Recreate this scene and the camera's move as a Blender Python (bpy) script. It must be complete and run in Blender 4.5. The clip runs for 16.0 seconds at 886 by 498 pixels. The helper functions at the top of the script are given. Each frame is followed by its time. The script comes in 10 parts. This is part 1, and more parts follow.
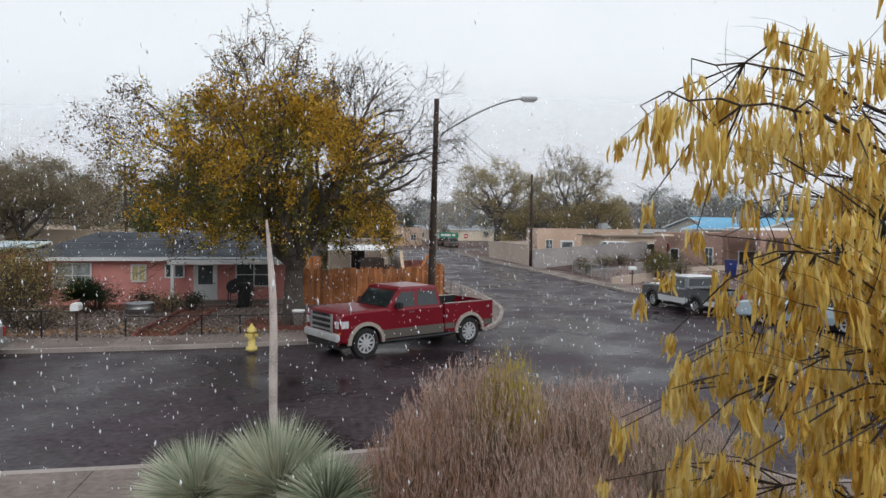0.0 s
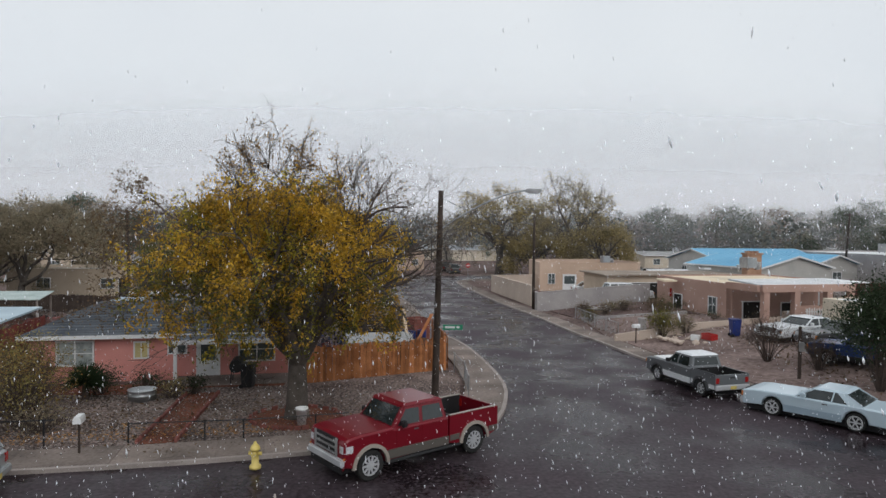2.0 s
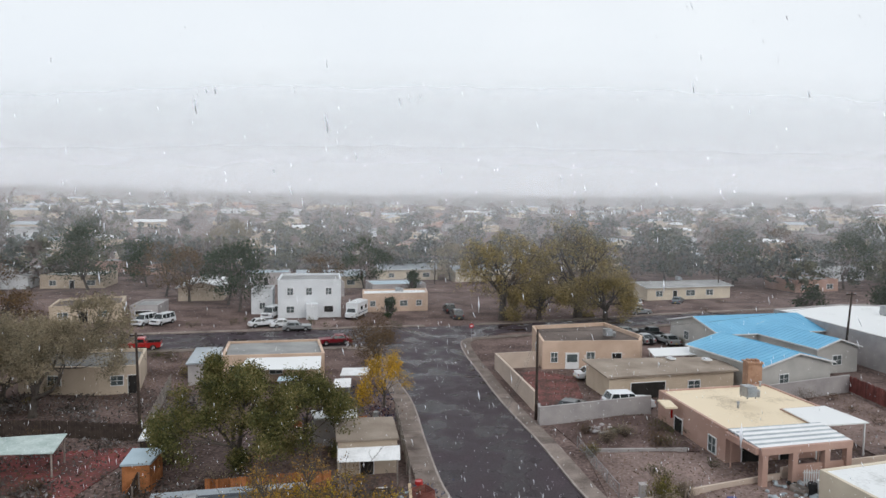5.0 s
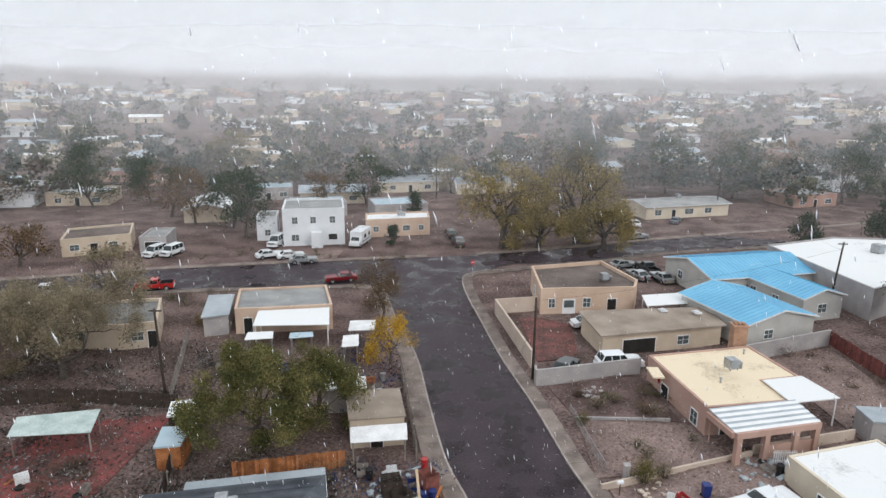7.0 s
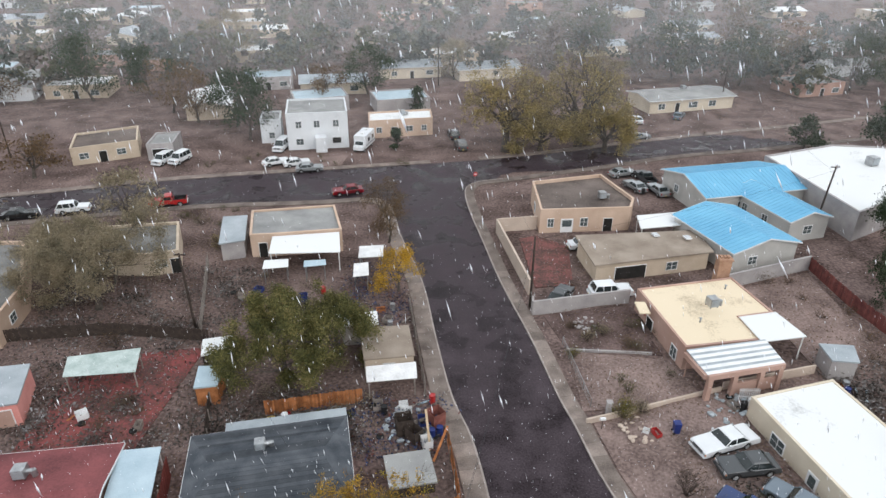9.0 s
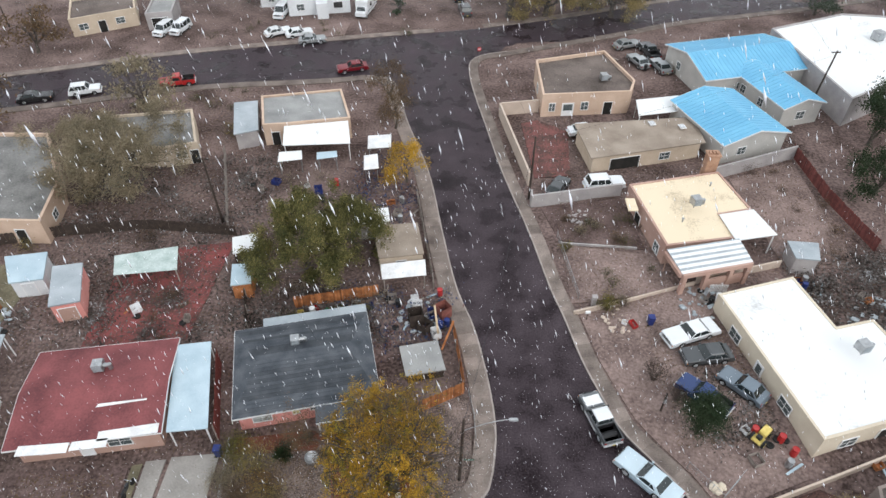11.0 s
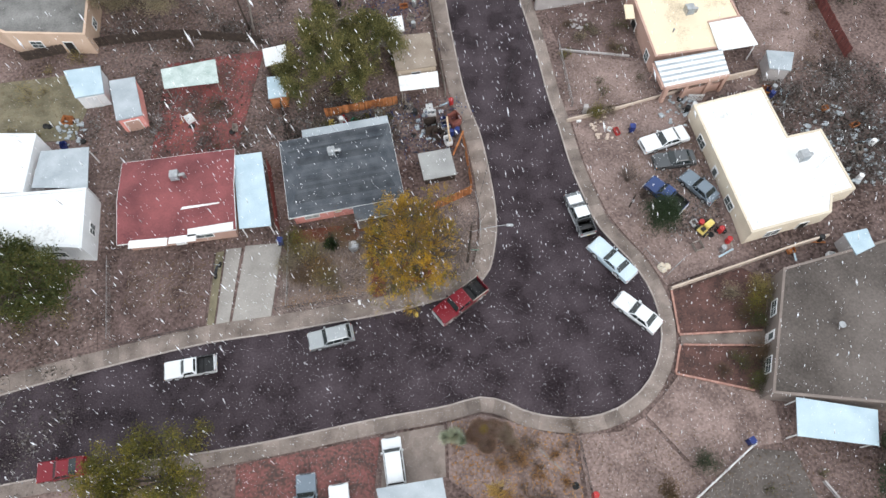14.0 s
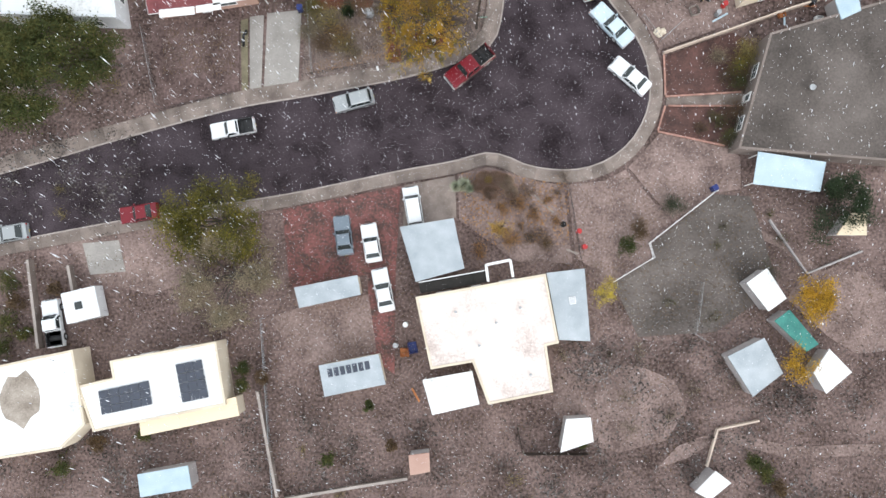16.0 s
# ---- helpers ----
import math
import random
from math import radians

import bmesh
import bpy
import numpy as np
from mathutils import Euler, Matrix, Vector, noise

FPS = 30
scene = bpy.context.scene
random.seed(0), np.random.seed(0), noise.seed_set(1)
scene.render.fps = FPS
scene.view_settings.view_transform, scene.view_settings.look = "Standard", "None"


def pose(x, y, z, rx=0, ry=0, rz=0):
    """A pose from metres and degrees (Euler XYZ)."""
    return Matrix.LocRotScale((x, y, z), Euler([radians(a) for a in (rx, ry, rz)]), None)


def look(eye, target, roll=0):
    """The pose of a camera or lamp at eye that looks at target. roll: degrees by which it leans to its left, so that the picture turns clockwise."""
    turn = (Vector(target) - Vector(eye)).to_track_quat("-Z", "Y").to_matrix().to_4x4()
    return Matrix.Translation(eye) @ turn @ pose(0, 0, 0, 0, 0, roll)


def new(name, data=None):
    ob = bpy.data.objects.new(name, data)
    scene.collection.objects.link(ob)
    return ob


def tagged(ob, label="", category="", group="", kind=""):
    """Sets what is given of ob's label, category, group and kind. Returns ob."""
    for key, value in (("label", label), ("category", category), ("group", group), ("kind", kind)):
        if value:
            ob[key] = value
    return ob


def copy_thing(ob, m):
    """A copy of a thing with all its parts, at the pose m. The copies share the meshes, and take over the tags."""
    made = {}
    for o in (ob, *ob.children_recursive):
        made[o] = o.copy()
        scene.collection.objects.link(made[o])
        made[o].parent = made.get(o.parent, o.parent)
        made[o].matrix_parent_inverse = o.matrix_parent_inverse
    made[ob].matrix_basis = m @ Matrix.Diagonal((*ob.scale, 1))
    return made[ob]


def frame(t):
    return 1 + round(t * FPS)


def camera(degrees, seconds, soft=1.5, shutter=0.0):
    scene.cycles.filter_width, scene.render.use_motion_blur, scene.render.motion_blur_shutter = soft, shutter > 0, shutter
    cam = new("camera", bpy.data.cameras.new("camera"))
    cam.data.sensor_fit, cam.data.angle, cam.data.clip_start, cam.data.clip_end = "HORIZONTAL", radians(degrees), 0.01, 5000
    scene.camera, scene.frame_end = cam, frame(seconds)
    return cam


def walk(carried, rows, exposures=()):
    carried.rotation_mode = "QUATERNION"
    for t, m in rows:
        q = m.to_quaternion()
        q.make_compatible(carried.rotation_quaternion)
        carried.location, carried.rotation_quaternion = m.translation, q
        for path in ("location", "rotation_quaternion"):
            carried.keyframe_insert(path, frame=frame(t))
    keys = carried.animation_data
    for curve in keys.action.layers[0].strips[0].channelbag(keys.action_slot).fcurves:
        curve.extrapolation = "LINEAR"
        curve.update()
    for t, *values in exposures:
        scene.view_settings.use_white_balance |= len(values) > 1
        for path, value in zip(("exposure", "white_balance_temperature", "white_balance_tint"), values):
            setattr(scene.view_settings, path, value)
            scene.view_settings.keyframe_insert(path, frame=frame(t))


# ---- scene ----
cam = camera(68.55, 16.0)
EYE, TILT, LEAN = 4.051, -1.886, -0.538
ROWS = [
    (0.0, 0.143, -0.335, -0.224, 0.237, -0.114, -0.065),
    (0.5, 0.111, -0.287, 0.264, 0.238, 0.006, -0.028),
    (1.0, 0.052, -0.269, 0.965, 0.192, 0.117, 0.049),
    (1.5, 0.055, -0.265, 1.852, 0.288, 0.316, -0.044),
    (2.0, 0.024, -0.250, 3.016, 0.347, 0.586, -0.078),
    (2.5, -0.013, -0.250, 4.921, 0.417, 0.855, -0.163),
    (3.0, -0.021, -0.347, 7.206, 0.519, 1.133, -0.128),
    (3.5, -0.043, -0.399, 9.582, 0.553, 1.301, -0.103),
    (4.0, -0.064, -0.452, 11.968, 0.579, 1.119, -0.059),
    (6.5, -0.248, -1.051, 23.728, 0.664, -10.236, -0.023),
    (7.0, -0.310, -1.199, 26.050, 0.666, -12.770, 0.019),
    (7.5, -0.378, -1.390, 28.417, 0.698, -15.725, 0.052),
    (8.0, -0.451, -1.564, 30.776, 0.691, -18.719, 0.094),
    (8.5, -0.558, -1.725, 33.154, 0.694, -21.864, 0.126),
    (9.0, -0.655, -1.890, 35.483, 0.706, -25.419, 0.188),
    (11.5, -1.215, -2.866, 47.438, 0.707, -44.317, 0.459),
    (12.0, -1.323, -3.080, 49.788, 0.697, -48.004, 0.561),
    (12.5, -1.395, -3.262, 52.179, 0.706, -51.710, 0.664),
    (13.0, -1.492, -3.489, 54.544, 0.714, -55.347, 0.767),
    (13.5, -1.587, -3.739, 56.891, 0.691, -59.004, 0.850),
    (14.0, -1.666, -4.273, 59.033, 0.686, -63.611, 0.953),
    (14.5, -1.778, -4.618, 61.384, 0.640, -69.148, 1.077),
    (15.0, -1.825, -4.918, 63.695, 0.612, -74.655, 1.251),
    (15.5, -1.959, -5.495, 65.906, 0.582, -79.902, 1.355),
    (16.0, -1.995, -5.945, 68.107, 0.550, -85.250, 1.550),
]
walk(cam, [(t, pose(0, 0, EYE, TILT, LEAN, 0) @ pose(x, y, z, 90 + pitch, roll, yaw)) for t, x, y, z, yaw, pitch, roll in ROWS],
     exposures=[(0, 0.18), (0.7, 0.02), (1.5, -0.05), (3, 0.03), (4, 0.08), (6.5, 0.36), (9, 0.52), (12.5, 0.74), (16, 0.9)])
# ---------------- light ----------------
world = bpy.data.worlds.new("overcast")
scene.world = world
world.use_nodes = True
wn, wl = world.node_tree.nodes, world.node_tree.links
SUN_EL, SUN_ROT = radians(38), radians(150)
sky = wn.new("ShaderNodeTexSky")
sky.sky_type, sky.sun_disc = "NISHITA", False
sky.sun_elevation, sky.sun_rotation, sky.dust_density, sky.altitude = SUN_EL, SUN_ROT, 6.0, 1500
bg = wn["Background"]
cloud = wn.new("ShaderNodeTexNoise")
cloud.inputs["Scale"].default_value, cloud.inputs["Detail"].default_value = 1.6, 4
ramp = wn.new("ShaderNodeValToRGB")
ramp.color_ramp.elements[0].color = (7.25, 7.75, 8.3, 1)
ramp.color_ramp.elements[1].color = (8.15, 8.57, 8.92, 1)
ramp.color_ramp.elements[0].position, ramp.color_ramp.elements[1].position = 0.3, 0.7
cover = wn.new("ShaderNodeMix")
cover.data_type = "RGBA"
cover.inputs[0].default_value = 0.96
wl.new(cloud.outputs["Fac"], ramp.inputs["Fac"])
wl.new(sky.outputs["Color"], cover.inputs[6])
wl.new(ramp.outputs["Color"], cover.inputs[7])
wl.new(cover.outputs[2], bg.inputs["Color"])
bg.inputs["Strength"].default_value = 0.1
sun = new("sun", bpy.data.lights.new("sun", "SUN"))
sun.data.energy, sun.data.angle, sun.data.color = 0.8, radians(40), (1.0, 0.97, 0.94)
sun.matrix_world = look((0, 0, 50), Vector((0, 0, 50)) - Vector((math.sin(SUN_ROT) * math.cos(SUN_EL), math.cos(SUN_ROT) * math.cos(SUN_EL), math.sin(SUN_EL))))

# ---------------- materials ----------------
def surf(name, c1, c2, scale=1.0, fine=20.0, rough=0.8, bump=0.3, metal=0.0, spec=0.35, spread=(0.35, 0.65), fine_mix=0.35, rough2=None, vary=0.0, coat=0.0):
    """A surface whose colour wanders between c1 and c2 at two scales (waves per metre), with fine relief."""
    m = bpy.data.materials.new(name)
    m.use_nodes = True
    n, l = m.node_tree.nodes, m.node_tree.links
    b = n["Principled BSDF"]
    geo = n.new("ShaderNodeNewGeometry")
    big, small = n.new("ShaderNodeTexNoise"), n.new("ShaderNodeTexNoise")
    for tex, sc, det in ((big, scale, 5), (small, fine, 3)):
        tex.inputs["Scale"].default_value, tex.inputs["Detail"].default_value = sc, det
        l.new(geo.outputs["Position"], tex.inputs["Vector"])
    mx = n.new("ShaderNodeMix")
    mx.inputs[0].default_value = fine_mix
    l.new(big.outputs["Fac"], mx.inputs[2])
    l.new(small.outputs["Fac"], mx.inputs[3])
    r = n.new("ShaderNodeValToRGB")
    r.color_ramp.elements[0].position, r.color_ramp.elements[1].position = spread
    r.color_ramp.elements[0].color, r.color_ramp.elements[1].color = (*c1, 1), (*c2, 1)
    l.new(mx.outputs[0], r.inputs["Fac"])
    col = r.outputs["Color"]
    if vary:
        oi = n.new("ShaderNodeObjectInfo")
        hsv = n.new("ShaderNodeHueSaturation")
        mr = n.new("ShaderNodeMapRange")
        mr.inputs["To Min"].default_value, mr.inputs["To Max"].default_value = 1 - vary, 1 + vary
        l.new(oi.outputs["Random"], mr.inputs["Value"])
        l.new(mr.outputs["Result"], hsv.inputs["Value"])
        l.new(col, hsv.inputs["Color"])
        col = hsv.outputs["Color"]
    l.new(col, b.inputs["Base Color"])
    b.inputs["Roughness"].default_value, b.inputs["Metallic"].default_value = rough, metal
    b.inputs["Coat Weight"].default_value, b.inputs["Specular IOR Level"].default_value = coat, spec
    if rough2 is not None:
        rr = n.new("ShaderNodeMapRange")
        rr.inputs["From Min"].default_value, rr.inputs["From Max"].default_value = 0.38, 0.62
        rr.inputs["To Min"].default_value, rr.inputs["To Max"].default_value = rough, rough2
        l.new(big.outputs["Fac"], rr.inputs["Value"])
        l.new(rr.outputs["Result"], b.inputs["Roughness"])
    if bump:
        bp = n.new("ShaderNodeBump")
        bp.inputs["Strength"].default_value, bp.inputs["Distance"].default_value = bump, 0.02
        l.new(small.outputs["Fac"], bp.inputs["Height"])
        l.new(bp.outputs["Normal"], b.inputs["Normal"])
    return m


def leafy(name, cols, rough=0.6, light=0.25):
    """Leaves: each leaf takes one of the colours, and lets some light through."""
    m = bpy.data.materials.new(name)
    m.use_nodes = True
    n, l = m.node_tree.nodes, m.node_tree.links
    b = n["Principled BSDF"]
    geo = n.new("ShaderNodeNewGeometry")
    r = n.new("ShaderNodeValToRGB")
    el = r.color_ramp.elements
    while len(el) < len(cols):
        el.new(0.5)
    for i, c in enumerate(cols):
        el[i].position, el[i].color = i / max(1, len(cols) - 1), (*c, 1)
    tex = n.new("ShaderNodeTexNoise")
    tex.inputs["Scale"].default_value = 0.45
    l.new(geo.outputs["Position"], tex.inputs["Vector"])
    mx = n.new("ShaderNodeMath")
    mx.operation = "MULTIPLY_ADD"
    mx.inputs[1].default_value = 0.55
    mr = n.new("ShaderNodeMapRange")
    mr.inputs["From Min"].default_value, mr.inputs["From Max"].default_value = 0.3, 0.7
    mr.inputs["To Min"].default_value, mr.inputs["To Max"].default_value = 0.0, 0.45
    l.new(tex.outputs["Fac"], mr.inputs["Value"])
    l.new(geo.outputs["Random Per Island"], mx.inputs[0])
    l.new(mr.outputs["Result"], mx.inputs[2])
    l.new(mx.outputs[0], r.inputs["Fac"])
    l.new(r.outputs["Color"], b.inputs["Base Color"])
    b.inputs["Roughness"].default_value, b.inputs["Specular IOR Level"].default_value = rough, 0.15
    tr = n.new("ShaderNodeBsdfTranslucent")
    l.new(r.outputs["Color"], tr.inputs["Color"])
    ms = n.new("ShaderNodeMixShader")
    ms.inputs[0].default_value = light
    l.new(b.outputs[0], ms.inputs[1])
    l.new(tr.outputs[0], ms.inputs[2])
    l.new(ms.outputs[0], n["Material Output"].inputs["Surface"])
    return m


def paint(name, c, rough=0.3, metal=0.0, coat=0.5):
    return surf(name, tuple(v * 0.88 for v in c), c, 0.8, 60, rough, 0.02, metal, coat=coat)


ASPHALT = surf("wet_asphalt", (0.011, 0.0066, 0.0082), (0.088, 0.069, 0.079), 0.3, 7, 0.13, 0.4, fine_mix=0.5, rough2=0.6, spec=0.085, spread=(0.38, 0.66))
DARKDIRT = surf("dark_brown_dirt", (0.052, 0.035, 0.032), (0.195, 0.138, 0.128), 0.35, 4.5, 0.95, 0.6, fine_mix=0.5, spread=(0.36, 0.64), spec=0.08)
DIRT = surf("packed_dirt", (0.05, 0.034, 0.03), (0.242, 0.175, 0.16), 0.2, 3.2, 0.95, 0.6, fine_mix=0.5, spread=(0.37, 0.64), spec=0.1)
GRAVEL = surf("brown_gravel", (0.042, 0.031, 0.028), (0.3, 0.232, 0.208), 0.5, 9, 0.9, 0.9, fine_mix=0.68, spread=(0.4, 0.6), spec=0.08)
TANDIRT = surf("tan_dirt", (0.11, 0.078, 0.07), (0.31, 0.23, 0.208), 0.3, 4, 0.95, 0.5, fine_mix=0.5, spread=(0.36, 0.64), spec=0.1)
REDGRAVEL = surf("red_gravel", (0.095, 0.06, 0.056), (0.27, 0.078, 0.076), 0.28, 5, 0.9, 0.8, fine_mix=0.42, spread=(0.42, 0.6), spec=0.08)
DULLRED = surf("dull_red_gravel", (0.075, 0.055, 0.05), (0.24, 0.1, 0.092), 0.5, 4, 0.9, 0.8, fine_mix=0.5, spread=(0.4, 0.62), spec=0.08)
BEDRED = surf("dark_red_mulch", (0.05, 0.034, 0.031), (0.15, 0.08, 0.07), 0.6, 7, 0.95, 0.8, fine_mix=0.55, spread=(0.38, 0.64), spec=0.1)
DRYGRASS = surf("dry_lawn", (0.09, 0.08, 0.05), (0.23, 0.2, 0.135), 0.5, 9, 0.95, 0.6)
CONCRETE = surf("concrete", (0.115, 0.093, 0.082), (0.29, 0.24, 0.213), 0.55, 9, 0.85, 0.35, vary=0.18, spread=(0.34, 0.66), spec=0.1)
PALECON = surf("pale_concrete", (0.22, 0.205, 0.19), (0.36, 0.335, 0.31), 0.4, 7, 0.75, 0.25)
KERB = surf("kerb_concrete", (0.25, 0.216, 0.197), (0.41, 0.362, 0.335), 0.7, 20, 0.75, 0.3, spec=0.1)
PINK = surf("pink_stucco", (0.62, 0.25, 0.22), (0.77, 0.355, 0.315), 0.5, 40, 0.9, 0.35, spec=0.1)
SALMON = surf("salmon_stucco", (0.49, 0.35, 0.262), (0.64, 0.485, 0.38), 0.4, 40, 0.9, 0.35)
REDSOIL = surf("rust_red_soil", (0.09, 0.035, 0.024), (0.22, 0.085, 0.055), 0.7, 9, 0.95, 0.7, fine_mix=0.5, spec=0.1)
ROSE = surf("rose_stucco", (0.38, 0.238, 0.195), (0.52, 0.355, 0.295), 0.35, 40, 0.9, 0.4, spec=0.1)
TAN = surf("tan_stucco", (0.46, 0.37, 0.28), (0.62, 0.52, 0.41), 0.4, 40, 0.9, 0.35)
CREAM = surf("cream_stucco", (0.55, 0.47, 0.37), (0.7, 0.62, 0.5), 0.4, 40, 0.9, 0.3)
WHITEWALL = surf("white_stucco", (0.6, 0.62, 0.64), (0.76, 0.78, 0.8), 0.4, 40, 0.85, 0.25)
GREYWALL = surf("grey_block", (0.3, 0.28, 0.28), (0.44, 0.41, 0.4), 0.6, 12, 0.9, 0.4)
YARDWALL = surf("buff_wall", (0.45, 0.36, 0.3), (0.6, 0.5, 0.42), 0.4, 30, 0.9, 0.3)
WHITEROOF = surf("white_roof_coating", (0.4, 0.4, 0.39), (0.74, 0.75, 0.75), 0.16, 3, 0.65, 0.12, spread=(0.27, 0.4), fine_mix=0.25)
CREAMROOF = surf("cream_roof_coating", (0.36, 0.27, 0.17), (0.75, 0.63, 0.46), 0.3, 6, 0.65, 0.2, spread=(0.28, 0.46))
PINKROOF = surf("pale_pink_roof_coating", (0.4, 0.32, 0.29), (0.68, 0.6, 0.56), 0.3, 5, 0.65, 0.2, spread=(0.3, 0.48))
GRAVELROOF = surf("gravel_roof", (0.085, 0.07, 0.063), (0.21, 0.172, 0.155), 0.22, 7, 0.95, 0.6, spread=(0.36, 0.64), spec=0.1)
DARKROOF = surf("dark_gravel_roof", (0.062, 0.053, 0.048), (0.165, 0.142, 0.13), 0.16, 5, 0.95, 0.6, spread=(0.36, 0.64), spec=0.1)
TANROOF = surf("tan_gravel_roof", (0.22, 0.175, 0.14), (0.37, 0.31, 0.255), 0.4, 14, 0.95, 0.5)
GREYROOF = surf("grey_roof", (0.2, 0.2, 0.2), (0.36, 0.36, 0.35), 0.35, 25, 0.9, 0.4)
ASHROOF = surf("ash_grey_roof", (0.11, 0.108, 0.105), (0.27, 0.265, 0.255), 0.3, 6, 0.9, 0.5, spread=(0.36, 0.64), spec=0.1)
SHINGLE = surf("charcoal_shingle", (0.0416, 0.048, 0.0576), (0.105, 0.113, 0.125), 0.7, 22, 0.8, 0.6, vary=0.25, spec=0.1)
REDROOF = surf("red_roof_sheet", (0.12, 0.036, 0.04), (0.25, 0.076, 0.079), 0.35, 6, 0.8, 0.4, vary=0.08, spread=(0.36, 0.62))
BLUEROOF = surf("blue_metal_roof", (0.12, 0.36, 0.56), (0.17, 0.46, 0.66), 0.3, 8, 0.45, 0.05, vary=0.04)
PALEMETAL = surf("pale_blue_metal", (0.36, 0.47, 0.54), (0.5, 0.61, 0.67), 0.5, 10, 0.45, 0.1, metal=0.2)
GREYMETAL = surf("grey_metal", (0.3, 0.34, 0.37), (0.46, 0.5, 0.53), 0.5, 14, 0.5, 0.15, metal=0.3)
FENCEWOOD = surf("orange_fence_wood", (0.2, 0.075, 0.03), (0.48, 0.2, 0.085), 1.6, 30, 0.8, 0.4, vary=0.34, spec=0.1)
OLDWOOD = surf("old_dark_wood", (0.03, 0.022, 0.018), (0.075, 0.055, 0.045), 2.0, 40, 0.9, 0.5)
GREYWOOD = surf("grey_wood", (0.2, 0.17, 0.15), (0.34, 0.3, 0.27), 1.5, 30, 0.9, 0.4, vary=0.2)
BRICKRED = surf("red_brick", (0.16, 0.05, 0.04), (0.26, 0.1, 0.08), 2.0, 30, 0.9, 0.4, vary=0.25)
BARK = surf("grey_bark", (0.05, 0.042, 0.036), (0.13, 0.11, 0.095), 3.0, 30, 0.95, 0.8)
DARKBARK = surf("dark_brown_bark", (0.025, 0.017, 0.013), (0.07, 0.05, 0.038), 4.0, 30, 0.9, 0.4)
TWIG = surf("brown_twig", (0.06, 0.045, 0.04), (0.13, 0.1, 0.085), 3.0, 30, 0.9, 0.3)
WHITEPAINT = surf("white_paint", (0.68, 0.69, 0.7), (0.82, 0.82, 0.82), 1.0, 30, 0.5, 0.1)
DARKMETAL = surf("dark_metal", (0.02, 0.02, 0.022), (0.06, 0.06, 0.065), 2, 40, 0.5, 0.1, metal=0.6)
GALV = surf("galvanised_metal", (0.3, 0.31, 0.32), (0.5, 0.51, 0.52), 2, 40, 0.4, 0.1, metal=0.8)
CHROME = surf("chrome", (0.55, 0.56, 0.58), (0.7, 0.71, 0.73), 2, 30, 0.15, 0.02, metal=1.0)
RUBBER = surf("tyre_rubber", (0.01, 0.01, 0.01), (0.03, 0.03, 0.03), 3, 40, 0.8, 0.3)
GLASS = surf("tinted_glass", (0.014, 0.019, 0.02), (0.028, 0.036, 0.038), 1, 10, 0.04, 0.0, spec=0.6)
WINDOWGLASS = surf("window_glass", (0.05, 0.065, 0.07), (0.13, 0.15, 0.15), 1.2, 6, 0.05, 0.0)
# near-black colour standing in for shade inside openings and along the porch
OPENSHADE = surf("dark_recess", (0.012, 0.011, 0.01), (0.03, 0.027, 0.025), 1, 10, 0.9, 0.0)
LAMPGLASS = surf("headlamp_glass", (0.36, 0.37, 0.39), (0.66, 0.68, 0.7), 9, 30, 0.1, 0.05, coat=1.0)
AMBER = paint("amber_lens", (0.7, 0.22, 0.03), 0.15)
REDLENS = paint("red_lens", (0.35, 0.015, 0.015), 0.15)
YELLOW = surf("yellow_paint", (0.55, 0.42, 0.1), (0.75, 0.6, 0.2), 3, 30, 0.5, 0.2)
BLUEPLASTIC = surf("blue_plastic", (0.012, 0.022, 0.11), (0.025, 0.045, 0.2), 2, 30, 0.4, 0.1)
GREENSIGN = paint("sign_green", (0.01, 0.22, 0.12), 0.4)
SOLAR = surf("solar_panel", (0.012, 0.018, 0.035), (0.03, 0.04, 0.065), 1, 12, 0.15, 0.0, coat=1.0)
TARP = surf("pale_tarp", (0.3, 0.38, 0.36), (0.55, 0.62, 0.6), 0.8, 6, 0.6, 0.5)
WHITETARP = surf("white_tarp", (0.6, 0.6, 0.6), (0.82, 0.82, 0.82), 0.8, 6, 0.6, 0.4)
TEAL = surf("teal_tarp", (0.03, 0.16, 0.14), (0.06, 0.26, 0.22), 0.8, 6, 0.5, 0.4)
BLACKPLASTIC = surf("black_plastic", (0.01, 0.01, 0.011), (0.025, 0.025, 0.027), 2, 30, 0.5, 0.1)
SNOW = bpy.data.materials.new("snow_flake")
SNOW.use_nodes = True
sn, sl = SNOW.node_tree.nodes, SNOW.node_tree.links
sn.remove(sn["Principled BSDF"])
s_front, s_back, s_sum = sn.new("ShaderNodeBsdfDiffuse"), sn.new("ShaderNodeBsdfTranslucent"), sn.new("ShaderNodeAddShader")
s_front.inputs["Color"].default_value = s_back.inputs["Color"].default_value = (0.52, 0.53, 0.55, 1)
sl.new(s_front.outputs[0], s_sum.inputs[0])
sl.new(s_back.outputs[0], s_sum.inputs[1])
sl.new(s_sum.outputs[0], sn["Material Output"].inputs["Surface"])
ALLOY = surf("bright_alloy", (0.5, 0.51, 0.53), (0.66, 0.67, 0.69), 2, 30, 0.35, 0.02, metal=0.35)
GOLD = leafy("gold_green_leaves", [(0.09, 0.073, 0.018), (0.33, 0.2, 0.027), (0.62, 0.37, 0.04), (0.86, 0.55, 0.075)], light=0.32)
ELM = leafy("elm_leaves", [(0.12, 0.1, 0.058), (0.23, 0.185, 0.09), (0.37, 0.29, 0.13), (0.52, 0.41, 0.19)], light=0.35)
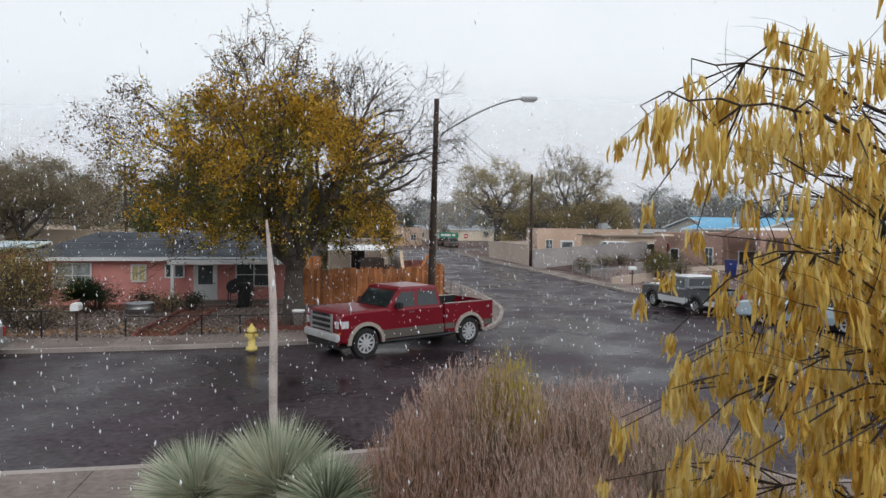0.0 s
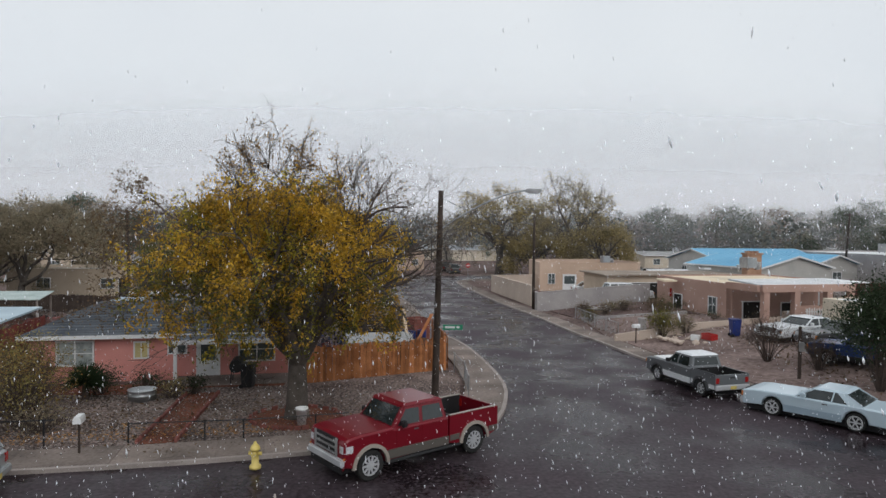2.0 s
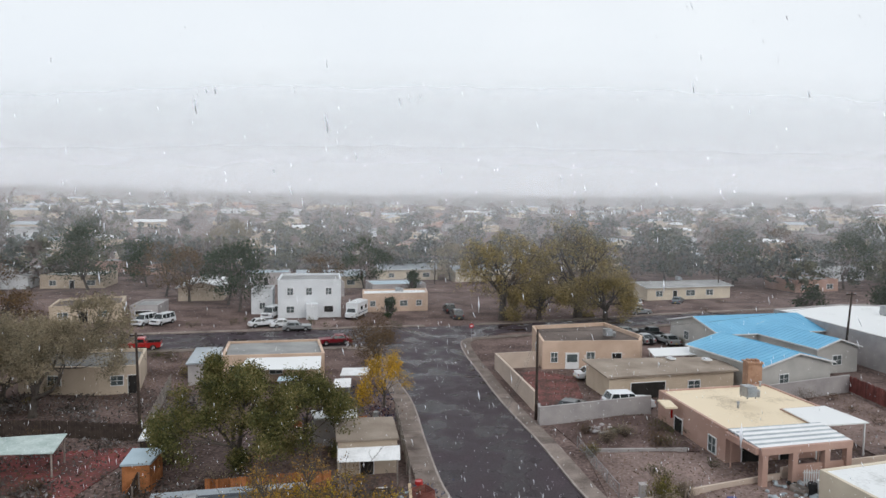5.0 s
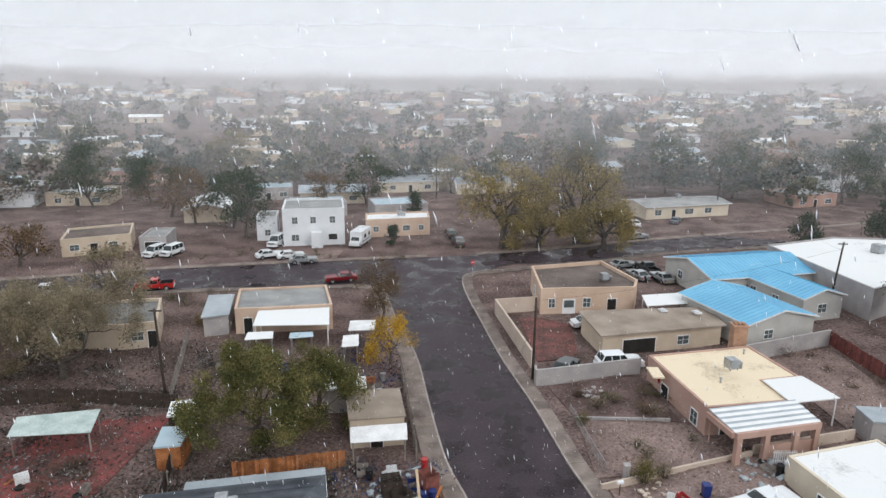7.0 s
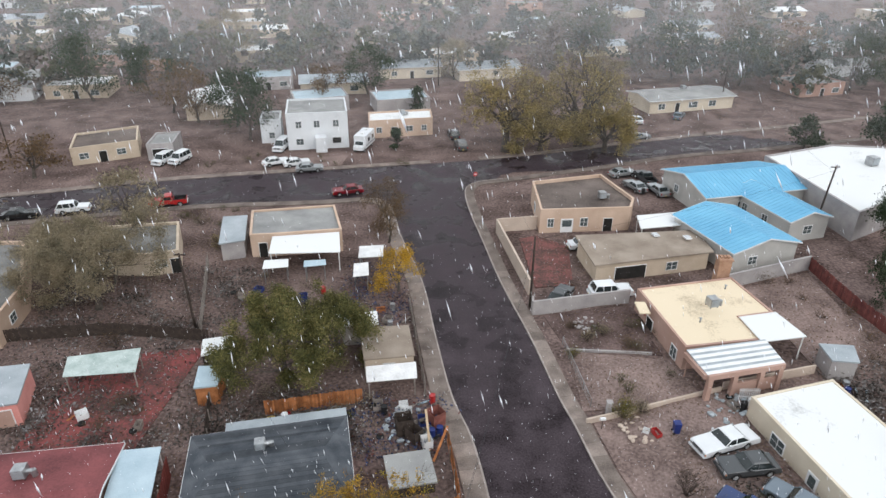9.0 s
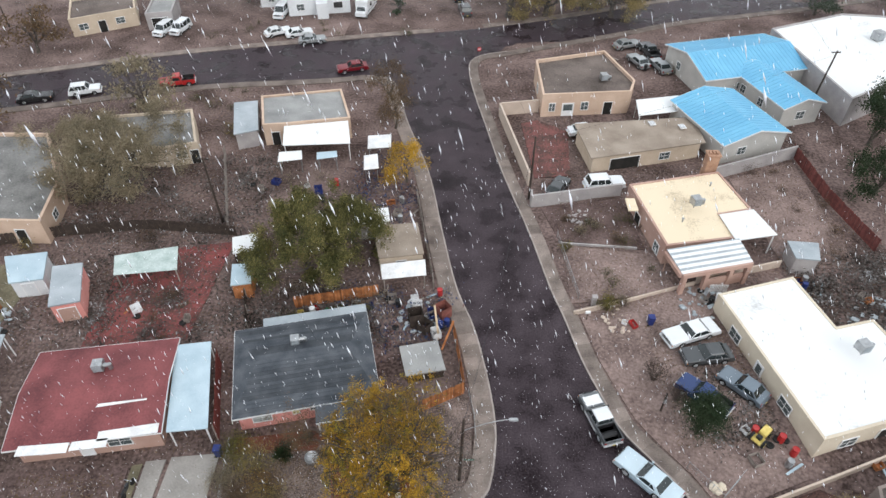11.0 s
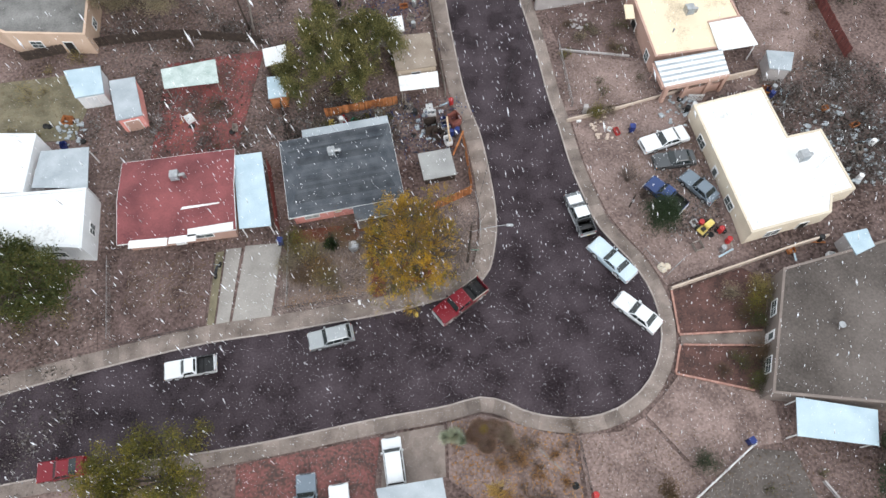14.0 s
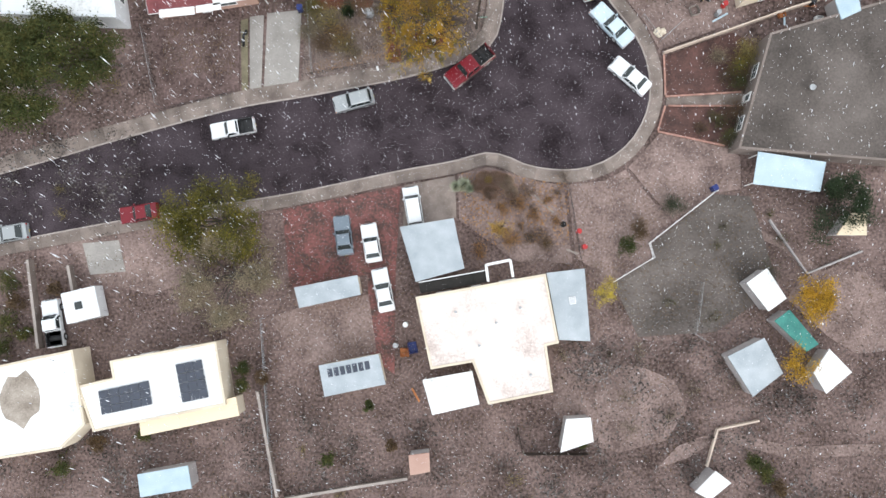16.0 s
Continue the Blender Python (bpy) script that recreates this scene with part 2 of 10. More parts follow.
OLIVE = leafy("olive_leaves", [(0.045, 0.05, 0.016), (0.09, 0.092, 0.024), (0.19, 0.165, 0.035), (0.34, 0.26, 0.05)], light=0.4)
BROWNLEAF = leafy("brown_leaves", [(0.075, 0.055, 0.035), (0.13, 0.085, 0.05), (0.2, 0.13, 0.06)])
DARKGREEN = leafy("dark_green_needles", [(0.016, 0.03, 0.014), (0.03, 0.048, 0.022), (0.05, 0.07, 0.035)], light=0.1)
GREYGREEN = leafy("grey_green_leaves", [(0.12, 0.11, 0.08), (0.22, 0.19, 0.13), (0.32, 0.265, 0.18), (0.42, 0.34, 0.24)], light=0.4)
YELLOWLEAF = leafy("yellow_hanging_leaves", [(0.2, 0.085, 0.018), (0.5, 0.28, 0.045), (0.72, 0.51, 0.12), (0.83, 0.67, 0.27), (0.9, 0.8, 0.48)], light=0.35)
YUCCALEAF = leafy("blue_green_blades", [(0.05, 0.075, 0.042), (0.17, 0.22, 0.14), (0.4, 0.45, 0.33), (0.62, 0.63, 0.5), (0.4, 0.32, 0.2)], light=0.2)
STRAW = leafy("pinkish_straw", [(0.13, 0.09, 0.055), (0.42, 0.23, 0.13), (0.52, 0.36, 0.32), (0.72, 0.6, 0.54), (0.34, 0.31, 0.12)], light=0.3)
YELLOWBLOOM = leafy("yellow_bloom", [(0.4, 0.3, 0.04), (0.6, 0.48, 0.08)], light=0.3)
ORANGEGRASS = leafy("orange_shrub", [(0.22, 0.12, 0.05), (0.4, 0.2, 0.07), (0.46, 0.28, 0.12)], light=0.2)

# ---------------- mesh helpers ----------------
def finish(bm, name, material, smooth=False):
    bmesh.ops.recalc_face_normals(bm, faces=bm.faces)
    me = bpy.data.meshes.new(name)
    bm.to_mesh(me)
    bm.free()
    for m in (material if isinstance(material, (list, tuple)) else [material]):
        me.materials.append(m)
    if smooth:
        for p in me.polygons:
            p.use_smooth = True
    return me


def part(name, bm, material, parent, label="", smooth=False):
    ob = new(name, finish(bm, name, material, smooth))
    ob.parent = parent
    return tagged(ob, label)


def thing(name, label, category, x=0, y=0, z=0, rz=0, group="", kind=""):
    ob = new(name)
    ob.empty_display_size = 0.3
    ob.matrix_basis = pose(x, y, z, 0, 0, rz)
    return tagged(ob, label, category, group, kind)


def single(name, bm, material, label, category, group="", kind="", smooth=False):
    ob = new(name, finish(bm, name, material, smooth))
    return tagged(ob, label, category, group, kind)


def box(bm, x0, x1, y0, y1, z0, z1, bevel=0.0):
    r = bmesh.ops.create_cube(bm, size=1, matrix=Matrix.Translation(((x0 + x1) / 2, (y0 + y1) / 2, (z0 + z1) / 2)) @ Matrix.Diagonal((x1 - x0, y1 - y0, z1 - z0, 1)))
    if bevel:
        es = list({e for v in r["verts"] for e in v.link_edges})
        bmesh.ops.bevel(bm, geom=es, offset=bevel, segments=2, affect="EDGES")
    return bm


def obox(bm, a, b, w, z0, z1, lift=0.0):
    """A bar of width w from a to b on the plan."""
    a, b = Vector(a[:2]), Vector(b[:2])
    d = (b - a).normalized()
    s = Vector((-d.y, d.x)) * w / 2
    return prism(bm, [a - s, b - s, b + s, a + s], z0, z1)


def prism(bm, poly, z0, z1):
    lo = [bm.verts.new((p[0], p[1], z0)) for p in poly]
    hi = [bm.verts.new((p[0], p[1], z1)) for p in poly]
    n = len(poly)
    for i in range(n):
        bm.faces.new((lo[i], lo[(i + 1) % n], hi[(i + 1) % n], hi[i]))
    bm.faces.new(hi)
    bm.faces.new(lo[::-1])
    return bm


def chain(bm, pts, radii, n=8):
    """One welded limb through the points."""
    rings = []
    for i, p in enumerate(pts):
        d = (Vector(pts[min(i + 1, len(pts) - 1)]) - Vector(pts[max(i - 1, 0)])).normalized()
        a = Vector((0, 1, 0)) if abs(d.y) < 0.9 else Vector((1, 0, 0))
        a = (a - a.dot(d) * d).normalized()
        b = d.cross(a)
        rings.append([bm.verts.new(Vector(p) + (a * math.cos(k * math.tau / n) + b * math.sin(k * math.tau / n)) * radii[i]) for k in range(n)])
    for r0, r1 in zip(rings, rings[1:]):
        for k in range(n):
            bm.faces.new((r0[k], r0[(k + 1) % n], r1[(k + 1) % n], r1[k]))
    bm.faces.new(rings[0][::-1])
    bm.faces.new(rings[-1])
    return bm


def tube(bm, p0, p1, r0, r1=None, n=6, caps=True):
    p0, p1 = Vector(p0), Vector(p1)
    r1 = r0 if r1 is None else r1
    d = (p1 - p0).normalized()
    a = d.orthogonal().normalized()
    b = d.cross(a)
    rings = []
    for p, r in ((p0, r0), (p1, r1)):
        rings.append([bm.verts.new(p + (a * math.cos(k * math.tau / n) + b * math.sin(k * math.tau / n)) * r) for k in range(n)])
    for k in range(n):
        bm.faces.new((rings[0][k], rings[0][(k + 1) % n], rings[1][(k + 1) % n], rings[1][k]))
    if caps:
        bm.faces.new(rings[0][::-1])
        bm.faces.new(rings[1])
    return bm


def lathe(bm, profile, n=16, axis="Z", at=(0, 0, 0), closed=False):
    """Turns (radius, height) pairs about an axis."""
    at = Vector(at)
    rings = []
    for r, h in profile:
        ring = []
        for k in range(n):
            c, s = math.cos(k * math.tau / n) * r, math.sin(k * math.tau / n) * r
            ring.append(bm.verts.new(at + (Vector((c, s, h)) if axis == "Z" else Vector((c, h, s)))))
        rings.append(ring)
    for a, b in zip(rings, rings[1:]):
        for k in range(n):
            bm.faces.new((a[k], a[(k + 1) % n], b[(k + 1) % n], b[k]))
    if closed:
        for k in range(n):
            bm.faces.new((rings[-1][k], rings[-1][(k + 1) % n], rings[0][(k + 1) % n], rings[0][k]))
        return bm
    bm.faces.new(rings[0][::-1])
    bm.faces.new(rings[-1])
    return bm


def smooth_line(pts, step):
    """A smooth line through the points, cut to even steps."""
    out = []
    P = [Vector(p) for p in pts]
    P = [2 * P[0] - P[1]] + P + [2 * P[-1] - P[-2]]
    for i in range(1, len(P) - 2):
        a, b, c, d = P[i - 1], P[i], P[i + 1], P[i + 2]
        for k in range(12):
            t = k / 12
            out.append(0.5 * ((2 * b) + (c - a) * t + (2 * a - 5 * b + 4 * c - d) * t * t + (3 * b - a - 3 * c + d) * t ** 3))
    out.append(P[-2])
    res, left = [out[0]], step
    for a, b in zip(out, out[1:]):
        ln = (b - a).length
        while ln >= left:
            a = a + (b - a).normalized() * left
            res.append(a)
            ln -= left
            left = step
        left -= ln
    return res


def offset_line(pts, d):
    """The line moved d to its left."""
    res = []
    for i, p in enumerate(pts):
        q = (pts[min(i + 1, len(pts) - 1)] - pts[max(i - 1, 0)]).normalized()
        res.append(p + Vector((-q.y, q.x)) * d)
    return res


def mesh_of(name, verts, faces, material):
    me = bpy.data.meshes.new(name)
    me.from_pydata([tuple(v) for v in verts], [], faces)
    me.materials.append(material)
    me.update()
    return me


def leaf_quads(centres, size, rng, name, material, droop=0.0, aspect=0.5, lie=1.0):
    """One small folded leaf (two triangles) at each centre, turned at random."""
    n = len(centres)
    C = np.asarray(centres, float)
    u = rng.normal(size=(n, 3))
    u[:, 2] -= droop
    u[:, 2] *= lie
    u /= np.linalg.norm(u, axis=1, keepdims=True)
    w = rng.normal(size=(n, 3))
    w[:, 2] *= lie
    w -= (w * u).sum(1, keepdims=True) * u
    w /= np.linalg.norm(w, axis=1, keepdims=True)
    s = size * rng.uniform(0.6, 1.3, (n, 1))
    V = np.stack([C - u * s * 0.5, C + w * s * aspect * 0.5, C + u * s * 0.5, C - w * s * aspect * 0.5], 1).reshape(-1, 3)
    me = bpy.data.meshes.new(name)
    me.vertices.add(4 * n)
    me.vertices.foreach_set("co", V.astype(np.float32).ravel())
    me.loops.add(4 * n)
    me.loops.foreach_set("vertex_index", np.arange(4 * n, dtype=np.int32))
    me.polygons.add(n)
    me.polygons.foreach_set("loop_start", np.arange(0, 4 * n, 4, dtype=np.int32))
    me.materials.append(material)
    me.update()
    me.validate()
    return me

# ---------------- ground and roads ----------------
def rise(x, y):
    d = math.hypot(x, y)
    return 0.0 if d < 190 else 0.043 * (d - 190) ** 1.0 * min(1, (d - 190) / 120)


def ease(t):
    t = np.clip(t, 0, 1)
    return t * t * (3 - 2 * t)


def terrace(x, y):
    """Height of the ground east of the street over the street's level."""
    kerb = np.interp(y, [20, 24.6, 29.8, 37, 46.6, 55.6, 67.3, 79.6, 95], [19.5, 17.1, 13.4, 11.2, 9.2, 7.7, 5.3, 3.4, 2.0]) + 1.6
    south = ease((y - (28 - 0.5 * np.clip(x - 20, 0, 12))) / 7)
    north = 1 - ease((y - 96) / 12)
    inner = 1 - 0.75 * ease((y - 60) / 16) * (1 - ease((x - 26) / 10))
    return 0.9 * ease((x - kerb) / 9.5) * south * north * inner


def build_ground():
    bm = bmesh.new()
    wide = {-3500, -2500, -1800, 1800, 2500, 3500, *range(-1400, 1401, 100)}
    xs, ys = sorted(wide | set(range(0, 34, 2)) | set(range(34, 101, 6))), sorted(wide | set(range(16, 66, 2)) | set(range(66, 120, 5)))
    grid = {}
    for x in xs:
        for y in ys:
            grid[x, y] = bm.verts.new((x, y, rise(x, y)))
    for a, b in zip(xs, xs[1:]):
        for c, d in zip(ys, ys[1:]):
            bm.faces.new((grid[a, c], grid[b, c], grid[b, d], grid[a, d]))
    return single("ground", bm, DIRT, "brown packed dirt ground of the neighbourhood", "ground", kind="structure", smooth=True)


build_ground()
WEST_KERB = [(-14.5, 92.9), (-10.6, 91.8), (-8.8, 86), (-7.3, 79), (-4, 67), (-2.1, 55.4), (-0.5, 46.5), (1.2, 41), (2.3, 35), (2.8, 30.2), (2.6, 27), (1.9, 23.9), (0.4, 22.3), (-2.5, 20.9), (-8.3, 19.2),
             (-14.2, 18), (-20, 16.9), (-26, 15.9), (-31.7, 14.5), (-37.4, 12.9), (-43, 11.3), (-48.5, 9.6), (-70, 3.4), (-110, -8), (-150, -19)]
EAST_KERB = [(8, 101.7), (4, 100.4), (1.8, 97.8), (1.6, 93), (2.4, 86), (3.4, 79.6), (5.3, 67.3), (7.7, 55.6), (9.2, 46.6), (10.1, 42.7), (11.2, 37), (12.5, 32.6), (13.4, 29.8), (15, 27.4), (17.1, 24.6), (18.6, 21.3), (19.0, 17.4),
             (18.1, 14.2), (16.3, 11.6), (13.5, 9.7), (10, 8.9), (5.8, 9.3), (3.3, 10.3), (0.8, 10.8), (-3, 9.8), (-9.4, 8.6), (-22, 5.9), (-34.8, 3.9), (-54, 0.2), (-70, -3), (-110, -14), (-150, -25)]
wk, ek = smooth_line(WEST_KERB, 1.5), smooth_line(EAST_KERB, 1.5)


def flat(poly, z, name, material, label, category):
    bm = bmesh.new()
    vs = [bm.verts.new((p[0], p[1], z)) for p in poly]
    es = [bm.edges.new((vs[i], vs[(i + 1) % len(vs)])) for i in range(len(vs))]
    bmesh.ops.triangle_fill(bm, edges=es, use_beauty=True)
    bmesh.ops.recalc_face_normals(bm, faces=bm.faces)
    if bm.faces and sum(f.normal.z for f in bm.faces) < 0:
        bmesh.ops.reverse_faces(bm, faces=bm.faces)
    me = bpy.data.meshes.new(name)
    bm.to_mesh(me)
    bm.free()
    me.materials.append(material)
    return tagged(new(name, me), label, category, kind="structure")


def slab(poly, name, material, label, category="yard", z=0.1):
    bm = bmesh.new()
    prism(bm, poly, -0.02, z)
    return single(name, bm, material, label, category, kind="structure")


flat([(-16, 96.5)] + wk + [Vector((-150, -25))] + ek[::-1] + [Vector((8, 104.5))], 0.008, "road_1", ASPHALT, "wet dark asphalt street widening into a rounded bulb", "road")
CROSS_S = smooth_line([(-300, 22), (-130, 66), (-64.9, 82.5), (-40.7, 89.2), (-16.4, 92.6), (2.3, 99.6), (27.6, 109.2), (41.4, 114.8), (70, 122.6), (140, 146), (300, 196)], 3)
CROSS_N = smooth_line([(-300, 31), (-130, 75.5), (-70.6, 91.7), (-47.5, 99.4), (-20.1, 105.6), (3.6, 110.8), (20.4, 116), (36.2, 122), (57.8, 129.5), (72.9, 134), (140, 157), (300, 207)], 3)
flat(CROSS_S + CROSS_N[::-1], 0.016, "road_2", ASPHALT, "wet dark asphalt cross street", "road")
flat([(72, 134), (80, 136.5), (100, 190), (120, 260), (112, 262), (92, 192)], 0.02, "road_3", ASPHALT, "wet asphalt side street", "road")
flat([(-3.2, 111), (3, 112), (1, 160), (-4, 160)], 0.02, "lane", DIRT, "muddy lane between houses", "road")

def walkway(name, line, inner, outer, side, lo, label):
    """Kerb and pavement slabs along a kerb line; slabs beyond the near stretch are joined."""
    root = thing(name, label, "pavement", kind="structure")
    a, k, b = line, offset_line(line, side * inner), offset_line(line, side * outer)
    bm = bmesh.new()
    for i in range(len(line) - 1):
        prism(bm, [a[i], a[i + 1], k[i + 1], k[i]][::side], -0.02, 0.135)
    part("kerb", bm, KERB, root)
    rest = bmesh.new()
    for i in range(len(line) - 1):
        g = (a[i + 1] - a[i]) * 0.003
        poly = [k[i] + g, k[i + 1] - g, b[i + 1] - g, b[i] + g][::side]
        if -52 < line[i].x and line[i].y < 70:
            bm = bmesh.new()
            prism(bm, poly, -0.02, 0.13 + 0.006 * math.sin(i * 2.3))
            part("slab", bm, CONCRETE, root)
        else:
            prism(rest, poly, -0.02, 0.13)
    tagged(part("far_slabs", rest, CONCRETE, root), kind="stuff")
    return root


walkway("pavement_1", wk, 0.16, 1.9, -1, 0, "worn concrete pavement with a kerb, dusted with mud")
walkway("pavement_2", ek, 0.16, 1.5, 1, 0, "worn concrete pavement curving round the street bulb")
for nm, ln, sd in (("pavement_3", CROSS_S, -1), ("pavement_4", CROSS_N, 1)):
    bm = bmesh.new()
    o = offset_line(ln, sd * 1.5)
    for i in range(len(ln) - 1):
        if nm == "pavement_3" and -17 < ln[i].x < 6:
            continue
        if nm == "pavement_4" and -5 < ln[i].x < 4:
            continue
        prism(bm, [ln[i], ln[i + 1], o[i + 1], o[i]][::sd], -0.02, 0.12)
    single(nm, bm, CONCRETE, "concrete pavement along the cross street", "pavement", kind="structure")

# yards
slab([(-20.2, 18.8), (-9, 21), (-2.6, 22.3), (-0.2, 24.2), (0.6, 27), (0.7, 31), (0.3, 33.2), (-7, 30.2), (-19.4, 28.2)], "yard_1", GRAVEL, "brown gravel front yard with fallen leaves")
slab([(-24.4, 17.9), (-20.5, 18.7), (-20.3, 27), (-24.2, 26.6)], "driveway_1", PALECON, "pale concrete driveway in two strips", "driveway", 0.11)
slab([(-26.0, 17.6), (-24.7, 17.8), (-24.6, 26.4), (-26.2, 26.2)], "driveway_2", PALECON, "pale concrete driveway strip", "driveway", 0.1)
slab([(-36.0, 14.9), (-27.2, 17.2), (-27.4, 25.6), (-37.6, 25)], "yard_2", DARKDIRT, "brown gravel yard before the red-roofed house")
slab([(-26.9, 17.3), (-26.2, 17.4), (-26.4, 26), (-27.2, 25.8)], "yard_3", DRYGRASS, "narrow dry grass strip beside the drive")
slab([(-36.6, 37), (-26.8, 39.2), (-25.6, 53.4), (-37.2, 51.2)], "yard_4", REDGRAVEL, "red gravel back yard", z=0.06)
slab([(-52, 10.5), (-37.4, 14.6), (-39.6, 24), (-53, 22)], "yard_5", DIRT, "dark earth front yard", z=0.08)
slab([(-58, 39), (-46, 40), (-45, 50), (-58, 48)], "yard_6", DRYGRASS, "dry grass back yard", z=0.06)
slab([(11.5, 43.6), (11.9, 42.6), (12.9, 37), (14.2, 32.9), (15, 30.6), (16.5, 28.3), (18.5, 25.6), (20.2, 22.4), (28, 25.4), (24.6, 42.6), (30.9, 49.2), (24.6, 47.3)], "yard_7", TANDIRT, "bare tan dirt yard used for parking", z=0.08)
slab([(11.3, 53.4), (11.2, 44.4), (17.6, 45.4), (22.3, 47), (21, 51.8)], "yard_8", TANDIRT, "tan dirt side yard behind a low wall", z=0.06)
slab([(9.6, 60.2), (11.1, 54.2), (20.6, 52.6), (19.4, 61.8)], "yard_9", DARKDIRT, "dark gravel yard with dry weeds", z=0.06)
slab([(20.7, 21.7), (28.3, 24.5), (30.8, 23.2), (29.4, 17.9), (20.9, 17.3)], "yard_10", BEDRED, "dark red mulch bed with a brick edge", z=0.1)
slab([(20.7, 16.0), (28.9, 15.9), (27.6, 11.6), (20.0, 13.3)], "yard_11", BEDRED, "dark red mulch bed with a brick edge", z=0.1)
slab([(20.9, 17.2), (29.4, 17.8), (29.2, 16.0), (20.8, 16.1)], "path_1", CONCRETE, "concrete path between two mulch beds", "path", 0.105)
slab([(20.2, 13.1), (27.5, 11.4), (29.0, 10.4), (29.0, 6.8), (26.1, 6.4), (21.6, 3.2), (16.6, 9.2), (18.6, 11.3)], "driveway_3", TANDIRT, "pinkish packed dirt drive", "driveway", 0.09)
slab([(9.8, 7.2), (13.8, 7.6), (16.3, 8.9), (21.2, 3.2), (18.7, 0.8), (19.1, -0.9), (14.8, -3.5), (10.8, -1)], "yard_12", TANDIRT, "bare pinkish dirt yard with weeds", z=0.07)
slab([(26.2, 6.2), (30, 6), (33, -4), (26, -9), (17.6, -9.6), (14.9, -3.8), (19.4, -1.0), (18.9, 0.4)], "yard_13", DARKROOF, "grey-brown gravel yard inside a white fence", z=0.06)
slab([(-2.4, 8.2), (0.9, 9.1), (3.2, 8.6), (6.4, 7.6), (9.4, 7.1), (10.4, -1.6), (4.2, -1.4), (-2.2, 3.2)], "yard_14", TANDIRT, "dry dirt yard with shrubs and grass clumps", z=0.08)
slab([(-22, 4.2), (-8.8, 6.9), (-9.2, -3), (-9.2, -14), (-12, -12), (-12.3, -3), (-21, -4.6)], "yard_15", DULLRED, "red gravel yard used for parking", z=0.06)
slab([(-19.4, -6.6), (-12.2, -5.2), (-11.2, -11.5), (-17.2, -12.9), (-19, -13), (-23.6, -7.9)], "yard_16", TANDIRT, "tan sandy yard patch", z=0.07)
slab([(-8.4, 7.0), (-2.7, 8.1), (-2.5, 3.4), (-8.4, 2.2)], "driveway_4", CONCRETE, "concrete drive before the carport", "driveway", 0.09)
slab([(9, -13.8), (13, -12.4), (18, -12.9), (21.6, -14.4), (22.8, -17.4), (20.6, -20.8), (15.4, -22.2), (10.4, -20.9), (8.2, -17.4)], "yard_17", TANDIRT, "bare pale dirt back yard", z=0.05)
slab([(-47, 0.9), (-40.7, 1.4), (-32.9, 3.0), (-31.4, -3.5), (-36.6, -5.5), (-42.6, -4.0)], "yard_19", TANDIRT, "pale tan dirt yard under trees", z=0.07)
slab([(-44.5, 0.2), (-40.4, 0.6), (-39.5, -2.9), (-43.5, -3.3)], "driveway_6", PALECON, "pale concrete apron beside the street", "driveway", 0.09)
slab([(30.7, 1.5), (33.2, 0.3), (38.1, -3.8), (39.0, -3.3), (34.4, 0.8), (31.1, 2.2)], "track_1", TANDIRT, "pale worn track across a bare yard", "track", 0.055)
slab([(19.4, -23.9), (21.8, -21.4), (24.4, -20.3), (27.4, -19.8), (34.1, -21.3), (44.3, -20.8), (44.2, -22.0), (34.0, -22.6), (27.4, -21.0), (24.9, -21.4), (22.8, -22.7)], "track_2", TANDIRT, "pale worn track along the back lots", "track", 0.055)
slab([(33.8, -5.2), (35.4, -3.2), (39.3, -1.6), (42.5, -2.4), (44.7, -4.6), (46.2, -8), (44.5, -10.8), (41.3, -11.2), (38.5, -9.6), (36.2, -7.4)], "yard_21", TANDIRT, "bare pale dirt lot beside the sheds", z=0.05)
slab([(8.7, 79), (9.4, 66), (14, 66.6), (15, 77), (11, 80)], "yard_18", DULLRED, "reddish brick-paved yard inside the wall", z=0.07)
slab([(-29, 105.5), (-20, 107.6), (-19.5, 113), (-28.5, 111)], "driveway_5", TANDIRT, "tan concrete drive before the white house", "driveway", 0.08)
slab([(35, 50), (43, 50), (43.5, 70), (34, 66)], "yard_20", TANDIRT, "bare brown back yard", z=0.05)

# ---------------- houses ----------------
def wall_frame(a, b):
    a, b = Vector(a), Vector(b)
    return a, (b - a).normalized(), (b - a).length


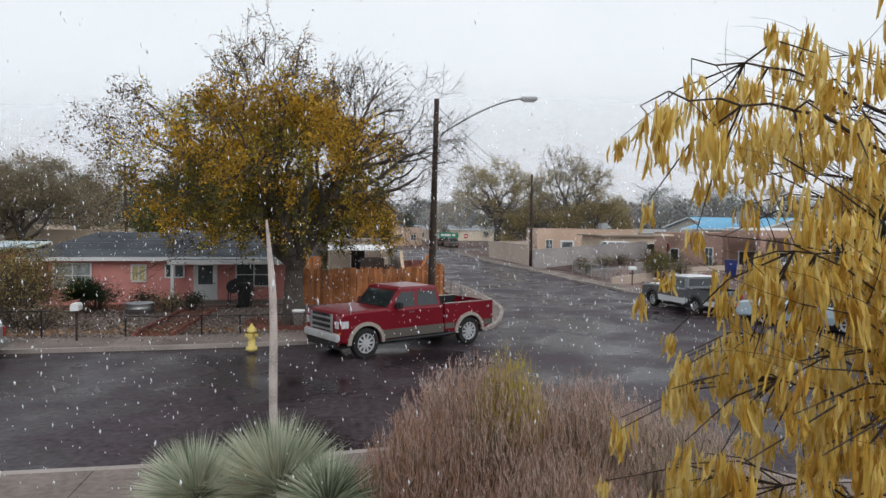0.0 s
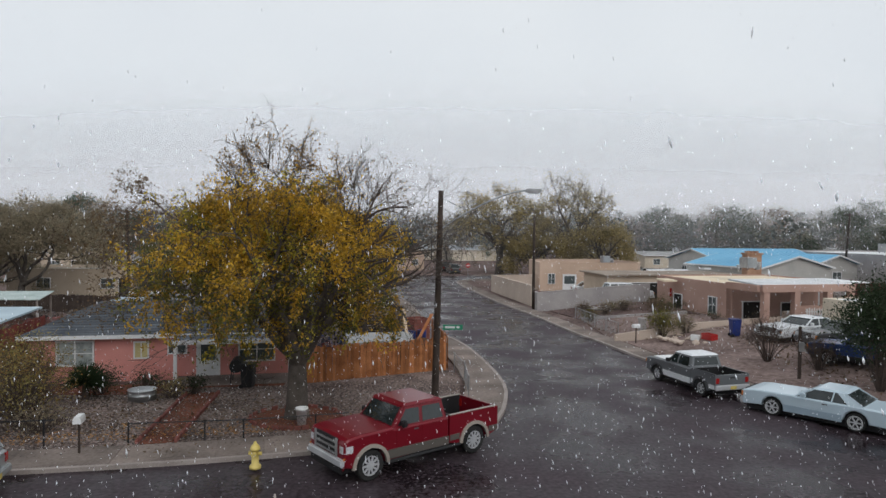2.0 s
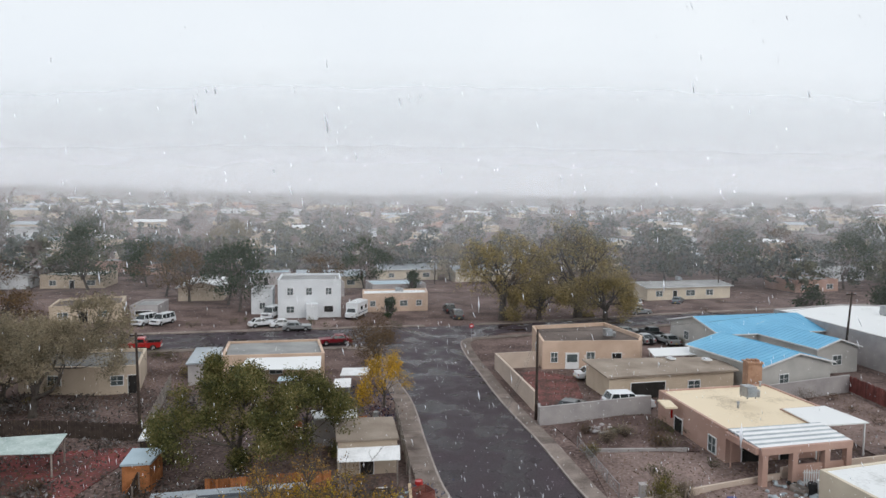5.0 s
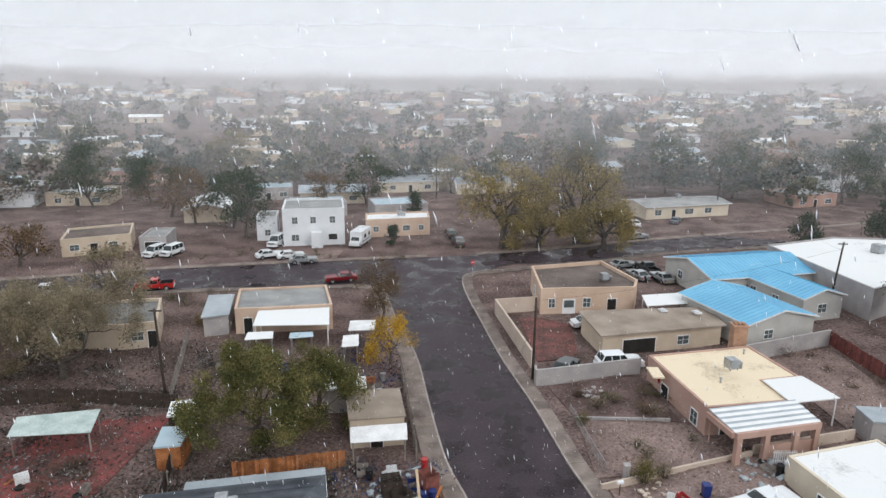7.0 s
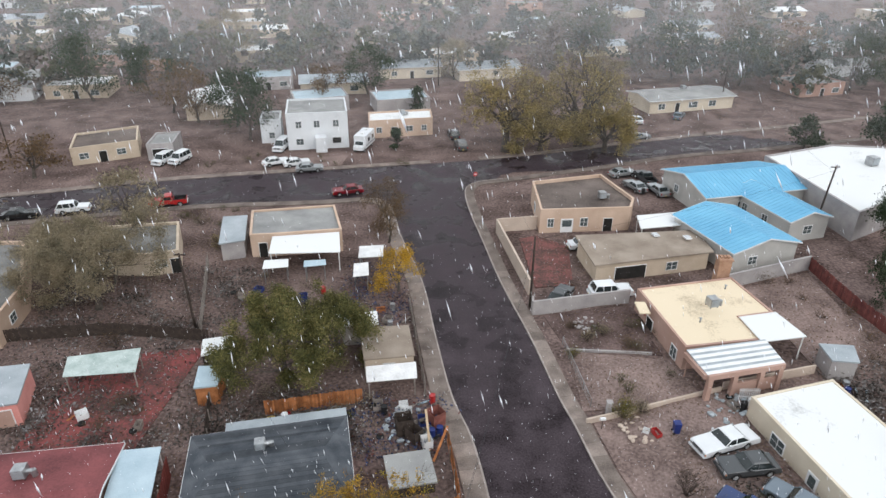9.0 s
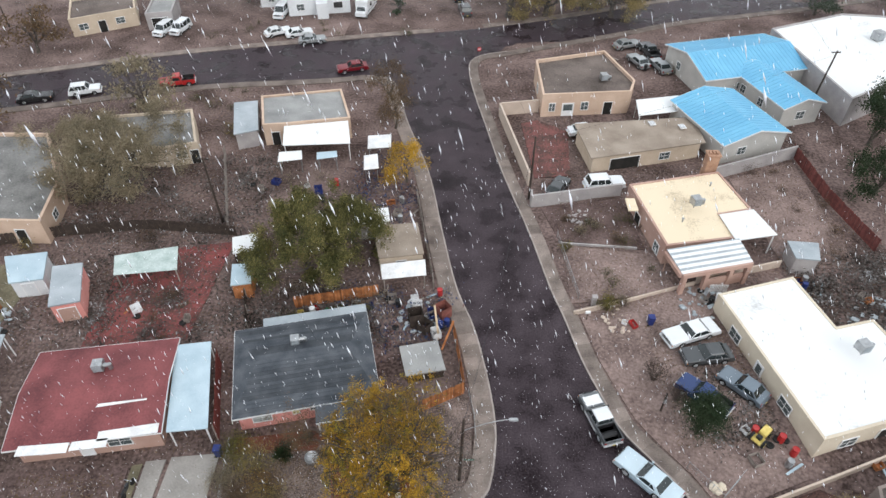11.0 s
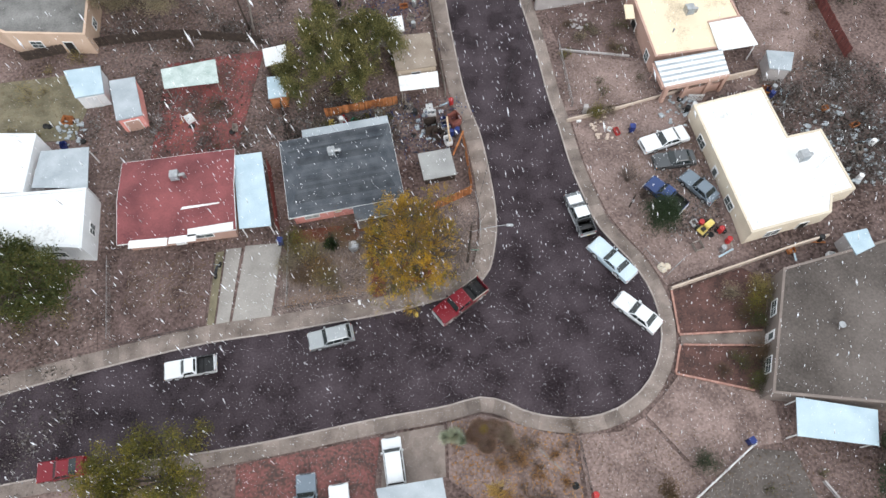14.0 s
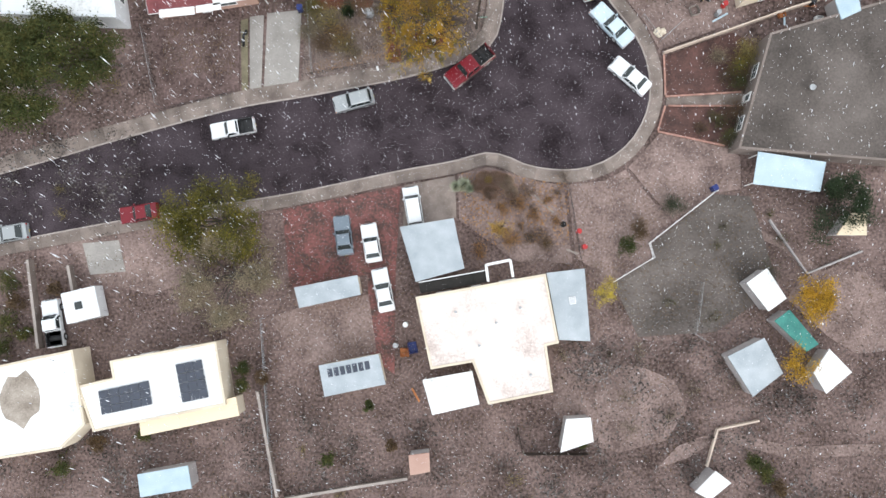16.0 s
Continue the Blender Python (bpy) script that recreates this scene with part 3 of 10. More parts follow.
def opening(parent, kind, a, b, s, w, h, sill, trim=WHITEPAINT, fill=None, out=0.0):
    """A window or door let into the wall line a-b (walls run anticlockwise, outside on the right), s metres along it."""
    p, d, _ = wall_frame(a, b)
    nrm = Vector((d.y, -d.x))
    ang = math.degrees(math.atan2(d.y, d.x))
    c = p + d * s + nrm * (0.02 + out)
    root = new(kind)
    root.parent = parent
    root.matrix_basis = pose(c.x, c.y, sill, 0, 0, ang)
    t = 0.07
    bm = bmesh.new()
    box(bm, -w / 2 - t, -w / 2, -0.07, 0.06, -t, h + t)
    box(bm, w / 2, w / 2 + t, -0.07, 0.06, -t, h + t)
    box(bm, -w / 2, w / 2, -0.07, 0.06, h, h + t)
    box(bm, -w / 2, w / 2, -0.07, 0.06, -t, 0)
    if kind == "window":
        box(bm, -0.025, 0.025, -0.05, 0.04, 0, h)
        if h > 0.9:
            box(bm, -w / 2, -0.025, -0.045, 0.035, h / 2 - 0.02, h / 2 + 0.02)
            box(bm, 0.025, w / 2, -0.045, 0.035, h / 2 - 0.02, h / 2 + 0.02)
    part("frame", bm, trim, root)
    bm = bmesh.new()
    if kind == "window":
        box(bm, -w / 2, w / 2, -0.03, 0.0, 0, h)
        part("pane", bm, fill or WINDOWGLASS, root)
    elif kind == "door":
        box(bm, -w / 2, w / 2, -0.045, 0.0, 0, h)
        part("leaf", bm, fill or WHITEPAINT, root)
        bm = bmesh.new()
        box(bm, -w / 2 + 0.14, w / 2 - 0.14, -0.052, -0.046, h * 0.45, h - 0.15)
        part("pane", bm, WINDOWGLASS, root)
        bm = bmesh.new()
        box(bm, w / 2 - 0.1, w / 2 - 0.04, -0.1, -0.045, h * 0.46, h * 0.5)
        part("handle", bm, CHROME, root)
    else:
        # flat panel; without a fill its dark colour stands for the opening's shade
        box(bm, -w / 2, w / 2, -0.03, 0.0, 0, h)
        part("recess", bm, fill or OPENSHADE, root)
    return root


def shrink(poly, d):
    """The polygon (anticlockwise) moved inwards by d."""
    P = [Vector(p) for p in poly]
    n = len(P)
    res = []
    for i in range(n):
        e0, e1 = (P[i] - P[i - 1]).normalized(), (P[(i + 1) % n] - P[i]).normalized()
        n0, n1 = Vector((-e0.y, e0.x)), Vector((-e1.y, e1.x))
        k = 1 + n0.dot(n1)
        res.append(P[i] + (n0 + n1) * d / max(k, 0.3))
    return res


def ring(bm, outer, inner, z0, z1):
    n = len(outer)
    L = [[bm.verts.new((p[0], p[1], z)) for p in pts] for pts, z in ((outer, z0), (outer, z1), (inner, z1), (inner, z0))]
    for k in range(4):
        for i in range(n):
            j = (i + 1) % n
            bm.faces.new((L[k][i], L[k][j], L[(k + 1) % 4][j], L[(k + 1) % 4][i]))


def flat_house(name, label, poly, h, wall, roof, parapet=0.35, openings=(), base=0.0, cap=None, group=""):
    """A flat-roofed house: walls round the plan, a roof slab and a parapet with a cap."""
    root = thing(name, label, "house", z=0, group=group)
    thick = shrink(poly, 0.25)
    bm = bmesh.new()
    ring(bm, [Vector(p) for p in poly], thick, base - 0.05, h)
    part("wall", bm, wall, root)
    bm = bmesh.new()
    prism(bm, shrink(poly, 0.252), h - parapet - 0.2, h - parapet)
    part("roof", bm, roof, root)
    if parapet > 0.1:
        bm = bmesh.new()
        ring(bm, shrink(poly, -0.03), shrink(poly, 0.28), h + 0.002, h + 0.05)
        part("parapet_cap", bm, cap or wall, root)
    for o in openings:
        kind, e, s, w, hh, sill = o[:6]
        opening(root, kind, poly[e], poly[(e + 1) % len(poly)], s, w, hh, sill, *(o[6:]))
    return root


def edge_house(name, label, poly, h, wall, roof, over=0.3, openings=(), thick=0.16, category="house"):
    """A low house or shed under a flat roof sheet that overhangs its walls."""
    root = thing(name, label, category)
    inner = shrink(poly, over)
    bm = bmesh.new()
    ring(bm, inner, shrink(inner, 0.2), -0.05, h - thick)
    part("wall", bm, wall, root)
    bm = bmesh.new()
    prism(bm, poly, h - thick, h)
    part("roof", bm, roof, root)
    for o in openings:
        kind, e, s, w, hh, sill = o[:6]
        opening(root, kind, inner[e], inner[(e + 1) % len(inner)], s, w, hh, sill, *(o[6:]))
    return root


def canopy(name, label, poly, h, roof, thick=0.1, post=WHITEPAINT, slope=0.0, category="carport"):
    """An open roof on posts at its corners."""
    root = thing(name, label, category)
    bm = bmesh.new()
    prism(bm, poly, h - thick, h)
    if slope:
        a, b = Vector(poly[0]), Vector(poly[-1])
        d = (b - a)
        for v in bm.verts:
            t = (Vector(v.co[:2]) - a).dot(d) / d.length_squared
            v.co.z += slope * t
    part("roof", bm, roof, root)
    for p in shrink(poly, 0.2):
        bm = bmesh.new()
        box(bm, p.x - 0.05, p.x + 0.05, p.y - 0.05, p.y + 0.05, -0.05, h - thick - 0.002 + min(0, slope))
        part("post", bm, post, root)
    return root


def pitched_house(name, label, x, y, rz, lx, ly, h, ridge, wall, roof, hip=1.0, over=0.4, openings=(), trim=WHITEPAINT, courses=0, gable_along="x", ribs=0):
    """A house with a hipped (hip > 0) or gabled roof; its corner stands at x, y and its long side runs at rz degrees."""
    root = thing(name, label, "house", x, y, 0, rz)
    poly = [(0, 0), (lx, 0), (lx, ly), (0, ly)]
    bm = bmesh.new()
    ring(bm, [Vector(p) for p in poly], shrink(poly, 0.2), -0.05, h)
    if gable_along == "x":
        A = [(-over, -over), (lx + over, -over), (lx + over, ly + over), (-over, ly + over)]
        r0, r1 = (-over + hip, ly / 2), (lx + over - hip, ly / 2)
        if hip <= 0:
            for gx in (0.002, lx - 0.2):
                vs = [bm.verts.new((gx, 0, h)), bm.verts.new((gx, ly, h)), bm.verts.new((gx, ly / 2, ridge - 0.13)), bm.verts.new((gx + 0.198, 0, h)), bm.verts.new((gx + 0.198, ly, h)), bm.verts.new((gx + 0.198, ly / 2, ridge - 0.13))]
                bm.faces.new(vs[:3])
                bm.faces.new(vs[3:][::-1])
                bm.faces.new((vs[0], vs[2], vs[5], vs[3]))
                bm.faces.new((vs[1], vs[4], vs[5], vs[2]))
    else:
        A = [(-over, -over), (lx + over, -over), (lx + over, ly + over), (-over, ly + over)]
        r0, r1 = (lx / 2, -over + hip), (lx / 2, ly + over - hip)
        if hip <= 0:
            for gy in (0.002, ly - 0.2):
                vs = [bm.verts.new((0, gy, h)), bm.verts.new((lx, gy, h)), bm.verts.new((lx / 2, gy, ridge - 0.13)), bm.verts.new((0, gy + 0.198, h)), bm.verts.new((lx, gy + 0.198, h)), bm.verts.new((lx / 2, gy + 0.198, ridge - 0.13))]
                bm.faces.new(vs[:3])
                bm.faces.new(vs[3:][::-1])
                bm.faces.new((vs[0], vs[2], vs[5], vs[3]))
                bm.faces.new((vs[1], vs[4], vs[5], vs[2]))
    part("wall", bm, wall, root)
    e = h + 0.02
    bm = bmesh.new()
    if hip <= 0:
        # two sloping slabs between open gables
        E = [Vector((*p, e + 0.12)) for p in A]
        R0, R1 = Vector((*r0, ridge)), Vector((*r1, ridge))
        slopes = ((E[0], E[1], R1, R0), (E[2], E[3], R0, R1)) if gable_along == "x" else ((E[1], E[2], R1, R0), (E[3], E[0], R0, R1))
        for q in slopes:
            hi = [bm.verts.new(p) for p in q]
            lo = [bm.verts.new(p - Vector((0, 0, 0.1))) for p in q]
            bm.faces.new(hi)
            bm.faces.new(lo[::-1])
            for k in range(4):
                bm.faces.new((lo[k], lo[(k + 1) % 4], hi[(k + 1) % 4], hi[k]))
        roof_ob = part("roof", bm, roof, root)
        for q in slopes:
            for p, r in ((q[0], q[3]), (q[1], q[2])):
                o = (p - (q[1] if p is q[0] else q[0])).normalized() * 0.03
                bm = bmesh.new()
                V = [v + o * s + Vector((0, 0, dz)) for v in (p, r) for s in (0.1, 1.0) for dz in (-0.17, 0.015)]
                V = [bm.verts.new(v) for v in V]
                for f in ((0, 1, 3, 2), (4, 6, 7, 5), (0, 4, 5, 1), (2, 3, 7, 6), (1, 5, 7, 3), (0, 2, 6, 4)):
                    bm.faces.new([V[k] for k in f])
                part("rake_board", bm, trim, root)
            bm = bmesh.new()
            d = (q[1] - q[0]).normalized()
            nn = Vector((d.y, -d.x))
            prism(bm, [q[0].xy + nn * 0.003, q[1].xy + nn * 0.003, q[1].xy + nn * 0.03, q[0].xy + nn * 0.03], e - 0.03, e + 0.13)
            part("fascia", bm, trim, root)
    else:
        top = [bm.verts.new((*p, e + 0.12)) for p in A]
        bot = [bm.verts.new((*p, e)) for p in A]
        R = [bm.verts.new((*r0, ridge)), bm.verts.new((*r1, ridge))]
        if gable_along == "x":
            faces = [(top[0], top[1], R[1], R[0]), (top[2], top[3], R[0], R[1]), (top[1], top[2], R[1]), (top[3], top[0], R[0])]
        else:
            faces = [(top[1], top[2], R[1], R[0]), (top[3], top[0], R[0], R[1]), (top[0], top[1], R[0]), (top[2], top[3], R[1])]
        for f in faces:
            bm.faces.new(f)
        for i in range(4):
            bm.faces.new((bot[i], bot[(i + 1) % 4], top[(i + 1) % 4], top[i]))
        bm.faces.new(bot[::-1])
        roof_ob = part("roof", bm, roof, root)
        bm = bmesh.new()
        for i in range(4):
            a, b = Vector(A[i]), Vector(A[(i + 1) % 4])
            d = (b - a).normalized()
            nn = Vector((d.y, -d.x))
            prism(bm, [a + nn * 0.003, b + nn * 0.003, b + nn * 0.03, a + nn * 0.03], e - 0.05, e + 0.13)
        part("fascia", bm, trim, root)
    if ribs:
        # standing seams down both slopes
        bm = bmesh.new()
        L = (lx if gable_along == "x" else ly) + 2 * over
        for k in range(1, ribs):
            t = -over + L * k / ribs
            for sgn in (0, 1):
                if gable_along == "x":
                    p0, p1 = (t, -over if sgn == 0 else ly + over, e + 0.14), (t, ly / 2, ridge + 0.02)
                else:
                    p0, p1 = (-over if sgn == 0 else lx + over, t, e + 0.14), (lx / 2, t, ridge + 0.02)
                tube(bm, p0, p1, 0.025, n=4)
        part("seams", bm, roof, root)
    if courses:
        # shingle courses: thin strips stepping up the two long slopes
        span = math.hypot(ly / 2 + over, ridge - e - 0.12)
        for k in range(courses):
            t0, t1 = k / courses, (k + 1) / courses
            for sgn in (0, 1):
                bm = bmesh.new()
                def at(t, end):
                    yy = -over + (ly / 2 + over) * t
                    if sgn:
                        yy = ly - yy
                    xx = (-over + hip * t) if end == 0 else (lx + over - hip * t)
                    return Vector((xx, yy, e + 0.12 + (ridge - e - 0.12) * t))
                up = Vector((0, 0, 1))
                q = [at(t0, 0) + up * 0.028, at(t0, 1) + up * 0.028, at(t1, 1) + up * 0.008, at(t1, 0) + up * 0.008]
                lo = [v - up * 0.02 for v in q]
                V = [bm.verts.new(v) for v in q + lo]
                bm.faces.new(V[:4])
                bm.faces.new(V[4:][::-1])
                for i in range(4):
                    bm.faces.new((V[4 + i], V[4 + (i + 1) % 4], V[(i + 1) % 4], V[i]))
                part("shingle", bm, SHINGLE if roof is SHINGLE else roof, roof_ob)
    for o in openings:
        kind, ed, s, w, hh, sill = o[:6]
        opening(root, kind, poly[ed], poly[(ed + 1) % 4], s, w, hh, sill, *(o[6:]))
    return root


def cooler(x, y, z, rz=0, s=0.9, label="metal rooftop cooler with louvred sides"):
    """A rooftop evaporative cooler with louvres, feet and a duct."""
    root = thing("rooftop_cooler", label, "cooler", x, y, z, rz)
    bm = bmesh.new()
    box(bm, -s / 2, s / 2, -s / 2, s / 2, 0.15, 0.15 + s * 0.9, 0.03)
    part("case", bm, GALV, root)
    for k in range(5):
        for sg in (-1, 1):
            bm = bmesh.new()
            zz = 0.25 + k * s * 0.15
            box(bm, -s * 0.42, s * 0.42, sg * (s / 2 + 0.02) - 0.015, sg * (s / 2 + 0.02) + 0.015, zz, zz + s * 0.09)
            part("louvre", bm, GREYMETAL, root)
    for a in (-1, 1):
        for b in (-1, 1):
            bm = bmesh.new()
            box(bm, a * s * 0.4 - 0.03, a * s * 0.4 + 0.03, b * s * 0.4 - 0.03, b * s * 0.4 + 0.03, 0, 0.15)
            part("foot", bm, DARKMETAL, root)
    bm = bmesh.new()
    tube(bm, (s / 2, 0, 0.5), (s / 2 + 0.45, 0, 0.5), 0.2, n=10)
    tube(bm, (s / 2 + 0.45, 0, 0.6), (s / 2 + 0.45, 0, 0.0), 0.2, n=10)
    part("duct", bm, GALV, root)
    return root


def vent(x, y, z, r=0.09, h=0.45, label="short metal roof vent pipe"):
    root = thing("roof_vent", label, "vent", x, y, z)
    bm = bmesh.new()
    lathe(bm, [(r, 0), (r, h)], 10)
    part("pipe", bm, GALV, root, smooth=True)
    bm = bmesh.new()
    lathe(bm, [(r * 1.7, h + 0.002), (r * 1.7, h + 0.04), (0.02, h + 0.1)], 10)
    part("cap", bm, GALV, root)
    return root


def skylight(x, y, z, rz, w=0.8, l=1.0):
    root = thing("skylight", "white-framed domed roof skylight", "skylight", x, y, z, rz)
    bm = bmesh.new()
    box(bm, -w / 2, w / 2, -l / 2, l / 2, 0, 0.16, 0.02)
    part("frame", bm, WHITEPAINT, root)
    bm = bmesh.new()
    box(bm, -w / 2 + 0.08, w / 2 - 0.08, -l / 2 + 0.08, l / 2 - 0.08, 0.161, 0.22, 0.03)
    part("dome", bm, LAMPGLASS, root)


CURTAIN = surf("pale_curtain", (0.2, 0.23, 0.23), (0.42, 0.45, 0.44), 3, 9, 0.3, 0.0, spec=0.5)
BLIND = surf("yellow_blind", (0.5, 0.42, 0.2), (0.66, 0.58, 0.3), 2, 20, 0.6, 0.1)
# the pink house on the corner
pink = pitched_house("pink_house", "low pink stucco house with a dark shingle roof and white trim", -19.0, 29.3, 12.5, 11.6, 9.0, 2.1, 3.35, PINK, SHINGLE, hip=2.2, courses=14,
                     openings=[("window", 0, 1.9, 1.5, 1.05, 0.85, WHITEPAINT, CURTAIN), ("window", 0, 4.75, 0.55, 0.7, 1.12, WHITEPAINT, BLIND), ("window", 0, 6.35, 0.75, 0.55, 1.3), ("door", 0, 7.75, 0.95, 1.93, 0.05), ("window", 0, 10.0, 1.6, 1.05, 0.85), ("window", 3, 4.5, 1.4, 1.05, 0.85)])
bm = bmesh.new()
prism(bm, [(6.4, -2.1), (11.9, -2.1), (11.9, -0.405), (6.4, -0.405)], 2.04, 2.18)
part("porch_roof", bm, SHINGLE, pink)
bm = bmesh.new()
box(bm, 6.4, 11.9, -2.14, -2.103, 2.0, 2.2)
part("porch_fascia", bm, WHITEPAINT, pink)
for px in (6.6, 11.6):
    bm = bmesh.new()
    box(bm, px - 0.07, px + 0.07, -2.05, -1.91, 0.06, 2.04)
    part("porch_post", bm, WHITEPAINT, pink)
bm = bmesh.new()
box(bm, 6.4, 11.8, -2.1, -0.01, 0.02, 0.16)
part("porch_floor", bm, CONCRETE, pink)
bm = bmesh.new()
prism(bm, [(2.2, 9.42), (12.0, 9.42), (12.0, 10.5), (2.2, 10.5)], 2.05, 2.17)
part("patio_roof", bm, GREYMETAL, pink, "pale metal strip roof")
for px in (2.6, 7, 11.6):
    bm = bmesh.new()
    box(bm, px - 0.05, px + 0.05, 10.3, 10.4, -0.05, 2.05)
    part("patio_post", bm, GREYWOOD, pink)
c, s_ = math.cos(radians(12.5)), math.sin(radians(12.5))
def on_pink(u, v):
    return (-19.0 + c * u - s_ * v, 29.3 + s_ * u + c * v)
cooler(*on_pink(5.2, 6.3), 2.78, 12.5, 0.8, "white rooftop cooler on the shingle roof")

slab([(-19.2, 26.9), (-12.4, 27.4), (-11.9, 28.4), (-10.2, 28.9), (-7.4, 29.3), (-7.4, 30.1), (-19.1, 28.4)], "bed_1", REDSOIL, "rust-red soil bed along the house front", "garden bed", 0.112)
# red-roofed house and its carport
edge_red = pitched_house("red_roof_house", "brick house with a patched dark red roof", -36.2, 26.0, 9.0, 11.2, 9.0, 2.5, 3.3, ROSE, REDROOF, hip=0.0, over=0.5,
                         openings=[("window", 0, 2.5, 1.6, 1.1, 0.95), ("door", 0, 5.2, 0.95, 2.03, 0.05), ("window", 0, 8.0, 1.8, 1.1, 0.95)])
canopy("carport", "carport with a pale blue metal roof", [(-24.3, 27.5), (-21.0, 27.9), (-23.1, 36.8), (-26.2, 36.3)][0:4], 2.45, PALEMETAL, slope=0.25)
cooler(-31.7, 33.2, 3.1, 9, 0.9, "white rooftop cooler on the red roof")
# torn white sheets at the roof's edge
for (ax, ay, bx, by, w) in ((-35.2, 25.4, -31.6, 25.8, 0.9), (-31.4, 25.9, -28.4, 26.3, 0.8), (-29.6, 26.8, -25.0, 27.7, 0.9), (-30.5, 29.6, -26.6, 30.4, 0.5)):
    bm = bmesh.new()
    obox(bm, (ax, ay), (bx, by), w, 0, 0.05)
    for v in bm.verts:
        v.co.z += 2.76 if ay < 28 else 3.02
        v.co.x += 0.15 * math.sin(v.co.y * 7)
    single("roof_sheet", bm, WHITETARP, "loose white sheet lying on the red roof edge", "roof sheet")

flat_house("white_house", "white flat-roofed stucco house", [(-53, 25.2), (-39.8, 24.8), (-41.0, 31.8), (-53, 30.6)], 3.3, WHITEWALL, WHITEROOF, 0.12, [("window", 0, 4, 1.6, 1.1, 0.9), ("window", 0, 10, 1.6, 1.1, 0.9), ("window", 1, 3, 1.2, 1.0, 1.0)])
flat_house("white_house", "white flat-roofed rear wing", [(-56, 31.0), (-47.6, 31.2), (-48.2, 38.6), (-56, 38.6)], 3.3, WHITEWALL, WHITEROOF, 0.12, [("window", 1, 3, 1.4, 1.1, 1.0)])
canopy("carport", "patio cover with a grey metal roof", [(-47.2, 32.0), (-41.1, 32.0), (-42.2, 37.2), (-47.4, 36.6)], 2.9, GREYMETAL)

# houses east of the street
flat_house("white_roof_house", "cream stucco house with a bright white flat roof", [(28.6, 27.1), (37.3, 29.6), (37.9, 31.6), (40.5, 32.4), (38.6, 40.0), (34.7, 39.0), (33.2, 45.6), (25.0, 43.1)], 3.1, CREAM, WHITEROOF, 0.06,
           [("window", 7, 4, 1.5, 1.1, 0.95), ("door", 7, 8, 0.95, 2.03, 0.05), ("window", 7, 12, 1.5, 1.1, 0.95), ("window", 0, 3, 1.5, 1.1, 0.95), ("recess", 0, 6.5, 1.0, 2.05, 0.0)], cap=WHITEPAINT)
cooler(35.6, 36.2, 3.04, 16, 1.0)
bm = bmesh.new()
tube(bm, (37, 35, 3.0), (37, 35, 5.2), 0.025)
tube(bm, (36.4, 35, 4.9), (37.7, 35.2, 5.1), 0.02)
for k in range(5):
    tube(bm, (36.5 + k * 0.25, 34.6, 4.93 + k * 0.035), (36.5 + k * 0.25, 35.5, 4.93 + k * 0.035), 0.012)
single("roof_antenna", bm, GALV, "thin metal antenna on the white roof", "antenna")
rose = flat_house("rose_house", "rose stucco house with a cream coated flat roof", [(21.4, 49.6), (29.2, 51.0), (28.6, 54.9), (32.4, 55.8), (30.8, 63.0), (19.6, 60.3)], 3.5, ROSE, CREAMROOF, 0.1,
           [("window", 5, 9.1, 1.05, 1.25, 1.05), ("recess", 5, 3.8, 1.3, 2.05, 0.0), ("recess", 0, 2.5, 2.2, 2.1, 0.0), ("recess", 0, 5.5, 1.6, 2.0, 0.0)], cap=CREAMROOF)
canopy("patio_cover", "white patio cover with a smooth roof", [(29.4, 51.3), (34.1, 52.3), (33.0, 56.6), (28.9, 55.6)][0:4], 2.75, WHITEROOF, category="patio cover")
strip = canopy("patio_cover", "corrugated patio cover with white and clear stripes", [(22.3, 45.8), (29.9, 47.7), (29.5, 51.2), (21.5, 49.4)], 2.85, GREYMETAL, post=ROSE, slope=0.2, category="patio cover")
for k in range(5):
    a0, a1 = Vector((22.3, 45.8)), Vector((21.5, 49.4))
    b0, b1 = Vector((29.9, 47.7)), Vector((29.5, 51.2))
    t = (k + 0.15) / 5
    w = 0.11
    bm = bmesh.new()
    q = [a0.lerp(a1, t), b0.lerp(b1, t), b0.lerp(b1, t + w), a0.lerp(a1, t + w)]
    prism(bm, q, 0.004, 0.035)
    for v in bm.verts:
        tt = (Vector(v.co[:2]) - a0).dot(a1 - a0) / (a1 - a0).length_squared
        v.co.z += 2.85 + 0.2 * tt
    part("stripe", bm, WHITEPAINT, strip)
bm = bmesh.new()
obox(bm, (22.3, 45.82), (29.85, 47.72), 0.3, 2.38, 2.89)
part("front_beam", bm, ROSE, strip)
bm = bmesh.new()
obox(bm, (22.15, 45.9), (21.4, 49.3), 0.3, 2.38, 2.85)
part("side_beam", bm, ROSE, strip)
for t in (0.03, 0.36, 0.72, 0.97):
    c_ = Vector((22.4, 45.95)).lerp(Vector((29.8, 47.8)), t)
    bm = bmesh.new()
    obox(bm, c_ - Vector((0.22, 0.055)), c_ + Vector((0.22, 0.055)), 0.42, -0.1, 2.38)
    part("pier", bm, ROSE, strip)
bm = bmesh.new()
obox(bm, (25.3, 46.75), (29.7, 47.85), 0.22, -0.05, 1.35)
single("wall_1", bm, ROSE, "rose stucco patio wall below a dark opening", "wall", kind="structure")
gate = thing("picket_gate", "white picket gate beside the patio", "gate", 25.6, 46.1, 0, 0)
for k in range(11):
    bm = bmesh.new()
    box(bm, k * 0.17, k * 0.17 + 0.09, -0.015, 0.015, 0.05, 1.25 + 0.05 * (k % 2), 0.01)
    part("picket", bm, WHITEPAINT, gate)
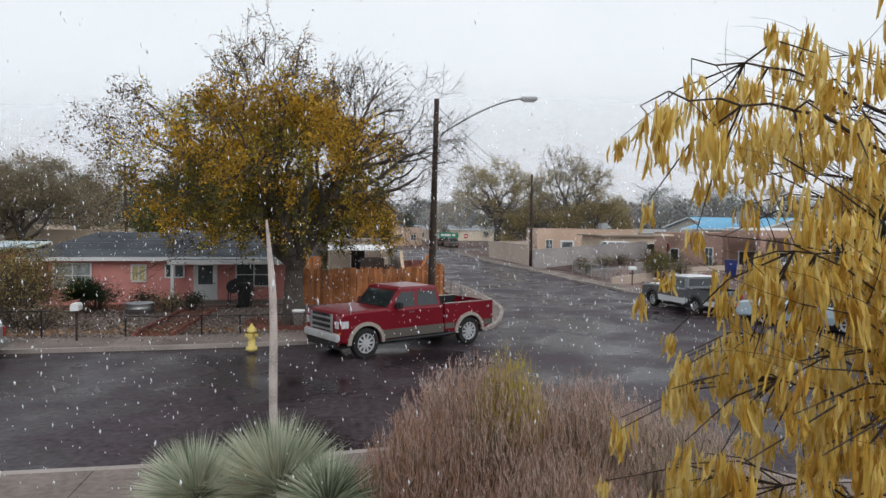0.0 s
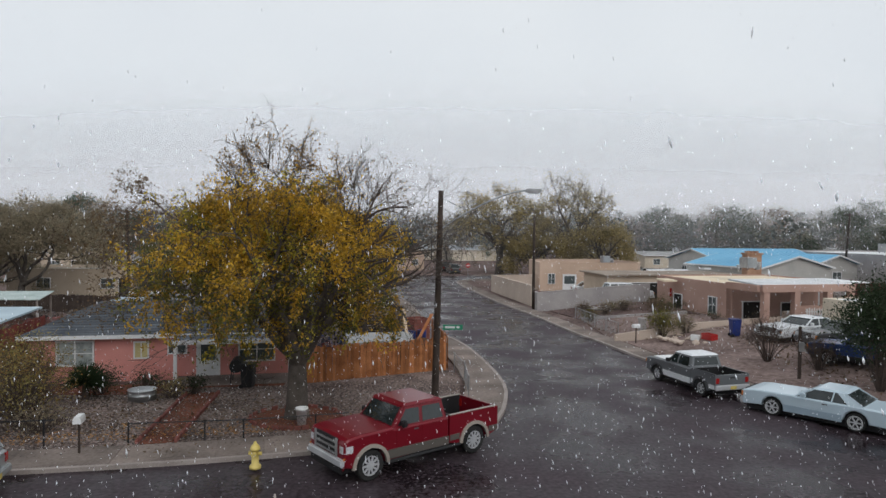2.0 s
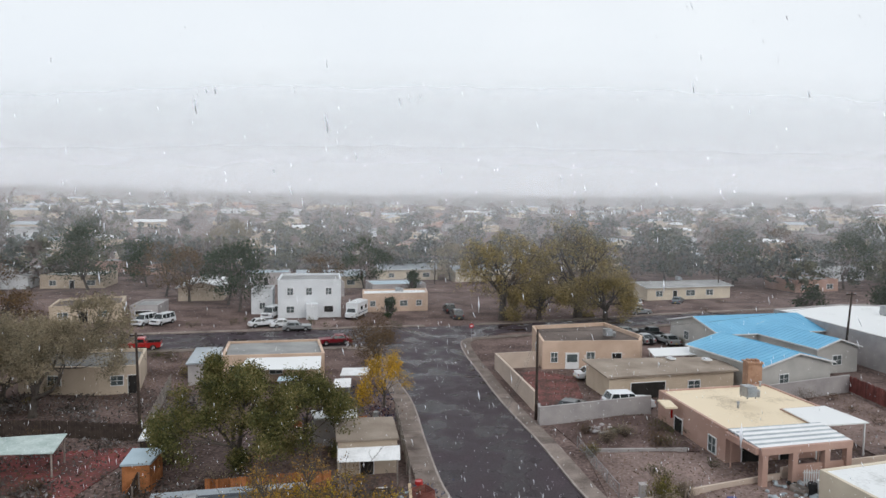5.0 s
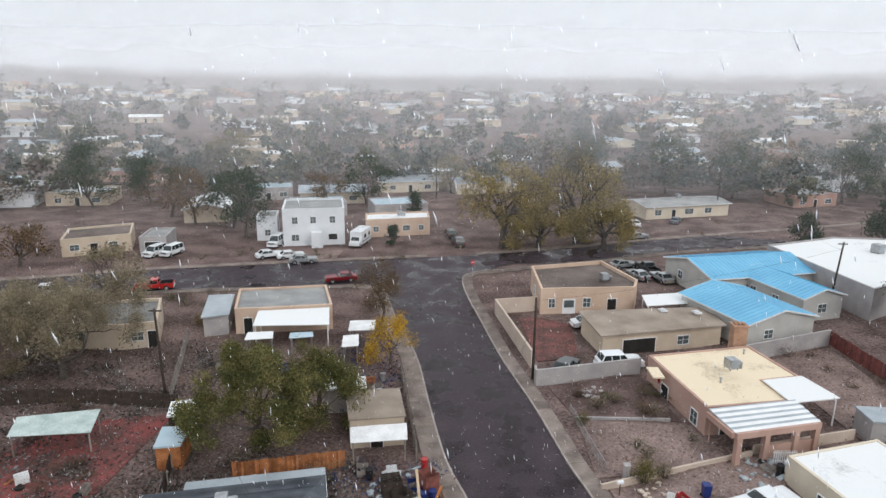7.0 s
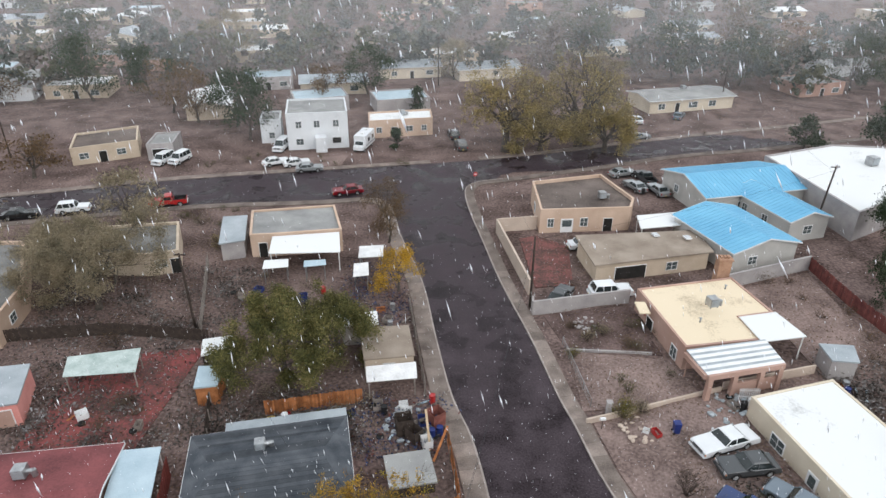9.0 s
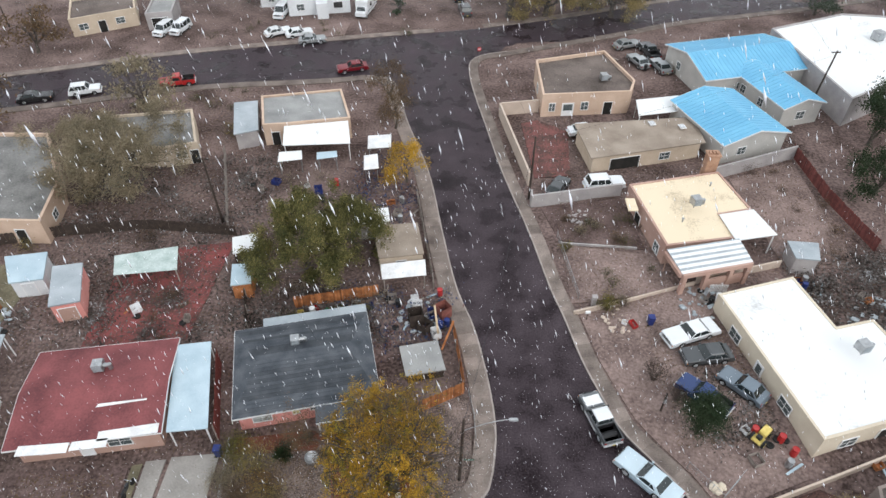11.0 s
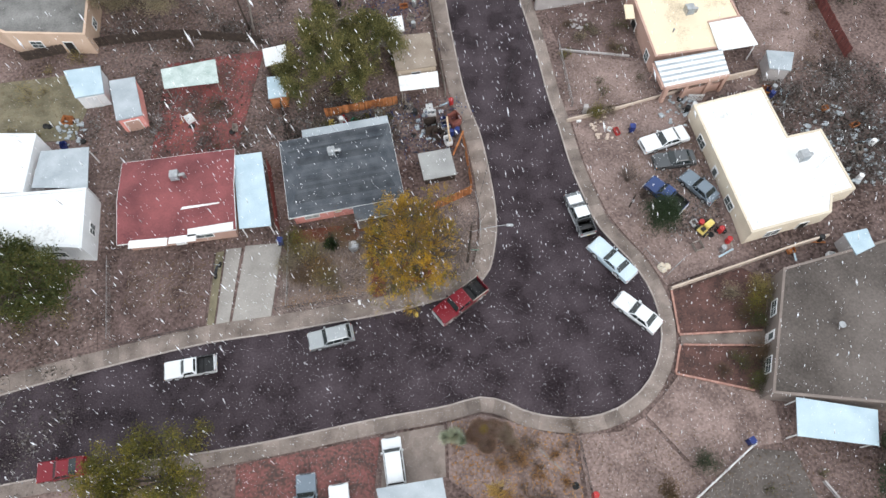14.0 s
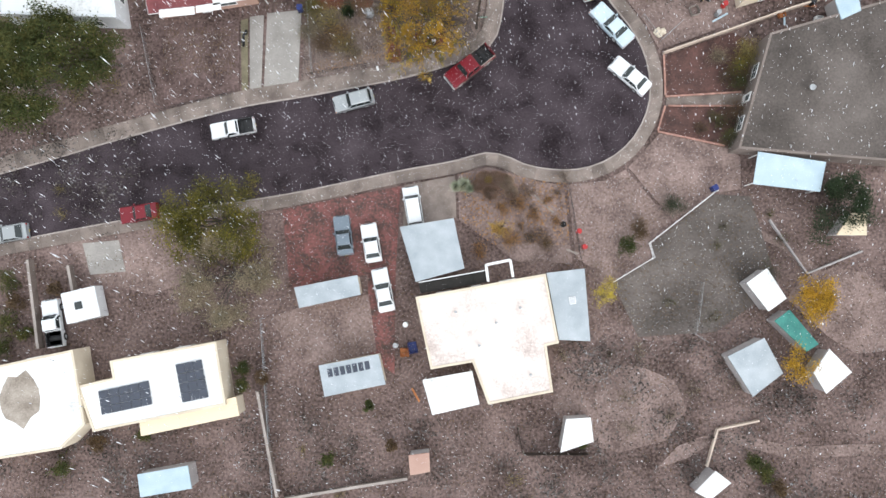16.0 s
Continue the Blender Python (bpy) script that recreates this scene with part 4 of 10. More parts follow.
for z in (0.3, 1.0):
    bm = bmesh.new()
    box(bm, -0.05, 1.85, 0.016, 0.05, z, z + 0.08)
    part("rail", bm, WHITEPAINT, gate)
flag = thing("wall_flag", "small faded red flag by the house door", "flag", 19.75, 57.6, 1.9, 104)
bm = bmesh.new()
tube(bm, (0, 0, -0.2), (0, -0.5, 0.6), 0.015, n=6)
part("staff", bm, GALV, flag)
bm = bmesh.new()
box(bm, -0.02, 0.03, -0.55, -0.1, -0.15, 0.6, 0.01)
part("cloth", bm, REDLENS, flag)
bm = bmesh.new()
box(bm, 19.0, 20.1, 56.6, 58.8, 2.3, 2.45)
single("door_canopy", bm, CREAMROOF, "small cream canopy over the front door", "canopy")
cooler(26.2, 56.5, 3.42, 14, 1.0)
vent(24.0, 53.5, 3.42)
vent(28.9, 60.0, 3.42)
bm = bmesh.new()
box(bm, 29.7, 31.1, 64.2, 65.4, 0, 4.6, 0.03)
box(bm, 29.6, 31.2, 64.1, 65.5, 4.6, 4.75)
for k in range(3):
    box(bm, 29.85 + k * 0.4, 30.1 + k * 0.4, 64.5, 65.1, 4.751, 4.95)
single("chimney", bm, surf("tan_brick", (0.3, 0.17, 0.11), (0.46, 0.29, 0.2), 1.5, 12, 0.9, 0.5), "tan brick chimney between two houses", "chimney")

salmon = flat_house("salmon_house", "salmon stucco house with a flat brown roof and parapet", [(11.6, 80.8), (24.2, 82.0), (25.4, 85.2), (22.6, 94.8), (11.6, 91.4)], 3.6, SALMON, GRAVELROOF, 0.45,
           [("window", 0, 1.5, 0.8, 1.2, 1.0), ("door", 0, 3.8, 1.6, 2.05, 0.05), ("window", 0, 6.2, 1.0, 1.2, 1.0), ("recess", 0, 9.6, 1.2, 2.05, 0.0), ("window", 4, 5, 1.0, 1.2, 1.0)])
cooler(21.0, 86.0, 3.18, 10, 1.0)
edge_house("tan_house", "tan stucco house with a tan gravel roof", [(16.2, 66.2), (31.4, 70.0), (31.6, 76.2), (15.2, 74.2)], 3.0, TAN, TANROOF, 0.4, [("window", 0, 10, 1.4, 1.0, 1.0), ("recess", 0, 4.5, 4.0, 2.1, 0.0)])
skylight(25.5, 74.4, 3.0, 10)
skylight(29.3, 73.6, 3.0, 10)
canopy("carport", "white metal carport beside the salmon house", [(24.4, 77.0), (30.8, 78.4), (31.2, 82.6), (24.9, 81.2)], 2.7, WHITEROOF)
# block walls round the salmon house's yard
for nm, pts, mt, hh, lab in (("wall_2", [(8.4, 60.2), (19.6, 62.6)], GREYWALL, 1.7, "grey block yard wall"), ("wall_3", [(8.5, 64.4), (5.7, 81.2)], YARDWALL, 2.0, "buff stucco yard wall"), ("wall_4", [(5.9, 81.4), (11.4, 82.4)], YARDWALL, 1.9, "buff stucco yard wall"),
                             ("wall_5", [(8.4, 60.3), (8.5, 61.4)], GREYWALL, 1.7, "grey block wall end"), ("wall_6", [(31.8, 66.0), (44, 71)], GREYWALL, 1.8, "grey block boundary wall")):
    bm = bmesh.new()
    for a, b in zip(pts, pts[1:]):
        obox(bm, a, b, 0.2, -0.05, hh)
        obox(bm, a, b, 0.26, hh + 0.002, hh + 0.07)
    single(nm, bm, mt, lab, "wall", kind="structure")

PALEGREY = surf("pale_grey_stucco", (0.4, 0.39, 0.37), (0.55, 0.53, 0.5), 0.4, 30, 0.9, 0.3)
blue_s = pitched_house("blue_roof_house", "cream house with a bright blue metal roof", 33.6, 69.4, 19.0, 9.6, 11.4, 2.9, 4.3, PALEGREY, BLUEROOF, hip=0, over=0.35, gable_along="y", ribs=18, openings=[("window", 0, 3, 1.2, 1.0, 1.0), ("window", 3, 4, 1.2, 1.0, 1.0)])
blue_n = pitched_house("blue_roof_house", "long cream house with a bright blue metal roof", 36.2, 86.4, 14.0, 16.5, 11.5, 3.0, 4.6, PALEGREY, BLUEROOF, hip=0, over=0.4, gable_along="x", ribs=26, openings=[("window", 3, 4, 1.0, 1.1, 1.0), ("window", 0, 6, 1.4, 1.0, 1.0)])
blue_e = pitched_house("blue_roof_house", "cream wing with a bright blue metal roof", 44.6, 78.4, 17.0, 6.2, 11.5, 3.0, 4.2, PALEGREY, BLUEROOF, hip=0, over=0.35, gable_along="y", ribs=18, openings=[("window", 0, 3, 1.3, 1.1, 1.0), ("window", 3, 3, 1.0, 1.1, 1.0), ("window", 3, 7, 1.0, 1.1, 1.0)])
flat_house("white_warehouse", "large building with a bright white flat roof", [(53.4, 78.6), (75, 92), (73, 106), (64.4, 107), (50.6, 101)], 4.2, GREYWALL, WHITEROOF, 0.15, [("window", 0, 6, 1.5, 1.0, 1.6), ("window", 0, 14, 1.5, 1.0, 1.6)])
cooler(66, 98, 4.1, 20, 1.4)
pitched_house("cream_bungalow", "low cream house with a pale grey roof and dark windows", 43.4, 142.5, 16.0, 21.5, 9.5, 2.8, 3.7, CREAM, GREYROOF, hip=0, over=0.5, openings=[("window", 0, 3, 1.6, 1.2, 0.9), ("recess", 0, 7, 1.0, 2.05, 0), ("window", 0, 11, 2.2, 1.2, 0.9), ("window", 0, 16, 1.8, 1.2, 0.9)])
cooler(53, 151, 3.6, 16, 0.9)

# houses along the cross street
two = flat_house("white_two_storey_house", "white two-storey stucco house with a flat roof", [(-31.0, 115.4), (-20.0, 117.6), (-22.0, 128), (-33.0, 126)], 6.9, WHITEWALL, GREYROOF, 0.3,
           [("window", 0, 2.2, 1.0, 1.2, 4.2), ("window", 0, 5.5, 1.0, 1.2, 4.2), ("window", 0, 9, 1.0, 1.2, 4.2), ("window", 0, 2.2, 1.3, 1.1, 1.0), ("recess", 0, 9.0, 1.6, 1.1, 1.0), ("door", 0, 5.6, 0.95, 2.05, 0.05), ("window", 3, 4, 1.0, 1.2, 4.2)])
flat_house("white_annex", "white single-storey annex beside the tall house", [(-37.0, 119.4), (-33.2, 120.0), (-34.4, 126), (-38, 125.4)], 4.6, WHITEWALL, GREYROOF, 0.2, [("window", 0, 2, 1.0, 1.1, 1.0)])
bm = bmesh.new()
prism(bm, [(-25.6, 114.2), (-23.6, 114.6), (-24.0, 116.6), (-26.0, 116.2)], 0, 2.8)
single("entry_porch", bm, WHITEWALL, "small white entry porch", "porch")
flat_house("tan_flat_house", "tan stucco house with a white flat roof", [(-16.8, 123), (-4.4, 126), (-5.0, 132.4), (-17.6, 129.4)], 3.5, SALMON, WHITEROOF, 0.25, [("window", 0, 2, 1.0, 1.0, 1.1), ("recess", 0, 5, 1.0, 2.05, 0), ("window", 0, 8, 1.4, 1.0, 1.1), ("window", 0, 11, 1.0, 1.0, 1.1)])
cooler(-10.5, 128.5, 3.3, 14, 0.9)
flat_house("tan_adobe_house", "low tan adobe house with a brown roof", [(-66.6, 106), (-57, 111.2), (-60.6, 120), (-70, 114.6)], 3.1, TAN, GRAVELROOF, 0.3, [("window", 0, 2, 1.4, 1.0, 1.0), ("recess", 0, 5, 1.2, 2.0, 0), ("window", 0, 8, 1.4, 1.0, 1.0)])
flat_house("grey_garage", "small grey garage beside the adobe house", [(-54.6, 109), (-50.2, 110), (-51.4, 117), (-55.6, 116)], 3.0, GREYWALL, GREYROOF, 0.2, [("recess", 0, 2.2, 2.6, 2.1, 0)])
flat_house("salmon_flat_house", "salmon house with a grey flat roof", [(-23.2, 73.4), (-14.8, 75.0), (-17.0, 82.8), (-28.0, 80.6), (-26.2, 73.0)], 3.2, SALMON, GREYROOF, 0.2, [("window", 0, 3, 1.4, 1.0, 1.0), ("recess", 4, 1.5, 1.0, 2.0, 0)])
canopy("patio_cover", "bright white patio cover behind the salmon house", [(-22.8, 68.9), (-14.2, 69.6), (-15.1, 74.7), (-23.4, 73.2)], 2.75, WHITEROOF, slope=0.2, category="patio cover")
edge_house("blue_grey_shed", "lean-to shed with a blue-grey roof", [(-29.8, 71.6), (-26.8, 72.8), (-28.6, 80.4), (-31.8, 79.8)], 2.6, GREYWALL, GREYMETAL, 0.2, category="shed")
flat_house("adobe_house", "low tan adobe house with a brown roof", [(-37.6, 67.8), (-33.8, 69.0), (-36.8, 77.2), (-48, 75.2), (-46.4, 68)], 3.0, TAN, ASHROOF, 0.3, [("window", 0, 1.8, 1.2, 1.0, 1.0), ("window", 4, 4, 1.4, 1.0, 1.0), ("recess", 0, 3.4, 1.0, 2.0, 0)])
flat_house("salmon_adobe_house", "salmon adobe house with brown roof and raised parapet", [(-56, 53), (-46.2, 52.8), (-47.4, 60), (-53.4, 70.4), (-64, 70.4), (-64, 57)], 3.3, SALMON, ASHROOF, 0.4, [("window", 0, 3, 1.4, 1.0, 1.0), ("window", 1, 3.5, 1.2, 1.0, 1.0), ("recess", 0, 7, 1.1, 2.0, 0)])

# sheds and lean-tos behind the pink house
edge_house("tan_shed", "tan shed with a brown gravel roof", [(-8.7, 48.0), (-4.0, 48.8), (-4.9, 53.8), (-9.8, 53.2)], 2.8, TAN, TANROOF, 0.12, [("recess", 0, 2.2, 1.0, 2.0, 0)], category="shed")
edge_house("white_shed", "small white-roofed shed in a yard", [(-11.6, 53.9), (-8.0, 54.4), (-8.4, 56.8), (-12.4, 56.0)], 2.5, GREYWALL, WHITEROOF, 0.12, category="shed")
canopy("lean_to", "sagging lean-to under a white tarp", [(-8.2, 45.6), (-3.7, 46.3), (-3.9, 48.3), (-8.5, 47.5)], 2.1, WHITETARP, 0.05, GREYWOOD, 0.3, "lean-to")
edge_house("grey_shed", "low grey shed behind the wooden fence", [(-5.2, 34.2), (-1.6, 35.0), (-2.4, 38.4), (-6.0, 37.6)], 1.25, OLDWOOD, GREYROOF, 0.15, category="shed")
edge_house("white_shed", "white metal garden shed", [(-45.8, 44.3), (-42.6, 45.0), (-44.0, 49.0), (-48.2, 48.2)], 2.3, WHITEWALL, PALEMETAL, 0.12, [("recess", 0, 1.5, 1.2, 1.8, 0, WHITEPAINT, WHITEWALL)], category="shed")
edge_house("barn_shed", "small pink barn shed with white cross boards", [(-40.2, 41.0), (-37.4, 41.8), (-39.4, 47.2), (-42.3, 46.6)], 2.5, PINK, GREYMETAL, 0.12, [("recess", 0, 1.3, 1.6, 1.8, 0, WHITEPAINT, ROSE)], category="shed")
canopy("lean_to", "lean-to under a pale green tarp", [(-35.8, 45.8), (-29.6, 46.8), (-30.4, 50.0), (-36.6, 48.4)], 2.1, TARP, 0.05, GREYWOOD, 0.3, "lean-to")
edge_house("white_shed", "narrow shed with a white roof", [(-24.3, 49.0), (-21.8, 49.9), (-22.3, 52.4), (-25.0, 51.6)], 2.3, OLDWOOD, WHITEROOF, 0.1, category="shed")
edge_house("grey_shed", "narrow shed with a pale metal roof", [(-23.4, 44.4), (-21.4, 44.8), (-21.7, 47.7), (-24.0, 47.5)], 2.2, FENCEWOOD, PALEMETAL, 0.1, category="shed")
for q, lab in (([(-23, 66.2), (-20.0, 66.8), (-20.4, 68.6), (-23.2, 68.2)], WHITEROOF), ([(-18.2, 66.8), (-15.6, 67.4), (-15.9, 68.6), (-18.4, 68.2)], PALEMETAL), ([(-12.0, 69.3), (-9.0, 69.7), (-9.2, 72.6), (-12.2, 72.2)], WHITETARP), ([(-12.0, 64.6), (-10.2, 65), (-10.6, 68), (-12.3, 67.6)], WHITETARP)):
    canopy("shade_canopy", "small white shade canopy in a back yard", q, 2.1, lab, 0.06, GALV, 0.1, "canopy")
edge_house("grey_shed", "grey domed-roof shed in a bare yard", [(35.2, 49.2), (37.6, 48.9), (38.5, 51.6), (35.3, 51.9)], 2.2, GREYWALL, GREYMETAL, 0.1, category="shed")
edge_house("pale_shed", "small pale-roofed shed beside the boundary wall", [(39.3, 25.2), (41.4, 26.2), (41.1, 28.2), (38.6, 27.6)], 2.2, GREYWALL, PALEMETAL, 0.1, category="shed")

# house and canopies round the bulb
flat_house("gravel_roof_house", "stucco house with a wide brown gravel roof", [(27.6, 10.8), (45, 9.4), (47, 28), (31.2, 23.4)], 2.8, surf("brown_stucco", (0.15, 0.125, 0.11), (0.25, 0.205, 0.185), 0.4, 30, 0.9, 0.3), DARKROOF, 0.08, [("window", 3, 4, 1.6, 1.1, 0.95), ("door", 3, 7, 0.95, 2.03, 0.05), ("window", 3, 10, 1.6, 1.1, 0.95)], cap=DARKROOF)
vent(35.3, 17.3, 2.95, 0.2, 0.4)
canopy("carport", "carport with a pale blue metal roof", [(29.2, 7.0), (36.3, 6.2), (37.0, 9.4), (29.8, 10.5)], 2.6, PALEMETAL)

# houses on the camera's side of the street
flat_house("pale_pink_roof_house", "stucco house with a pale pink coated flat roof", [(-5.1, -13.0), (-0.7, -12.2), (1.0, -16.6), (7.8, -15.2), (7.1, -10.4), (8.4, -10.1), (7.0, -2.8), (-6.8, -5.4)], 3.2, CREAM, PINKROOF, 0.08,
           [("window", 6, 4, 1.6, 1.1, 0.9), ("door", 6, 7.5, 0.95, 2.03, 0.05), ("window", 6, 11, 1.6, 1.1, 0.9)], cap=PINKROOF)
edge_house("grey_annex", "lean-to annex with a grey metal roof", [(8.5, -9.8), (11.8, -9.9), (11.2, -2.2), (7.15, -2.7)], 2.7, CREAM, GREYMETAL, 0.15, category="annex")
canopy("carport", "carport with a flat blue-grey roof", [(-6.8, -3.8), (-1.6, -2.3), (-2.8, 3.1), (-8.6, 2.1)], 2.7, GREYMETAL, 0.15)
canopy("patio_cover", "half white half tan patio cover", [(-4.9, -17.9), (0.1, -16.7), (-0.7, -13.2), (-6.0, -14.2)], 2.5, WHITEROOF, category="patio cover")
# dark sheet put in where the porch front lies in shade
porch = thing("porch_cover", "white-framed porch front with a dark sheet for its shade", "porch cover")
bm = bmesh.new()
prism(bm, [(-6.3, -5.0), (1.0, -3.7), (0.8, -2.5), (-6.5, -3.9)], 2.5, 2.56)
part("screen", bm, OPENSHADE, porch)
bm = bmesh.new()
obox(bm, (-6.5, -3.85), (0.8, -2.45), 0.1, 2.5, 2.62)
part("front_beam", bm, WHITEPAINT, porch)
for a, b in (((0.95, -3.7), (0.7, -1.9)), ((0.7, -1.9), (3.3, -1.35)), ((3.3, -1.35), (3.6, -3.2))):
    bm = bmesh.new()
    obox(bm, a, b, 0.28, 2.45, 2.75)
    part("frame_beam", bm, WHITEPAINT, porch)
for x, y in ((-6.4, -3.8), (-3.0, -3.15), (0.7, -1.9), (3.3, -1.35)):
    bm = bmesh.new()
    box(bm, x - 0.06, x + 0.06, y - 0.06, y + 0.06, -0.05, 2.46)
    part("post", bm, WHITEPAINT, porch)
for x, y in ((-2.5, -6.9), (1.8, -8.0), (4.3, -6.4), (0, -10.4), (5.4, -13.4)):
    vent(x, y, 3.12)
skylight(9.9, -5.6, 2.7, 8, 0.7, 0.8)
edge_house("grey_roof_shed", "open shed with a pale grey roof", [(-19.3, -6.7), (-12.7, -5.2), (-13.1, -3.1), (-19.9, -4.5)], 2.6, TAN, GREYMETAL, 0.15, category="shed")
shed = edge_house("solar_shed", "low shed with a pale roof and dark panels", [(-16.4, -16.1), (-9.9, -14.7), (-10.7, -11.5), (-17.1, -12.8)], 2.6, CREAM, GREYMETAL, 0.15, category="shed")
for k in range(7):
    a = Vector((-16.1, -13.6)) + Vector((0.66, 0.14)) * k
    bm = bmesh.new()
    obox(bm, a, a + Vector((0.5, 0.1)), 0.9, 2.604, 2.64)
    part("panel", bm, SOLAR, shed)
sw = flat_house("white_roof_house", "stucco house with a white roof carrying solar panels", [(-40.9, -20.0), (-26.8, -17.0), (-28.0, -10.3), (-39.4, -12.5), (-39.0, -14.3), (-42.8, -15.2)], 3.1, CREAM, WHITEROOF, 0.08, [("window", 2, 4, 1.5, 1.1, 0.9), ("window", 2, 8, 1.5, 1.1, 0.9)], cap=WHITEPAINT)
for (ax, ay, bx, by, cx, cy, nx, ny) in ((-40.0, -18.2, -34.6, -17.0, -40.5, -15.7, 5, 3), (-31.4, -16.8, -28.6, -16.2, -32.3, -12.8, 3, 4)):
    A, B, C = Vector((ax, ay)), Vector((bx, by)), Vector((cx, cy))
    for i in range(nx):
        for j in range(ny):
            def q(u, v):
                return A + (B - A) * u + (C - A) * v
            bm = bmesh.new()
            prism(bm, [q((i + .02) / nx, (j + .02) / ny), q((i + .98) / nx, (j + .02) / ny), q((i + .98) / nx, (j + .98) / ny), q((i + .02) / nx, (j + .98) / ny)], 3.1, 3.16)
            part("solar_panel", bm, SOLAR, sw)
edge_house("porch_wing", "rear porch with a cream roof edge", [(-36.0, -20.5), (-25.5, -18.2), (-25.9, -16.2), (-36.2, -19.0)], 2.6, CREAM, CREAMROOF, 0.1, category="porch")
big_white = flat_house("white_roof_house", "large house with a stained white roof", [(-58, -22.6), (-50.7, -22.9), (-44.2, -21.8), (-41.7, -19.2), (-43.3, -11.3), (-58, -14.6)], 3.3, CREAM, WHITEROOF, 0.08, [("window", 4, 5, 1.5, 1.1, 0.9)], cap=WHITEPAINT)
STAIN = surf("roof_stain", (0.2, 0.165, 0.135), (0.42, 0.37, 0.32), 0.6, 5, 0.9, 0.1)
bm = bmesh.new()
prism(bm, [(-48.8 + 2.2 * math.cos(k * math.tau / 14) * (1 + 0.16 * math.sin(3.1 * k)), -16.6 + 2.8 * math.sin(k * math.tau / 14) * (1 + 0.16 * math.cos(2.3 * k))) for k in range(14)], 3.222, 3.228)
part("stain", bm, STAIN, big_white, "brown water stain")
for q, m_, lab in (([(29.0, -15.6), (32.2, -13.1), (30.3, -9.4), (26.4, -11.4)], GREYMETAL, "shed with a patched grey roof"), ([(36.7, -15.2), (39.4, -12.9), (37.1, -10.5), (35.4, -13.0)], WHITEROOF, "small white-roofed shed in a yard"), ([(30.8, -6.6), (32.7, -5.2), (30.7, -2.0), (28.5, -3.6)], WHITEROOF, "small white-roofed shed in a yard"),
                   ([(34.7, -10.8), (36.0, -10.0), (33.0, -6.4), (31.4, -7.6)], TEAL, "shade frame under a teal tarp"), ([(38.1, 1.6), (41.3, 1.6), (41.3, 3.9), (39.8, 4.0)], CREAMROOF, "small cream-roofed shed in a yard"), ([(8.7, -21.7), (12.2, -20.5), (11.9, -18.0), (9.3, -18.2)], WHITEROOF, "small white canopy shed in a yard"),
                   ([(24.4, -26.4), (26.6, -24.6), (25.0, -23.4), (22.8, -25.6)], WHITEROOF, "small white-roofed shed in a yard"), ([(-7.2, -24.3), (-5.1, -23.9), (-5.2, -21.9), (-7.4, -22.2)], ROSE, "small brick-red shed in a back yard"), ([(-36, -27), (-30.5, -26), (-31, -23.6), (-36.4, -24.6)], PALEMETAL, "shed with a pale green metal roof")):
    edge_house("shed", lab, q, 2.3, GREYWALL, m_, 0.1, category="shed")

# ---------------- vehicles ----------------
def body_shell(bm, prof, w, edge=0.06):
    """A side outline (x, z), drawn anticlockwise, carried across the width with softened flanks."""
    inner = shrink(prof, edge)
    layers = [(-w / 2, inner), (-w / 2 + edge * 0.6, [p.lerp(Vector(q), 0.75) for p, q in zip(inner, prof)]), (-w / 2 + edge * 1.6, prof), (w / 2 - edge * 1.6, prof), (w / 2 - edge * 0.6, [p.lerp(Vector(q), 0.75) for p, q in zip(inner, prof)]), (w / 2, inner)]
    rings = [[bm.verts.new((p[0], y, p[1])) for p in pts] for y, pts in layers]
    n = len(prof)
    for a, b in zip(rings, rings[1:]):
        for i in range(n):
            bm.faces.new((a[i], a[(i + 1) % n], b[(i + 1) % n], b[i]))
    bm.faces.new(rings[0])
    bm.faces.new(rings[-1][::-1])


def arch(xc, zc, r, n=8):
    """Points over a wheel from front to back."""
    return [(xc + r * math.cos(math.pi * k / n), zc + r * math.sin(math.pi * k / n)) for k in range(n + 1)]


